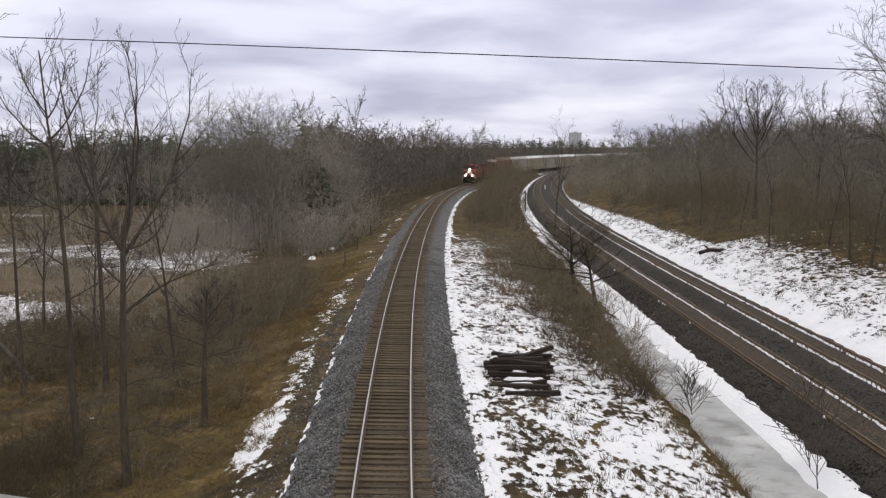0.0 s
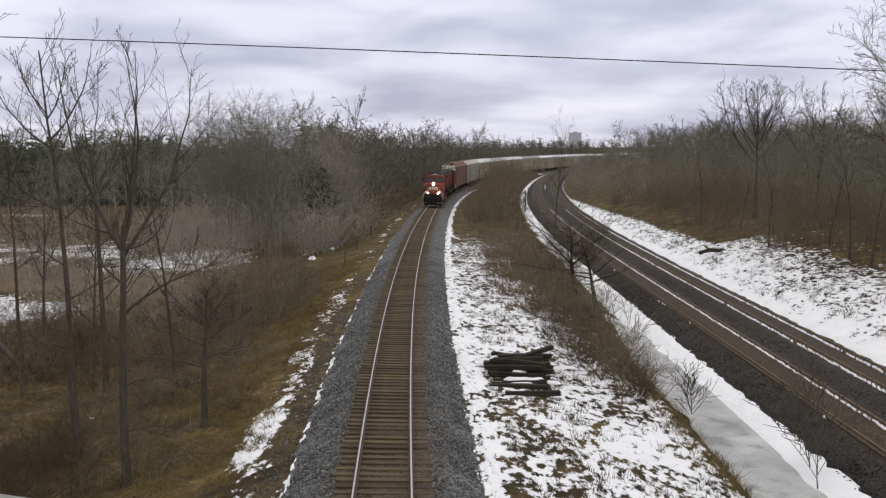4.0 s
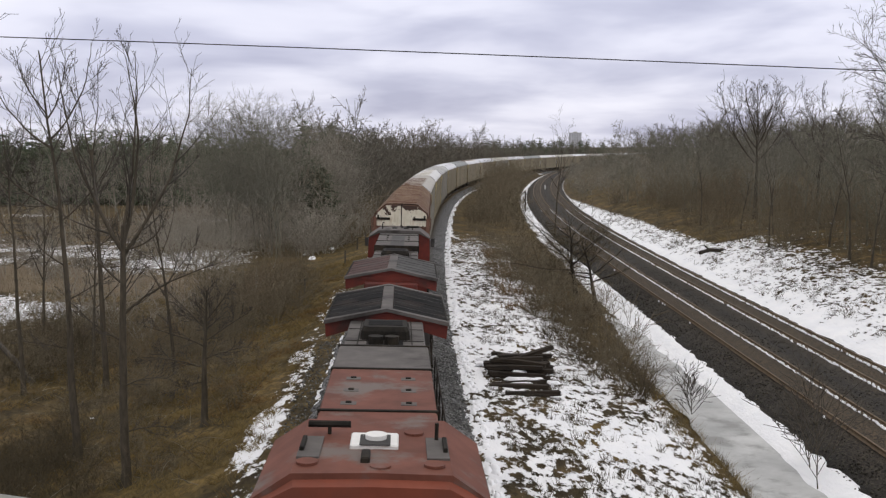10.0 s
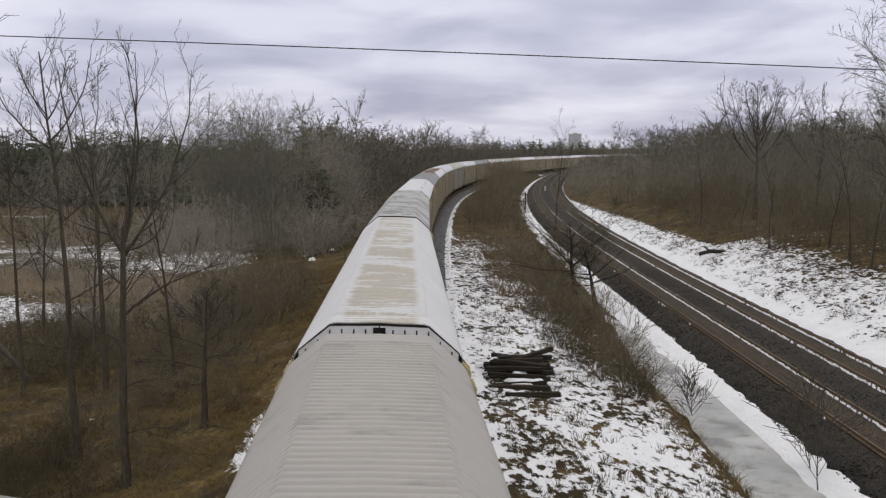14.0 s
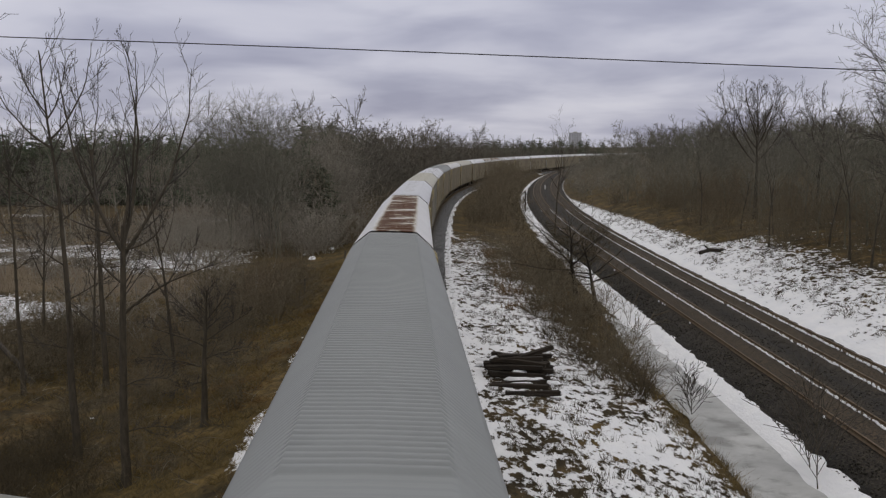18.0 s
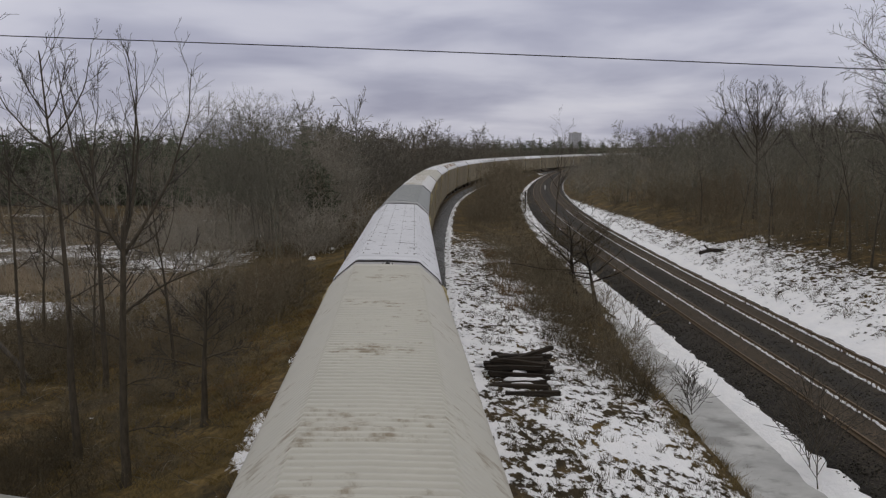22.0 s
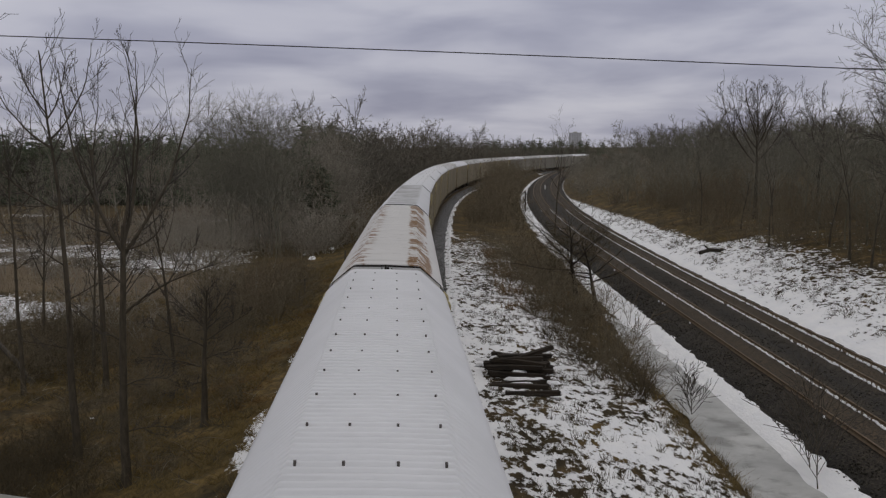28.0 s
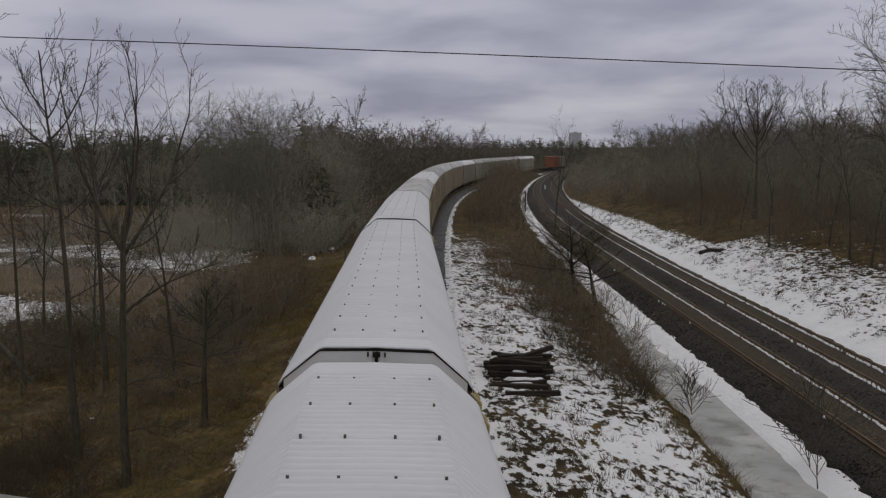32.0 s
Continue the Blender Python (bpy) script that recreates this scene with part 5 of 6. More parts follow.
def front_trees():
    R = np.random.RandomState
    g = "bare trees on the grassy slope"
    lb = "tall bare young ash tree with dark bark on brown grass"
    # the nearest, forked at half its height, with one long level limb
    bare_tree(forked_tree(11, (9.2, 0, 1, 3, 0.175, 0.085), (
        (8.3, 180, 32, 2, 6.6, 0.13), (8.6, 10, 16, -10, 6.4, 0.13), (8.2, 20, 42, 4, 6.9, 0.12), (9.1, 30, 14, -4, 6.0, 0.10),
        (6.1, 15, 48, 82, 4.2, 0.09), (8.4, 350, 88, 20, 2.2, 0.06), (5.2, 200, 60, 30, 2.6, 0.06), (7.2, 160, 62, 25, 2.8, 0.07), (3.6, 330, 62, 96, 2.4, 0.05), (2.0, 20, 75, 110, 2.2, 0.04)), TIPS, 0.008),
        -10.43, 32.0, 0, 0.94, "forked bare ash tree with dark bark on brown grass", g)
    bare_tree(forked_tree(12, (15.0, 180, 1, 4, 0.165, 0.02), (
        (11.6, 180, 58, 18, 3.6, 0.07), (11.9, 0, 48, 2, 3.8, 0.07), (9.4, 185, 66, 22, 4.0, 0.07), (12.6, 340, 40, 0, 2.6, 0.05), (12.8, 200, 40, 5, 2.4, 0.05),
        (9.0, 10, 55, 20, 3.0, 0.06), (7.4, 170, 60, 40, 2.4, 0.05), (6.2, 20, 65, 50, 2.4, 0.05), (4.4, 200, 70, 80, 1.8, 0.035)), TIPS, 0.009), -13.3, 35.6, 0, 1, lb, g)
    bare_tree(forked_tree(13, (5.4, 0, 0, 4, 0.16, 0.03), (
        (2.4, 190, 72, 85, 2.4, 0.06), (2.7, 350, 66, 80, 2.0, 0.06), (3.2, 215, 60, 70, 2.6, 0.06), (3.4, 20, 58, 60, 2.0, 0.05), (3.9, 160, 50, 50, 2.2, 0.05),
        (4.2, 330, 48, 40, 1.8, 0.05), (1.8, 240, 80, 100, 1.8, 0.04), (3.0, 100, 55, 60, 2.0, 0.05)), SPRAY, 0.008), -9.27, 38.1, 0, 1, "small spreading bare tree with dark bark on brown grass", g)
    bare_tree(forked_tree(14, (11.6, 180, 0, 2, 0.15, 0.07), (
        (11.0, 180, 12, 2, 4.6, 0.06), (11.2, 0, 14, 0, 4.4, 0.06), (10.2, 175, 34, 8, 3.6, 0.05), (9.6, 10, 36, 6, 4.2, 0.05), (8.2, 200, 55, 30, 2.6, 0.04), (7.0, 340, 60, 40, 2.4, 0.04)), TIPS, 0.011), -16.3, 47.6, 0, 1, lb, g)
    bare_tree(forked_tree(15, (12.6, 180, 0, 3, 0.12, 0.02), (
        (7.6, 180, 46, 12, 3.4, 0.05), (8.4, 0, 44, 8, 3.6, 0.05), (9.6, 200, 40, 6, 2.8, 0.04), (10.2, 340, 40, 4, 2.4, 0.04), (6.0, 20, 55, 30, 2.4, 0.04)), TIPS, 0.011), -19.8, 46.5, 0, 1, lb, g)
    bare_tree(tree_meshes(R(16), 11.0, 0.11, SLIM, (0.03, 0), 0.04, fine=0.010), -13.6, 50.0, 310, 1, lb, g)
    bare_tree(tree_meshes(R(26), 8.6, 0.10, SLIM, (0.03, 0), 0.04, fine=0.010), -18.4, 52.0, 150, 1, lb, g)
    bare_tree(tree_meshes(R(27), 9.6, 0.11, SLIM, (-0.02, 0), 0.04, fine=0.010), -23.0, 57.0, 40, 1, lb, g)
    bare_tree(tree_meshes(R(28), 13.6, 0.15, ((9, 0.62, 40, 0.32, 0.12, 4), (6, 0.2, 36, 0.45, 0.08, 2), (4, 0.2, 38, 0.45, 0.04, 1)), (0.0, 0), 0.03, fine=0.007), -11.2, 20.6, 0, 1, lb, g)
    g = "bare trees above the double track"
    bare_tree(tree_meshes(R(18), 16.4, 0.30, BROAD, (-0.02, 0), 0.04, fine=0.014), 32.2, 66.0, 0, 1, "large bare spreading tree on the snowy bank", g)
    bare_tree(forked_tree(19, (10.0, 0, 0, 2, 0.30, 0.06), tuple((5.4 + 0.36 * k, k * 137, 50 - 2 * k, 10, 10.2 - 0.45 * k, 0.13) for k in range(13)), ((10, 0.2, 36, 0.46, 0.08, 3), (6, 0.2, 34, 0.50, 0.04, 2), (3, 0.2, 34, 0.5, 0.0, 1)), 0.013), 33.6, 108.0, 60, 1, "large bare tree with a rounded crown above brush", g)
    bare_tree(tree_meshes(R(20), 10.4, 0.18, FAN, (0.0, 0), 0.05, fine=0.014), 39.5, 106.0, 130, 1, "large bare tree with a rounded crown above brush", g)
    g = "small bare trees between the lines"
    low = "small bare tree with level twisted limbs between the tracks"
    bare_tree(tree_meshes(R(21), 5.9, 0.24, GNARLED, (-0.04, 0), 0.08, bark=OLDTIE, twig=WEED, fine=0.011), 9.4, 70.5, 10, 1, low, g)
    bare_tree(tree_meshes(R(22), 5.0, 0.20, GNARLED, (0.12, 0), 0.09, bark=OLDTIE, twig=WEED, fine=0.011), 10.6, 69.0, 190, 1, low, g)
    bare_tree(tree_meshes(R(29), 4.2, 0.12, GNARLED, (-0.1, 0), 0.09, bark=OLDTIE, twig=WEED, fine=0.011), 9.9, 76.0, 90, 1, low, g)
    bare_tree(tree_meshes(R(23), 12.6, 0.12, SLIM, (0, 0), 0.04, fine=0.009), 13.2, 118.0, 0, 1, "thin bare tree among brown brush", g)
    g = "saplings by the ditch"
    for seed, h, x, y, words in ((24, 3.4, 12.1, 31.6, "bare sapling in the snow beside the ice"), (25, 1.9, 10.3, 40.8, "leaning bare sapling at the edge of the ice"), (30, 2.2, 12.5, 33.4, "bare sapling in the snow beside the ice"),
                                 (31, 3.8, 7.0, 38.7, "brown-grey bushy sapling beside the ditch"), (32, 3.4, 7.6, 44.0, "brown-grey bushy sapling beside the ditch"), (33, 3.0, 8.2, 50.0, "brown-grey bushy sapling beside the ditch")):
        pale = "bushy" in words
        bare_tree(tree_meshes(R(seed), h, 0.026 if pale else 0.02, ((14, 0.12, 32, 0.5, 0.08, 3), (6, 0.2, 34, 0.5, 0.05, 2), (3, 0.2, 34, 0.5, 0.0, 1)) if pale else ((22, 0.06, 34, 0.62, 0.06, 3), (6, 0.2, 38, 0.5, 0.04, 2)), (0.08, 0), 0.08, bark=BRUSH if pale else BARK, twig=BRUSH if pale else FINE, fine=0.008 if pale else 0.012), x, y, seed * 50, 1, words, g)


front_trees()


def bank_trees():
    """Slender trees at the upper edge of the snowy bank."""
    rng = np.random.RandomState(33)
    kinds = [tree_meshes(np.random.RandomState(80 + i), 8.5 + 0.8 * i, 0.11, SLIM, (0.02 * i, 0), 0.05, twig=TWIG, fine=0.011) for i in range(4)]
    for s in (44, 47, 50, 53, 57, 60, 64, 69, 73, 80, 86, 93, 101, 110):
        x, y, h = (float(v) for v in along(FAR, s, 10.6 + rng.rand() * 3.2))
        bare_tree(kinds[rng.randint(4)], x, y, rng.rand() * 360, 0.75 + 0.35 * rng.rand(), "slender bare tree at the edge of the snowy bank", "slender trees on the bank")


bank_trees()


def conifer_arrays(rng, height, width):
    """Layers of drooping boughs, each a thick inner spray with ragged tips."""
    inner, outer = [], []
    for i in range(int(height * 6)):
        f = 0.03 + 0.95 * rng.rand()
        reach = width * (1 - f) ** 0.32 * (0.55 + 0.7 * rng.rand()) + 0.12
        az = rng.rand() * 6.283
        d = np.array([math.cos(az), math.sin(az), -0.45 + 0.9 * rng.rand() * f])
        s = np.array([0, 0, height * f * 0.93 + 0.3])
        e = s + d * reach * 0.55
        r = 0.30 * (1.2 - f)
        inner.append((np.array([s, e]), np.array([r, r * 0.8]), 1))
        for _ in range(3):
            t = e + d * reach * 0.45 + rng.normal(size=3) * 0.28 * reach
            outer.append((np.array([e, t]), np.array([r * 0.8, 0]), 1))
    outer.append((np.array([[0, 0, height * 0.8], [0, 0, height * 0.99]]), np.array([0.16, 0]), 1))
    return merged([skin(inner, 3), spikes(outer)])


def scatter(rng, n, box4, keep, tries=12):
    """Points within x0, x1, y0, y1 that pass a test on their places beside the lines."""
    out = []
    x0, x1, y0, y1 = box4
    x, y = rng.uniform(x0, x1, n * tries), rng.uniform(y0, y1, n * tries)
    z, s1, u1, s2, u2 = ground_z(x, y)
    k = np.where(keep(x, y, s1, u1, s2, u2))[0][:n]
    return np.stack([x[k], y[k], z[k]], 1)


def spread(rng, variants, pts, size, vary=0.5):
    """Copies of arrays set at points, turned and scaled by chance, in one mesh."""
    sets = []
    for i, p in enumerate(pts):
        v, f = variants[rng.randint(len(variants))]
        a, s = rng.rand() * 6.283, size(p) * (1 - vary / 2 + vary * rng.rand())
        c, sn = math.cos(a) * s, math.sin(a) * s
        w = np.stack([v[:, 0] * c - v[:, 1] * sn + p[0], v[:, 0] * sn + v[:, 1] * c + p[1], v[:, 2] * s * (0.9 + 0.25 * rng.rand()) + p[2] - 0.05], 1)
        sets.append((w, f))
    return merged(sets)


def stuff(name, arrays, mat, label, category):
    return tagged(put(name, mesh_np(name, *arrays, (mat,))), label, category, kind="stuff")


def wood_variant(seed, h, r, spec, least):
    o = grow(np.random.RandomState(seed), h, r, spec, (0, 0), 0.09, 6)
    return merged([skin(o[0], 5, 1.0, least)] + [skin(l, 3, 1.0, least) for l in o[1:-1]] + [spikes(o[-1], 1.0, least)])


def bush_variant(seed, stems, h, spec, least):
    rng = np.random.RandomState(seed)
    sets = []
    for _ in range(stems):
        o = grow(rng, h * (0.6 + 0.6 * rng.rand()), 0.022, spec, (rng.normal() * 0.5, rng.normal() * 0.5), 0.14, 3)
        v, f = merged([skin(l, 3, 1.0, least) for l in o[:-1]] + [spikes(o[-1], 1.0, least)])
        v = v + np.array([rng.normal() * 0.35, rng.normal() * 0.35, 0])
        sets.append((v, f))
    return merged(sets)


WOOD_SPEC = ((14, 0.20, 50, 0.44, 0.14, 2), (6, 0.15, 46, 0.50, 0.04, 1), (4, 0.15, 46, 0.6, 0.0, 1))
FAR_SPEC = ((14, 0.06, 52, 0.36, 0.12, 2), (6, 0.15, 50, 0.5, 0.03, 1), (2.7, 0.15, 50, 0.7, 0.0, 1))
BUSH_SPEC = ((5, 0.12, 50, 0.60, 0.03, 1), (3, 0.15, 52, 0.7, 0.0, 1))
WOOD = [wood_variant(40 + i, 11.0 + (i % 3), 0.075, WOOD_SPEC, 0.011) for i in range(6)]
FARWOOD = [wood_variant(50 + i, 12.0 + (i % 2), 0.11, FAR_SPEC, 0.036) for i in range(5)]
BUSH = [bush_variant(60 + i, 7, 2.4, BUSH_SPEC, 0.009) for i in range(5)]
TANGLE = [bush_variant(160 + i, 9, 1.5, ((7, 0.08, 48, 0.55, -0.02, 1), (4, 0.15, 46, 0.6, -0.04, 1)), 0.0055) for i in range(4)]
HAZE = [wood_variant(90 + i, 11.0 + i, 0.14, ((15, 0.05, 50, 0.40, 0.10, 1), (7, 0.1, 50, 0.55, 0.02, 1)), 0.065) for i in range(4)]
FIR = [conifer_arrays(np.random.RandomState(70 + i), 10.0 + i, 3.0) for i in range(3)]


def woods():
    rng = np.random.RandomState(3)
    # behind the left field and along the outside of the bend
    p = scatter(rng, 62, (-90, -24, 112, 190), lambda x, y, s1, u1, s2, u2: (x > -0.47 * y) & (x < -0.22 * y))
    stuff("bare_wood", spread(rng, WOOD, p, lambda q: 0.80 + 0.2 * rng.rand()), TWIG, "bare grey-brown trees beyond the snowy field", "trees")
    p = scatter(rng, 14, (-40, -12, 60, 100), lambda x, y, s1, u1, s2, u2: (x > -0.44 * y) & (x < -0.16 * y))
    stuff("bare_wood", spread(rng, WOOD, p, lambda q: 0.5), TWIG, "thin grey bare saplings about the field", "trees")
    p = scatter(rng, 44, (-50, -8, 106, 148), lambda x, y, s1, u1, s2, u2: (u1 < -9) & (x > -0.235 * y) & (x < -0.160 * y))
    stuff("bare_wood", spread(rng, WOOD, p, lambda q: 1.13 + 0.1 * rng.rand(), 0.2), WOODS, "tall bare trees behind the slope", "trees")
    p = scatter(rng, 26, (-40, -8, 112, 150), lambda x, y, s1, u1, s2, u2: (u1 < -9) & (x > -0.17 * y) & (x < -0.09 * y))
    stuff("bare_wood", spread(rng, WOOD, p, lambda q: 0.95), TWIG, "grey-brown bare trees beside the bend", "trees")
    p = scatter(rng, 150, (-40, 60, 140, 330), lambda x, y, s1, u1, s2, u2: (u1 < -8) & (u1 > -50) & (x > -0.14 * y))
    stuff("bare_wood", spread(rng, FARWOOD, p, lambda q: (1.02 if q[0] < 0.045 * q[1] else 0.86) + 0.12 * rng.rand()), DUSK, "dark bare woodland along the outside of the bend", "trees")
    p = scatter(rng, 90, (-60, 260, 300, 600), lambda x, y, s1, u1, s2, u2: (u1 < -10) & (u1 > -70))
    stuff("bare_wood", spread(rng, FARWOOD, p, lambda q: 1.0), WOODS, "far bare woodland beyond the bend", "trees")
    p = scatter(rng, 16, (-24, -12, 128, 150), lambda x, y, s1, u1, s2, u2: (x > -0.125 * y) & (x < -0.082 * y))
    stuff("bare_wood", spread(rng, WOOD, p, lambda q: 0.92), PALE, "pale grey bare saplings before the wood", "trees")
    # bank beside the double track
    p = scatter(rng, 150, (26, 75, 55, 150), lambda x, y, s1, u1, s2, u2: (u2 > 12.5) & (x < 0.52 * y + 4))
    stuff("bare_wood", spread(rng, WOOD, p, lambda q: 0.60 + 0.10 * rng.rand()), WOODS, "dense bare trees on the bank of the double track", "trees")
    p = scatter(rng, 140, (26, 150, 140, 420), lambda x, y, s1, u1, s2, u2: (u2 > 10) & (u2 < 80) & (x < 0.5 * y))
    stuff("bare_wood", spread(rng, FARWOOD, p, lambda q: 0.70 + 0.12 * rng.rand()), WOODS, "bare woodland on the inside of the bend", "trees")
    p = scatter(rng, 170, (-50, 160, 170, 560), lambda x, y, s1, u1, s2, u2: (u1 < -9) & (u1 > -60) & (x > -0.12 * y))
    stuff("bare_wood", spread(rng, HAZE, p, lambda q: 1.06 if q[0] < 0.045 * q[1] else 0.92, 0.25), DUSK, "depth of the bare wood outside the bend", "trees")
    p = scatter(rng, 330, (40, 260, 90, 420), lambda x, y, s1, u1, s2, u2: (u2 > 24) & (u2 < 170) & (x < 0.52 * y))
    stuff("bare_wood", spread(rng, HAZE, p, lambda q: 0.70 + 0.14 * rng.rand(), 0.3), DUSK, "depth of the bare wood behind the bank", "trees")
    # conifers
    p = scatter(rng, 165, (-125, -30, 204, 250), lambda x, y, s1, u1, s2, u2: (x > -0.48 * y) & (x < -0.17 * y))
    stuff("conifers", spread(rng, FIR, p, lambda q: 1.22, 0.14), NEEDLES, "even belt of dark green conifers behind the field", "trees")
    p = scatter(rng, 12, (-60, -10, 124, 146), lambda x, y, s1, u1, s2, u2: (x > -0.160 * y) & (x < -0.118 * y))
    stuff("conifers", spread(rng, FIR, p, lambda q: 0.9, 0.3), NEEDLES, "dark green conifers behind the bare trees", "trees")
    p = scatter(rng, 22, (-110, -20, 200, 260), lambda x, y, s1, u1, s2, u2: (x > -0.17 * y) & (x < -0.09 * y))
    stuff("conifers", spread(rng, FIR, p, lambda q: 1.28), NEEDLES, "distant belt of dark green conifers", "trees")
    p = scatter(rng, 80, (-190, 0, 260, 400), lambda x, y, s1, u1, s2, u2: (x > -0.47 * y) & (x < -0.06 * y))
    stuff("bare_wood", spread(rng, HAZE, p, lambda q: 1.15, 0.2), WOODS, "far wood closing the view behind the conifers", "trees")
    p = scatter(rng, 70, (30, 120, 620, 760), lambda x, y, s1, u1, s2, u2: (x > 0.04 * y) & (x < 0.16 * y))
    stuff("conifers", spread(rng, FIR, p, lambda q: 1.25), NEEDLES, "far dark conifers on the skyline", "trees")
    # brush under and before the woods
    p = scatter(rng, 60, (-32, -12, 48, 66), lambda x, y, s1, u1, s2, u2: (x > -0.47 * y) & (x < -0.25 * y - 1.5 * np.sin(y)))
    stuff("thicket", spread(rng, BUSH, p, lambda q: 0.85), BRUSH, "tangled bare brown bushes on the slope", "bushes")
    p = scatter(rng, 40, (-22, -8, 62, 88), lambda x, y, s1, u1, s2, u2: (u1 < -7) & (x > -0.25 * y) & (x < -0.13 * y))
    stuff("thicket", spread(rng, BUSH, p, lambda q: 0.9), BRUSH, "mound of dark brambles at the foot of the slope", "bushes")
    p = scatter(rng, 20, (-16, -9, 23, 36), lambda x, y, s1, u1, s2, u2: (x < -0.36 * y) & (x > -0.48 * y))
    stuff("thicket", spread(rng, BUSH, p, lambda q: 0.42), WEED, "low dark brambles under the ash trees", "bushes")
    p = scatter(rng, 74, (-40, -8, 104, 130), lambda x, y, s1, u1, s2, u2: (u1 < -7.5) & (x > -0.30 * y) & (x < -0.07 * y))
    # grey bushes, in paler bark than TWIG to brighten this side
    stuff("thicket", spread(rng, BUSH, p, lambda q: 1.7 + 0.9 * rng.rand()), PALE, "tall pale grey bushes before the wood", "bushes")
    p = scatter(rng, 46, (-19, -8, 32, 56), lambda x, y, s1, u1, s2, u2: (u1 < -6.2) & (x > -0.5 * y - 1) & (wob(x, y, 0.5, 14) > -0.1))
    stuff("thicket", spread(rng, BUSH, p, lambda q: 0.5 + 0.3 * rng.rand()), BRUSH, "thin brown saplings and brambles among the trees", "bushes")
    p = scatter(rng, 62, (3.5, 10.2, 56, 100), lambda x, y, s1, u1, s2, u2: (u1 > 7.0 + 0.8 * np.sin(y * 0.9)) & (u2 < -7.8))
    stuff("thicket", spread(rng, BUSH, p, lambda q: 0.85 + 0.25 * rng.rand()), BRUSH, "clump of brown brush at the end of the snow", "bushes")
    p = scatter(rng, 46, (4, 11, 38, 66), lambda x, y, s1, u1, s2, u2: (u2 < -8.1) & (u2 > np.interp(y, (36, 40, 48, 62), (-8.8, -10.0, -11.4, -11.8)) + 0.5 * np.sin(y * 1.3)))
    stuff("thicket", spread(rng, TANGLE, p, lambda q: 0.55 + 0.4 * rng.rand()), WEED, "tangled red-brown brush along the ditch", "bushes")
    p = scatter(rng, 26, (5, 11, 39, 64), lambda x, y, s1, u1, s2, u2: (u2 < -8.2) & (u2 > -10.9 - 0.02 * (y - 36)))
    stuff("thicket", spread(rng, BUSH, p, lambda q: 0.55 + 0.35 * rng.rand()), BRUSH, "grey twiggy brush along the ditch", "bushes")
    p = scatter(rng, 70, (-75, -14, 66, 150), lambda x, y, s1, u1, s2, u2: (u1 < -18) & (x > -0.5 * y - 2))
    # PALE again lifts the brightness of this side
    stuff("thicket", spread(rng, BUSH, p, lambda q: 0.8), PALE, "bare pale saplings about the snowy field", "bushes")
    p = scatter(rng, 200, (-30, 60, 110, 340), lambda x, y, s1, u1, s2, u2: (u1 < -5.5) & (u1 > -16))
    stuff("thicket", spread(rng, BUSH, p, lambda q: 1.25), BRUSH, "brown brush along the outer side of the bend", "bushes")
    p = scatter(rng, 210, (22, 60, 48, 160), lambda x, y, s1, u1, s2, u2: (u2 > np.interp(s2, (60, 73, 80, 100, 130), (14, 12.8, 11.4, 8.6, 8.4))) & (u2 < 30) & (x < 0.52 * y + 3))
    stuff("thicket", spread(rng, BUSH, p, lambda q: 1.35), BRUSH, "brown-grey bushes under the trees on the bank", "bushes")
    p = scatter(rng, 170, (24, 140, 140, 400), lambda x, y, s1, u1, s2, u2: (u2 > np.interp(s2, (130, 200), (9.0, 5.0))) & (u2 < 26))
    stuff("thicket", spread(rng, BUSH, p, lambda q: 1.6), TWIG, "brown brush on the inside of the bend", "bushes")
    p = scatter(rng, 200, (-2, 60, 78, 330), lambda x, y, s1, u1, s2, u2: (u1 > 4.8 + 2.2 * (s1 < 112) + 1.8 * (s1 > 150) + 0.8 * np.sin(y * 0.7)) & ((y > 125) | (wob(x, y, 0.35, 61) > -0.05)) & (u2 < -6.4))
    stuff("thicket", spread(rng, BUSH, p, lambda q: (0.85 + 0.35 * rng.rand()) * (1.0 + 0.2 * (q[1] > 110) + 0.35 * (q[1] > 150) + 0.35 * (q[1] > 240))), BRUSH, "dense brown brush between the two lines", "bushes")
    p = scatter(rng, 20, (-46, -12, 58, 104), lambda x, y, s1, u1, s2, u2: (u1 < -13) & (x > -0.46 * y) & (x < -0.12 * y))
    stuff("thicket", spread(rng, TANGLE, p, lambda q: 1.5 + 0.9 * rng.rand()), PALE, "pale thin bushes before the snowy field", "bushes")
    p = scatter(rng, 26, (6, 32, 138, 235), lambda x, y, s1, u1, s2, u2: (x > 0.044 * y) & (x < 0.125 * y) & (u1 > 6.5) & (u2 < -6.5))
    stuff("bare_wood", spread(rng, WOOD, p, lambda q: 0.55 + 0.15 * rng.rand()), BRUSH, "thin bare trees in the brush between the lines", "trees")
    # low tangles on the slope and dark brambles in its near corner
    p = scatter(rng, 46, (-24, -8, 42, 70), lambda x, y, s1, u1, s2, u2: (u1 < -8.5) & (x > -0.46 * y) & (wob(x, y, 0.30, 15) > -0.15))
    stuff("thicket", spread(rng, TANGLE, p, lambda q: 0.75 + 0.5 * rng.rand()), BRUSH, "brown tangled brambles on the slope", "bushes")
    p = scatter(rng, 22, (-26, -16, 46, 60), lambda x, y, s1, u1, s2, u2: (x < -0.33 * y) & (x > -0.47 * y))
    stuff("thicket", spread(rng, TANGLE, p, lambda q: 1.0 + 0.4 * rng.rand()), WEED, "dark bramble bank below the snowy field", "bushes")
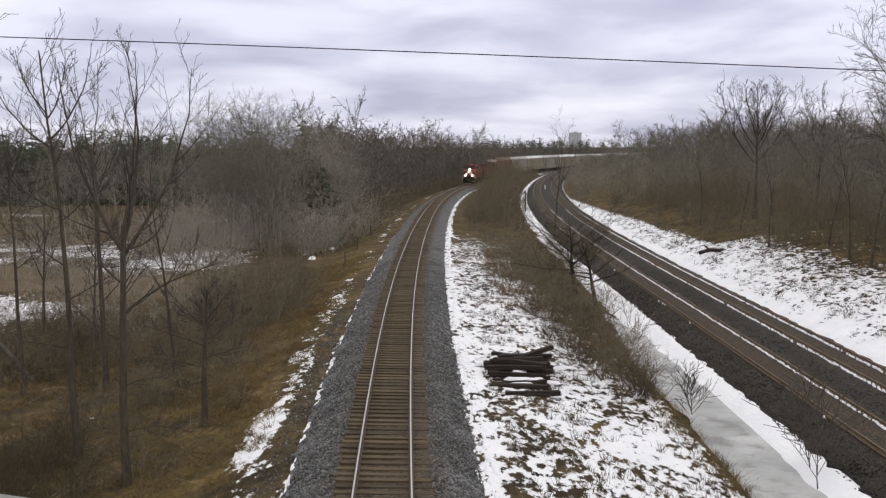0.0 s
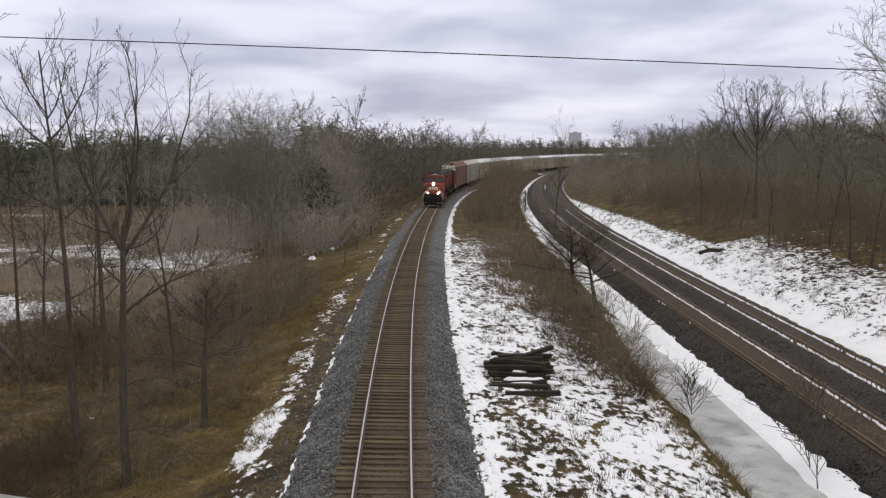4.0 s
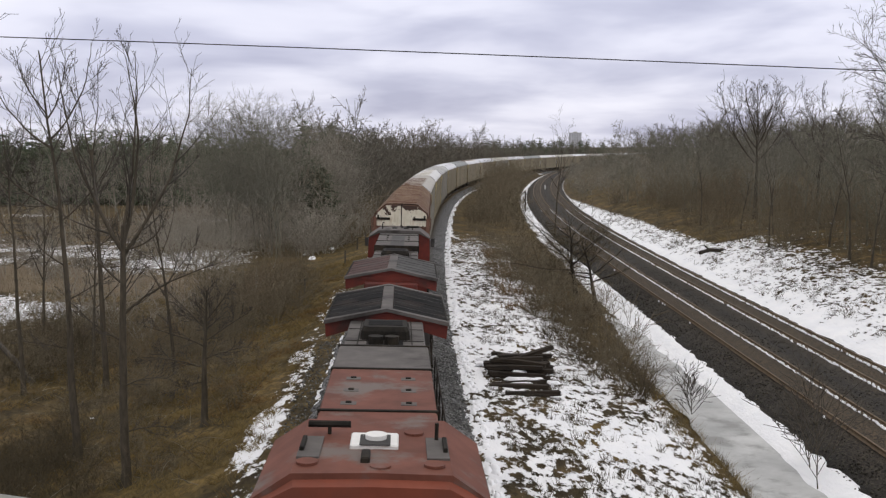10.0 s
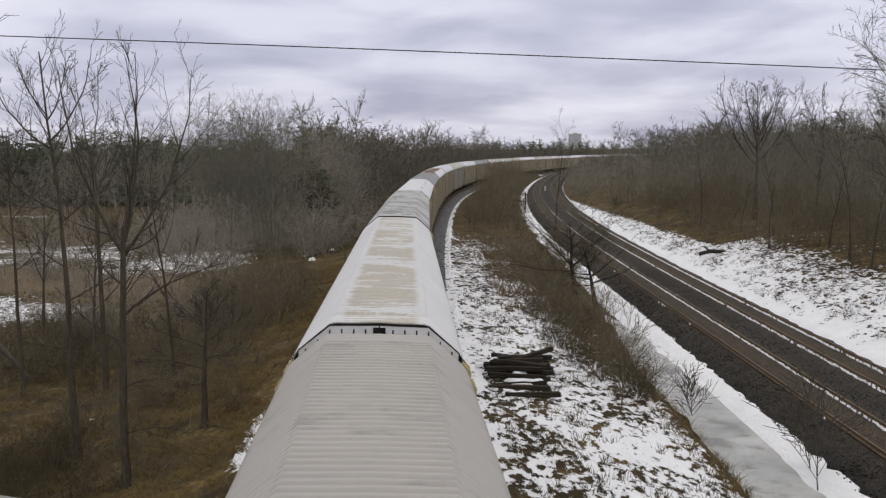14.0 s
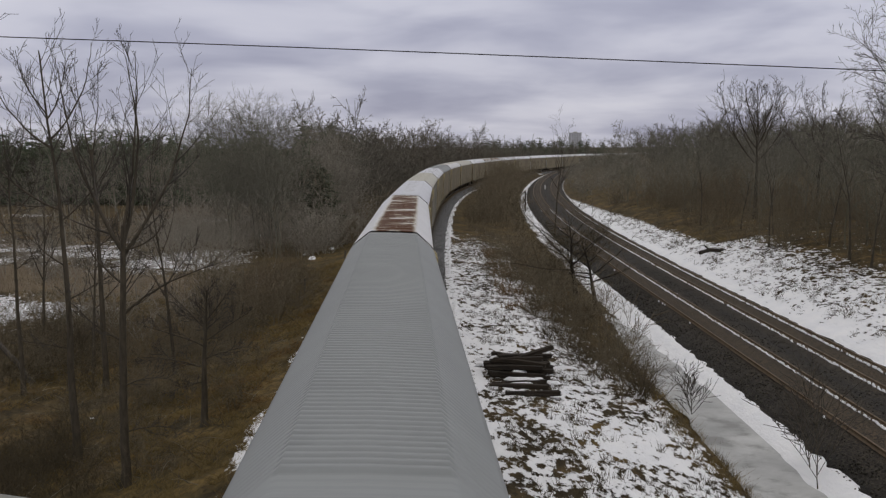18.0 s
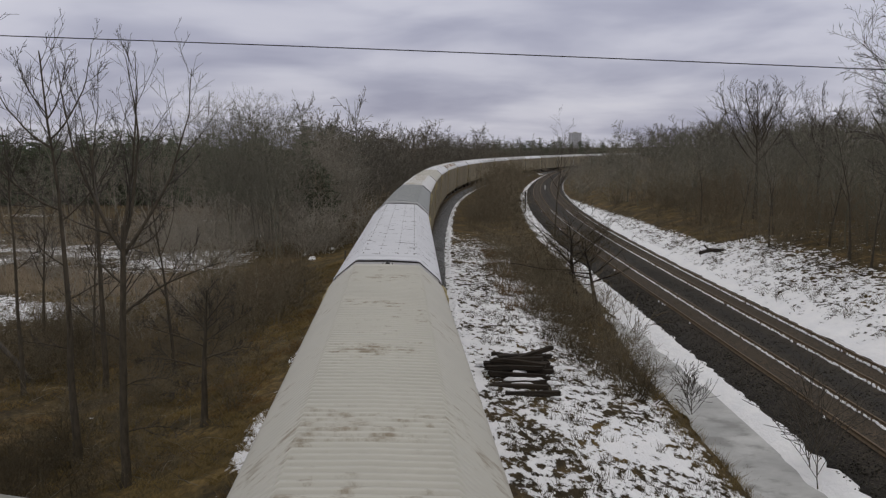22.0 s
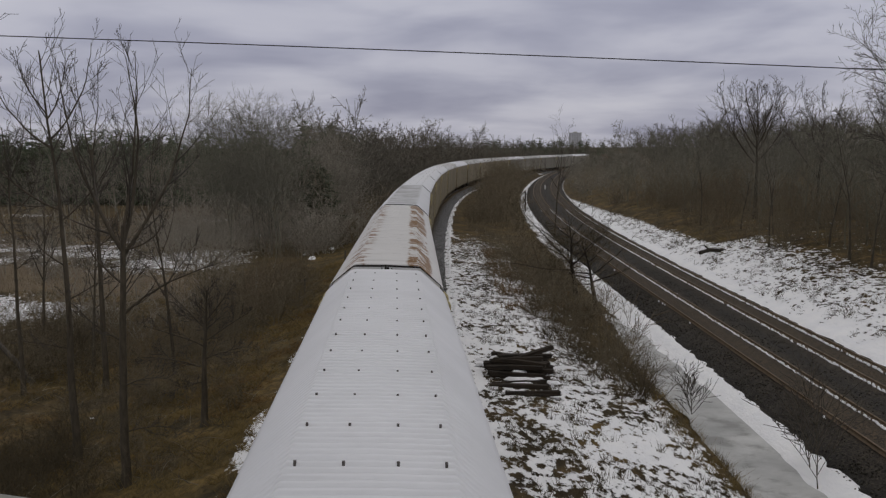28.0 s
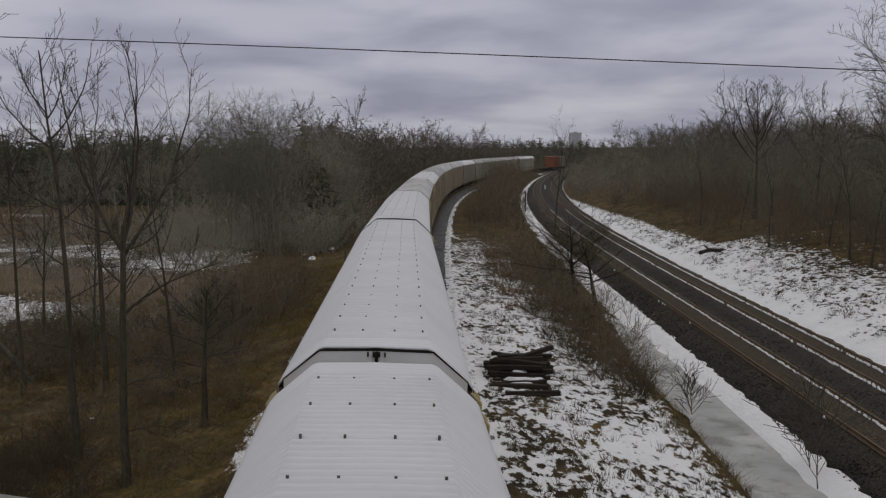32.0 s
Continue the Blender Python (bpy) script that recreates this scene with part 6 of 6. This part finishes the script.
    p = scatter(rng, 26, (-17, -12, 28, 42), lambda x, y, s1, u1, s2, u2: (x < -0.375 * y) & (x > -0.48 * y))
    stuff("thicket", spread(rng, TANGLE, p, lambda q: 0.7 + 0.4 * rng.rand()), WEED, "dark brambles beneath the ash trees", "bushes")
    p = scatter(rng, 32, (-20, -10, 60, 86), lambda x, y, s1, u1, s2, u2: (u1 < -8) & (x > -0.24 * y) & (x < -0.14 * y))
    stuff("thicket", spread(rng, TANGLE, p, lambda q: 1.5 + 0.5 * rng.rand()), BRUSH, "rounded mound of brambles at the foot of the slope", "bushes")
    p = scatter(rng, 44, (20, 34, 44, 112), lambda x, y, s1, u1, s2, u2: (u2 > 5.5) & (u2 < 12))
    stuff("thicket", spread(rng, TANGLE, p, lambda q: 0.22 + 0.25 * rng.rand()), WEED, "small dark bushes in the snow of the bank", "bushes")


woods()


def blades(rng, pts, height, lean, r):
    n = len(pts)
    d = np.stack([rng.normal(size=n) * lean, rng.normal(size=n) * lean, np.ones(n)], 1) * (height * (0.5 + rng.rand(n)))[:, None]
    a = pts - np.array([0, 0, 0.03])
    return spikes([(np.array([p, q]), np.array([r, 0.0]), 1) for p, q in zip(a, a + d)])


def tufts(rng, pts, per, reach):
    q = np.repeat(pts, per, 0)
    q[:, :2] += rng.normal(size=(len(q), 2)) * reach
    return q


def grasses():
    rng = np.random.RandomState(9)
    p = scatter(rng, 5200, (-24, -3, 24, 92), lambda x, y, s1, u1, s2, u2: (u1 < -4.2) & (u1 > -19) & (x > -0.47 * y - 1) & (wob(x, y, 0.8, 4) + 0.5 * wob(x, y, 2.5, 5) > -0.12), 4)
    stuff("dry_grass", blades(rng, tufts(rng, p, 8, 0.11), 0.30, 0.85, 0.013), DRY, "matted brown dry grass on the slope", "grass")
    p = scatter(rng, 1500, (1, 12, 24, 95), lambda x, y, s1, u1, s2, u2: (u1 > 3.9) & (u2 < -6.8) & (wob(x, y, 1.1, 6) > 0.05), 5)
    stuff("dry_weeds", blades(rng, tufts(rng, p, 7, 0.08), 0.24, 0.4, 0.010), WEED, "low dead weeds standing through the snow", "grass")
    p = scatter(rng, 420, (3, 10, 58, 96), lambda x, y, s1, u1, s2, u2: (u1 > 6.3) & (u2 < -7.4) & (wob(x, y, 0.55, 16) > 0.0), 6)
    stuff("dry_grass", blades(rng, tufts(rng, p, 9, 0.16), 0.55, 0.35, 0.014), RUSSET, "tall russet dry grass between the lines", "grass")
    p = scatter(rng, 500, (20, 34, 45, 150), lambda x, y, s1, u1, s2, u2: (u2 > 5.0) & (u2 < 12) & (wob(x, y, 0.9, 8) > 0.1), 5)
    stuff("dry_weeds", blades(rng, tufts(rng, p, 7, 0.12), 0.26, 0.7, 0.015), WEED, "dead weeds in the snow on the bank", "grass")
    p = scatter(rng, 1500, (-50, -12, 70, 104), lambda x, y, s1, u1, s2, u2: (u1 < -13) & (x > -0.47 * y) & (np.abs(y + 0.35 * (x + 30) - 85 + 3 * wob(x, y, 0.2, 43)) < 7), 14)
    stuff("dry_reeds", blades(rng, tufts(rng, p, 6, 0.3), 0.75, 0.25, 0.016), REED, "tan dead reeds between the strips of snow", "grass")
    # fallen twigs and bent stalks
    for n, mat, words in ((300, TWIG, "pale fallen twigs and bent stalks on the slope"), (380, FINE, "dark fallen twigs on the slope")):
        p = scatter(rng, n, (-22, -5, 26, 74), lambda x, y, s1, u1, s2, u2: (u1 < -5.6) & (x > -0.47 * y - 1) & (wob(x, y, 0.5, 17) > -0.25), 5)
        lines = []
        for q in p:
            b, a0 = rng.rand() * 360, rng.uniform(35, 85)
            lines.append(limb_line(rng, q - np.array([0, 0, 0.02]), b, a0, a0 + rng.uniform(5, 60), rng.uniform(0.5, 1.7), 0.013, 0.004, 4, 0.10))
        stuff("fallen_twigs", skin(lines, 3), mat, words, "twigs")
    p = scatter(rng, 420, (7, 11, 28, 75), lambda x, y, s1, u1, s2, u2: (u2 < -7.5) & (u2 > -9.0), 5)
    stuff("dry_grass", blades(rng, tufts(rng, p, 8, 0.10), 0.30, 0.6, 0.010), DRY, "brown grass hanging over the edge of the ice", "grass")


grasses()


# ---- small things by the tracks ----
def unproject(px, py, dist):
    """The point at a forward distance on the sight line (right, down) given as tangents from the picture's middle."""
    m = eye_pose()
    return m @ Vector((px * dist, -py * dist, -dist))


def build_ties():
    rng = random.Random(4)
    meshes = []
    for k in range(4):
        bm = boxed(-1.30, 1.30, -0.115, 0.115, -0.36, -0.172, 0.012)
        for v in bm.verts:
            v.co += Vector((rng.uniform(-0.02, 0.02), rng.uniform(-0.008, 0.008), rng.uniform(-0.008, 0.004)))
        meshes.append(bm_mesh("tie", bm, TIE))
    beds = [o for o in scene.objects if o.name.startswith("ballast_bed")]
    near = [o for o in beds if "single" in o["label"]][0]
    s, i = 19.0, 0
    while i < 300:
        x, y, h = (float(a) for a in along(NEAR, s))
        m = Matrix.Translation((x, y, 0)) @ Matrix.Rotation(-h + rng.uniform(-0.012, 0.012), 4, "Z") @ Matrix.Rotation(CANT, 4, "Y") @ Matrix.Translation((rng.uniform(-0.05, 0.05), 0, rng.uniform(-0.012, 0.006)))
        t = put("tie", meshes[i % 4], near, m)
        s += 0.50 + rng.uniform(-0.025, 0.025)
        i += 1
    v0 = np.array([(x, y, z) for x in (-1.30, 1.30) for y in (-0.11, 0.11) for z in (-0.34, -0.172)])
    f0 = np.array([(0, 1, 3, 2), (4, 6, 7, 5), (0, 4, 5, 1), (2, 3, 7, 6), (1, 5, 7, 3), (0, 2, 6, 4)])
    sets = []
    for way, c, zf, s0, s1 in ((NEAR, 0, None, s, 330),):
        for q in np.arange(s0, s1, 0.52):
            x, y, h = along(way, q, c)
            cs, sn = math.cos(h), math.sin(h)
            sets.append((np.stack([v0[:, 0] * cs + v0[:, 1] * sn + x, -v0[:, 0] * sn + v0[:, 1] * cs + y, v0[:, 2] + (float(zf(q)) if zf else 0) + rng.uniform(-0.02, 0.006)], 1), f0))
    o = put("ties", mesh_np("ties", *merged(sets), (TIE,)), near)
    tagged(o, kind="stuff")


build_ties()


def mound_arrays(rng, pts, w, l, h, way):
    """Low uneven lumps, drawn out along a line."""
    sets = []
    ring = np.arange(7) * 2 * math.pi / 7
    f = np.array([(i, (i + 1) % 7, 7 + (i + 1) % 7, 7 + i) for i in range(7)] + [(7 + i, 7 + (i + 1) % 7, 14, 14) for i in range(7)])
    for (x, y, z), a in zip(pts, way):
        ww, ll, hh = w * (0.5 + rng.rand()), l * (0.4 + 1.2 * rng.rand()), h * (0.5 + rng.rand())
        r = 0.75 + 0.5 * rng.rand(7)
        vx, vy = np.cos(ring) * ww * r, np.sin(ring) * ll * r
        v = np.concatenate([np.stack([vx, vy, np.full(7, -0.04)], 1), np.stack([vx * 0.6, vy * 0.65, np.full(7, hh * 0.8)], 1), [[0, 0, hh]]])
        c, s = math.cos(a), math.sin(a)
        sets.append((np.stack([v[:, 0] * c + v[:, 1] * s + x, -v[:, 0] * s + v[:, 1] * c + y, v[:, 2] + z], 1), f))
    v, f = merged(sets)
    return v, np.concatenate([f])


def tri_mesh(name, v, f, mat):
    """Faces of four corners, of which the last two may be one."""
    t = f[f[:, 2] == f[:, 3]][:, :3]
    q = f[f[:, 2] != f[:, 3]]
    t = np.concatenate([t, q[:, [0, 1, 2]], q[:, [0, 2, 3]]])
    return mesh_np(name, v, t, (mat,), True)


SNOW = plain("snow", (0.84, 0.85, 0.88), (0.93, 0.93, 0.95), 2.0, 0.85, bump=0.3, dist=0.03)


def build_snow_lumps():
    rng = np.random.RandomState(12)
    pts, way = [], []
    # bits of snow caught by the ties on both sides of each rail
    for c, share in ((-1.98 + 0.64, 0.75), (-1.98 + 0.89, 0.95), (1.98 - 0.90, 0.55), (1.98 - 0.62, -0.2), (1.98 + 0.62, 0.65), (1.98 + 0.88, -0.2), (-1.98 - 0.94, -0.55)):
        s = np.concatenate([np.arange(26, 120, 0.27), np.arange(120, 160, 0.8)])
        s = s + rng.uniform(-0.07, 0.07, len(s))
        s = s[wob(s, s * 0 + c * 9, 0.9, 21) + rng.normal(size=len(s)) * 0.22 > -share]
        x, y, h = along(FAR, s, c + rng.normal(size=len(s)) * 0.02)
        pts.append(np.stack([x, y, far_z(s) - 0.15 + 0 * s], 1))
        way.append(h)
    v, f = mound_arrays(rng, np.concatenate(pts), 0.042, 0.15, 0.06, np.concatenate(way))
    tagged(put("snow_strips", tri_mesh("snow_strips", v, f, SNOW)), "thin strips of old snow along the rails of the double track", "snow", kind="stuff")
    # a low rim of snow along the foot of the ballast
    s = np.concatenate([rng.uniform(20, 130, 300), rng.uniform(20, 60, 60)])
    x, y, h = along(NEAR, s, 3.15 + rng.normal(size=len(s)) * 0.10)
    z = ground_z(x, y)[0]
    a = mound_arrays(rng, np.stack([x, y, z - 0.02], 1), 0.13, 0.30, 0.06, h)
    s = np.concatenate([rng.uniform(20, 60, 210), rng.uniform(60, 130, 90)])
    s = s[wob(s, s * 0, 0.5, 24) > -0.25]
    x, y, h = along(NEAR, s, -2.80 + rng.normal(size=len(s)) * 0.05)
    z = ground_z(x, y)[0]
    b = mound_arrays(rng, np.stack([x, y, z + 0.01], 1), 0.05, 0.26, 0.04, h)
    v, f = merged([a, b])
    tagged(put("snow_rim", tri_mesh("snow_rim", v, f, SNOW)), "crusted rims of old snow beside the ballast", "snow", kind="stuff")


build_snow_lumps()


def stone_arrays(rng, x, y, z, small, large):
    """Irregular eight-sided stones at points."""
    n = len(x)
    r = rng.uniform(small, large, n)
    d = np.array([[1, 0, 0], [0, 1, 0], [-1, 0, 0], [0, -1, 0], [0, 0, 1], [0, 0, -1]], float)
    turn = rng.rand(n) * 6.283
    v = d[None] * r[:, None, None] * (0.65 + 0.7 * rng.rand(n, 6, 1)) + rng.normal(size=(n, 6, 3)) * 0.2 * r[:, None, None]
    c, sn = np.cos(turn)[:, None], np.sin(turn)[:, None]
    v = np.stack([v[..., 0] * c - v[..., 1] * sn + x[:, None], v[..., 0] * sn + v[..., 1] * c + y[:, None], v[..., 2] + z[:, None] + 0.012], 2)
    f = np.array([[0, 1, 4], [1, 2, 4], [2, 3, 4], [3, 0, 4], [1, 0, 5], [2, 1, 5], [3, 2, 5], [0, 3, 5]])
    return v.reshape(-1, 3), (f[None] + (np.arange(n) * 6)[:, None, None]).reshape(-1, 3)


def build_stones():
    """Loose crushed stones on the shoulders of the tracks, and those that rolled down."""
    rng = np.random.RandomState(77)
    sets = []
    for n, lo, hi, s0, s1 in ((5200, 1.30, 3.0, 22, 46), (3000, 1.30, 3.05, 46, 80), (5000, -2.68, -1.30, 24, 48), (2600, -2.68, -1.30, 48, 80), (900, -3.8, -2.95, 26, 60)):
        s, u = rng.uniform(s0, s1, n), rng.uniform(lo, hi, n)
        x, y, h = along(NEAR, s, u)
        z = np.interp(u, (-3.2, -2.75, -1.75, -1.3, 1.3, 1.8, 2.95, 3.4), (-0.95, -0.78, -0.26, -0.215, -0.215, -0.26, -0.78, -0.95)) - u * math.sin(CANT * 0.5)
        z = np.where(u < -2.7, np.maximum(z, ground_z(x, y)[0]), z)
        sets.append(stone_arrays(rng, x, y, z, 0.022, 0.052))
    stuff("ballast_stones", merged(sets), STONE, "loose grey crushed stones on the ballast shoulders", "stones")
    s, u = rng.uniform(28, 85, 5200), np.concatenate([rng.uniform(-4.5, -2.9, 3200), rng.uniform(-1.0, 1.0, 2000)])
    x, y, h = along(FAR, s, u)
    z = np.interp(u, (-4.75, -4.2, -3.2, -1.98, 0), (-1.0, -0.70, -0.28, -0.155, -0.22)) + far_z(s)
    stuff("ballast_stones", stone_arrays(rng, x, y, z, 0.024, 0.060), DARKSTONE, "dark crushed stones beside the double track", "stones")


build_stones()


def build_timber_pile():
    rng = random.Random(8)
    meshes = []
    for k in range(4):
        bm = boxed(-1.2 + 0.12 * k, 1.25, -0.12, 0.12, -0.09, 0.09, 0.02)
        bmesh.ops.subdivide_edges(bm, edges=bm.edges[:], cuts=1)
        for v in bm.verts:
            v.co += Vector((rng.uniform(-0.08, 0.08), rng.uniform(-0.035, 0.035), rng.uniform(-0.03, 0.03)))
        meshes.append(bm_mesh("old_tie", bm, OLDTIE))
    n = 0
    for layer, (count, pitch, y0) in enumerate(((9, 0.56, 40.6), (7, 0.58, 41.3), (6, 0.56, 41.7), (3, 0.8, 42.4))):
        for i in range(count):
            x, y = 3.2 + rng.uniform(-0.38, 0.38), y0 + i * pitch + rng.uniform(-0.08, 0.08)
            z = place(x, y) + 0.07 + layer * 0.175
            o = put("old_tie", meshes[n % 4], None, pose(x, y, z, rng.uniform(-14, 14), rng.uniform(-5, 5), rng.uniform(-9, 9)))
            tagged(o, "dark rotten wooden railway tie in a loose pile on snow", "timber", "pile of old ties")
            n += 1
    for x, y, z, tilt, a in ((3.6, 43.2, 0.74, -12, 20), (3.1, 42.2, 0.58, 4, -12), (3.3, 38.7, 0.05, 0, 3), (3.0, 39.9, 0.06, 0, -4)):
        o = put("old_tie", meshes[n % 4], None, pose(x, y, place(x, y) + z, 0, tilt, a))
        tagged(o, "dark rotten wooden railway tie lying flat in the snow" if z < 0.1 else "dark rotten wooden railway tie across a pile", "timber", "pile of old ties")
        n += 1
    # snow that lies on and between the ties
    r = np.random.RandomState(6)
    p, way = [], []
    for _ in range(26):
        x, y = 3.3 + r.normal() * 0.75, 40.3 + r.rand() * 4.2
        p.append((x, y, place(x, y) + 0.10 + np.interp(y, (40.3, 42, 45), (0.0, 0.30, 0.42)) * r.rand()))
        way.append(1.5708 + r.normal() * 0.1)
    v, f = mound_arrays(r, p, 0.10, 0.42, 0.08, way)
    tagged(put("snow_caps", tri_mesh("snow_caps", v, f, SNOW)), "old snow lying on the pile of ties", "snow", kind="stuff")


build_timber_pile()


def build_wire():
    a, b = unproject(-0.4407, -0.2085, 14.0), unproject(0.44, -0.1745, 14.0)
    d = b - a
    a, b = a - d * 1.0, b + d * 1.0
    pts = []
    for i in range(41):
        f = i / 40
        p = a + (b - a) * f
        p.z -= 0.46 * (f - 0.5) ** 2 - 0.046
        pts.append(p)
    mid = (a + b) / 2
    ring = [(0, 0.009), (0.0078, -0.0045), (-0.0078, -0.0045)]
    bm = loft([[(p.x - mid.x, p.y - mid.y + a, p.z - mid.z + b) for a, b in ring] for p in pts])
    w = put("overhead_wire", bm_mesh("overhead_wire", bm, BLACK), None, Matrix.Translation(mid))
    for e in (a, b):
        g = place(e.x, e.y)
        o = put("utility_pole", bm_mesh("utility_pole", rods([(0, 0, -0.3), (0, 0, e.z - g + 0.3)], 0.14, 10), BARK), None, pose(e.x, e.y + 0.15, g))
        tagged(o, "wooden utility pole carrying a wire", "pole", "utility poles")
    return tagged(w, "thin black wire strung beside the bridge", "wire")


WIRE = build_wire()


def build_tower():
    t = tagged(new("apartment_building"), "far grey apartment tower above the trees", "building")
    t.matrix_basis = pose(236, 1800, 0, 0, 0, 8)
    part("wall", boxed(-9.5, 9.5, -8, 8, 0, 34), plain("tower_wall", (0.50, 0.51, 0.55), (0.58, 0.59, 0.62), 0.3, 0.9), t)
    part("roof", boxed(-9.8, 9.8, -8.3, 8.3, 34, 34.6), CONCRETE, t)
    part("plant_room", boxed(-3, 3, -3, 3, 34.6, 36.2), CONCRETE, t)
    pane = bm_mesh("window", boxed(-1.2, 1.2, -0.1, 0.1, -0.6, 0.6), plain("pale_window", (0.30, 0.31, 0.34), (0.36, 0.37, 0.40), 1.0, 0.4))
    for k in range(11):
        for i in range(4):
            put("window", pane, t, pose(-6.6 + i * 4.4, -8.06, 2.2 + k * 3.0))


build_tower()


def build_posts():
    wood = plain("grey_post_wood", (0.07, 0.06, 0.05), (0.13, 0.115, 0.095), 5.0, 0.9, stretch=(1, 1, 0.2))
    # a dark pole with two cross arms by the double track
    x, y = 13.8, 168.0
    p = tagged(new("signal_post"), "dark post with two short cross arms in brush", "post")
    p.matrix_basis = pose(x, y, place(x, y) - 0.1, 0, 0, 0)
    part("pole", rods([(0, 0, 0), (0, 0, 3.5)], 0.11, 8), BLACK, p)
    for z in (2.0, 3.2):
        part("cross_arm", boxed(-1.3, 0.2, -0.08, 0.08, z - 0.07, z + 0.07), BLACK, p)
    x, y, h = (float(v) for v in along(FAR, 232.0, -0.1))
    o = put("marker_post", bm_mesh("marker_post", boxed(-0.15, 0.15, -0.1, 0.1, 0, 1.1, 0.02), WHITE), None, pose(x, y, float(far_z(232)) - 0.3))
    tagged(o, "short white marker post between the tracks", "post")
    for s, u, hgt in ((88, -6.0, 1.3), (103, -6.3, 1.2), (118, -6.2, 1.3), (134, -6.4, 1.2), (72, -7.4, 1.3), (64, -11, 1.3)):
        x, y, h = (float(v) for v in along(NEAR, s, u))
        o = put("fence_post", bm_mesh("fence_post", rods([(0, 0, -0.1), (0.04, 0, hgt)], 0.07, 7), wood), None, pose(x, y, place(x, y)))
        tagged(o, "weathered wooden fence post in dry grass", "post", "old fence posts")
    x, y = -21.0, 48.8
    tagged(put("leaning_log", bm_mesh("leaning_log", rods([(0.7, 0, -0.2), (0.1, 0.1, 0.8), (-1.2, 0.2, 2.2)], 0.13, 8), wood), None, pose(x, y, place(x, y))), "grey dead trunk leaning on the slope", "log")
    x, y = -13.4, 71.5
    bm = rods([(0, 0, -0.1), (-0.05, 0, 0.9), (0.03, 0, 1.9)], 0.09, 7)
    for a, b in (((0, 0, 0.7), (0.9, 0, 0.5)), ((0.9, 0, 0.5), (1.6, 0.1, -0.2)), ((0, 0, 0.5), (-0.6, 0, 0.2)), ((-0.6, 0, 0.2), (-1.2, 0, 0.1)), ((0, 0, 1.0), (-0.4, 0, 1.5))):
        rod(bm, a, b, 0.05, 6, 0.03)
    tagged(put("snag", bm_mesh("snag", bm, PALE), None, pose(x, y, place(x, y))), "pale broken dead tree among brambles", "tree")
    bm = rods([(-1.6, 0, 0.25), (-0.4, 0.2, 0.42), (0.7, 0, 0.35), (1.7, -0.2, 0.2)], 0.17, 8)
    rod(bm, (-0.4, 0.2, 0.42), (-0.9, 0.3, 0.9), 0.06)
    x, y = 24.4, 90.0
    tagged(put("fallen_log", bm_mesh("fallen_log", bm, OLDTIE), None, pose(x, y, place(x, y) - 0.05, 0, 0, 25)), "dark fallen log lying in snow on the bank", "log")


build_posts()


def build_snow_heaps():
    rng = np.random.RandomState(19)
    for s, u, w in ((103, -10.9, 0.75), (112.6, -10.1, 0.5), (109, -12.4, 0.4), (133, -22.7, 0.8), (36.1, -7.6, 0.13), (39.7, -13.4, 0.14), (42.4, -12.9, 0.10)):
        x, y, h = (float(v) for v in along(NEAR, s, u))
        v, f = mound_arrays(rng, [(0, 0, 0)], w, w * 0.8, w * 0.45, [0.0])
        tagged(put("snow_heap", tri_mesh("snow_heap", v, f, SNOW), None, pose(x, y, place(x, y))), "small heap of old snow on brown grass", "snow", "snow heaps")


build_snow_heaps()


def build_bridge():
    o = put("bridge_deck", bm_mesh("bridge_deck", boxed(-40, 40, -9.5, 0.1, 6.35, 7.1, 0.03), CONCRETE))
    tagged(o, "concrete deck of the road bridge over the tracks", "bridge", kind="structure")
    for x0, x1 in ((-24, -13), (24, 40)):
        o = put("bridge_pier", bm_mesh("bridge_pier", boxed(x0, x1, -9.3, -0.1, -4, 6.35, 0.05), CONCRETE))
        tagged(o, "concrete abutment of the road bridge", "bridge", kind="structure")


build_bridge()


def build_railing():
    """The hand rail of the bridge, of which one end comes into view."""
    a, b = unproject(-0.4407, 0.2530, 1.3), unproject(-0.39, 0.2600, 1.3)
    d = (b - a).normalized()
    t = tagged(new("bridge_railing"), "pale steel hand rail of the bridge", "railing")
    paint = plain("rail_paint", (0.20, 0.20, 0.18), (0.28, 0.28, 0.25), 5.0, 0.6)
    part("top_rail", rods([a - d * 3.0, b + d * 0.3], 0.012, 10), paint, t)
    for k in (-2.6, -1.0, 0.2):
        p = a + d * k
        part("post", rods([(p.x, p.y, p.z), (p.x, p.y - 1.15, p.z - 0.02), (p.x, p.y - 1.15, 7.05)], 0.012, 8), paint, t)


build_railing()


def motions():
    for thing, s, half, way in TRAIN:
        walk(thing, [(t, vehicle_pose(train_at(t) + s, half, way)) for t in range(33)])
    rest = WIRE.matrix_basis.copy()
    walk(WIRE, [(t, Matrix.Translation((0, 0, dz)) @ rest) for t, dz in ((0, 0.0), (10.8, 0.0), (11.9, 0.034), (13.2, 0.034), (16, 0.012), (19, 0.0), (23.5, 0.026), (28, 0.014), (32, 0.0))])


motions()
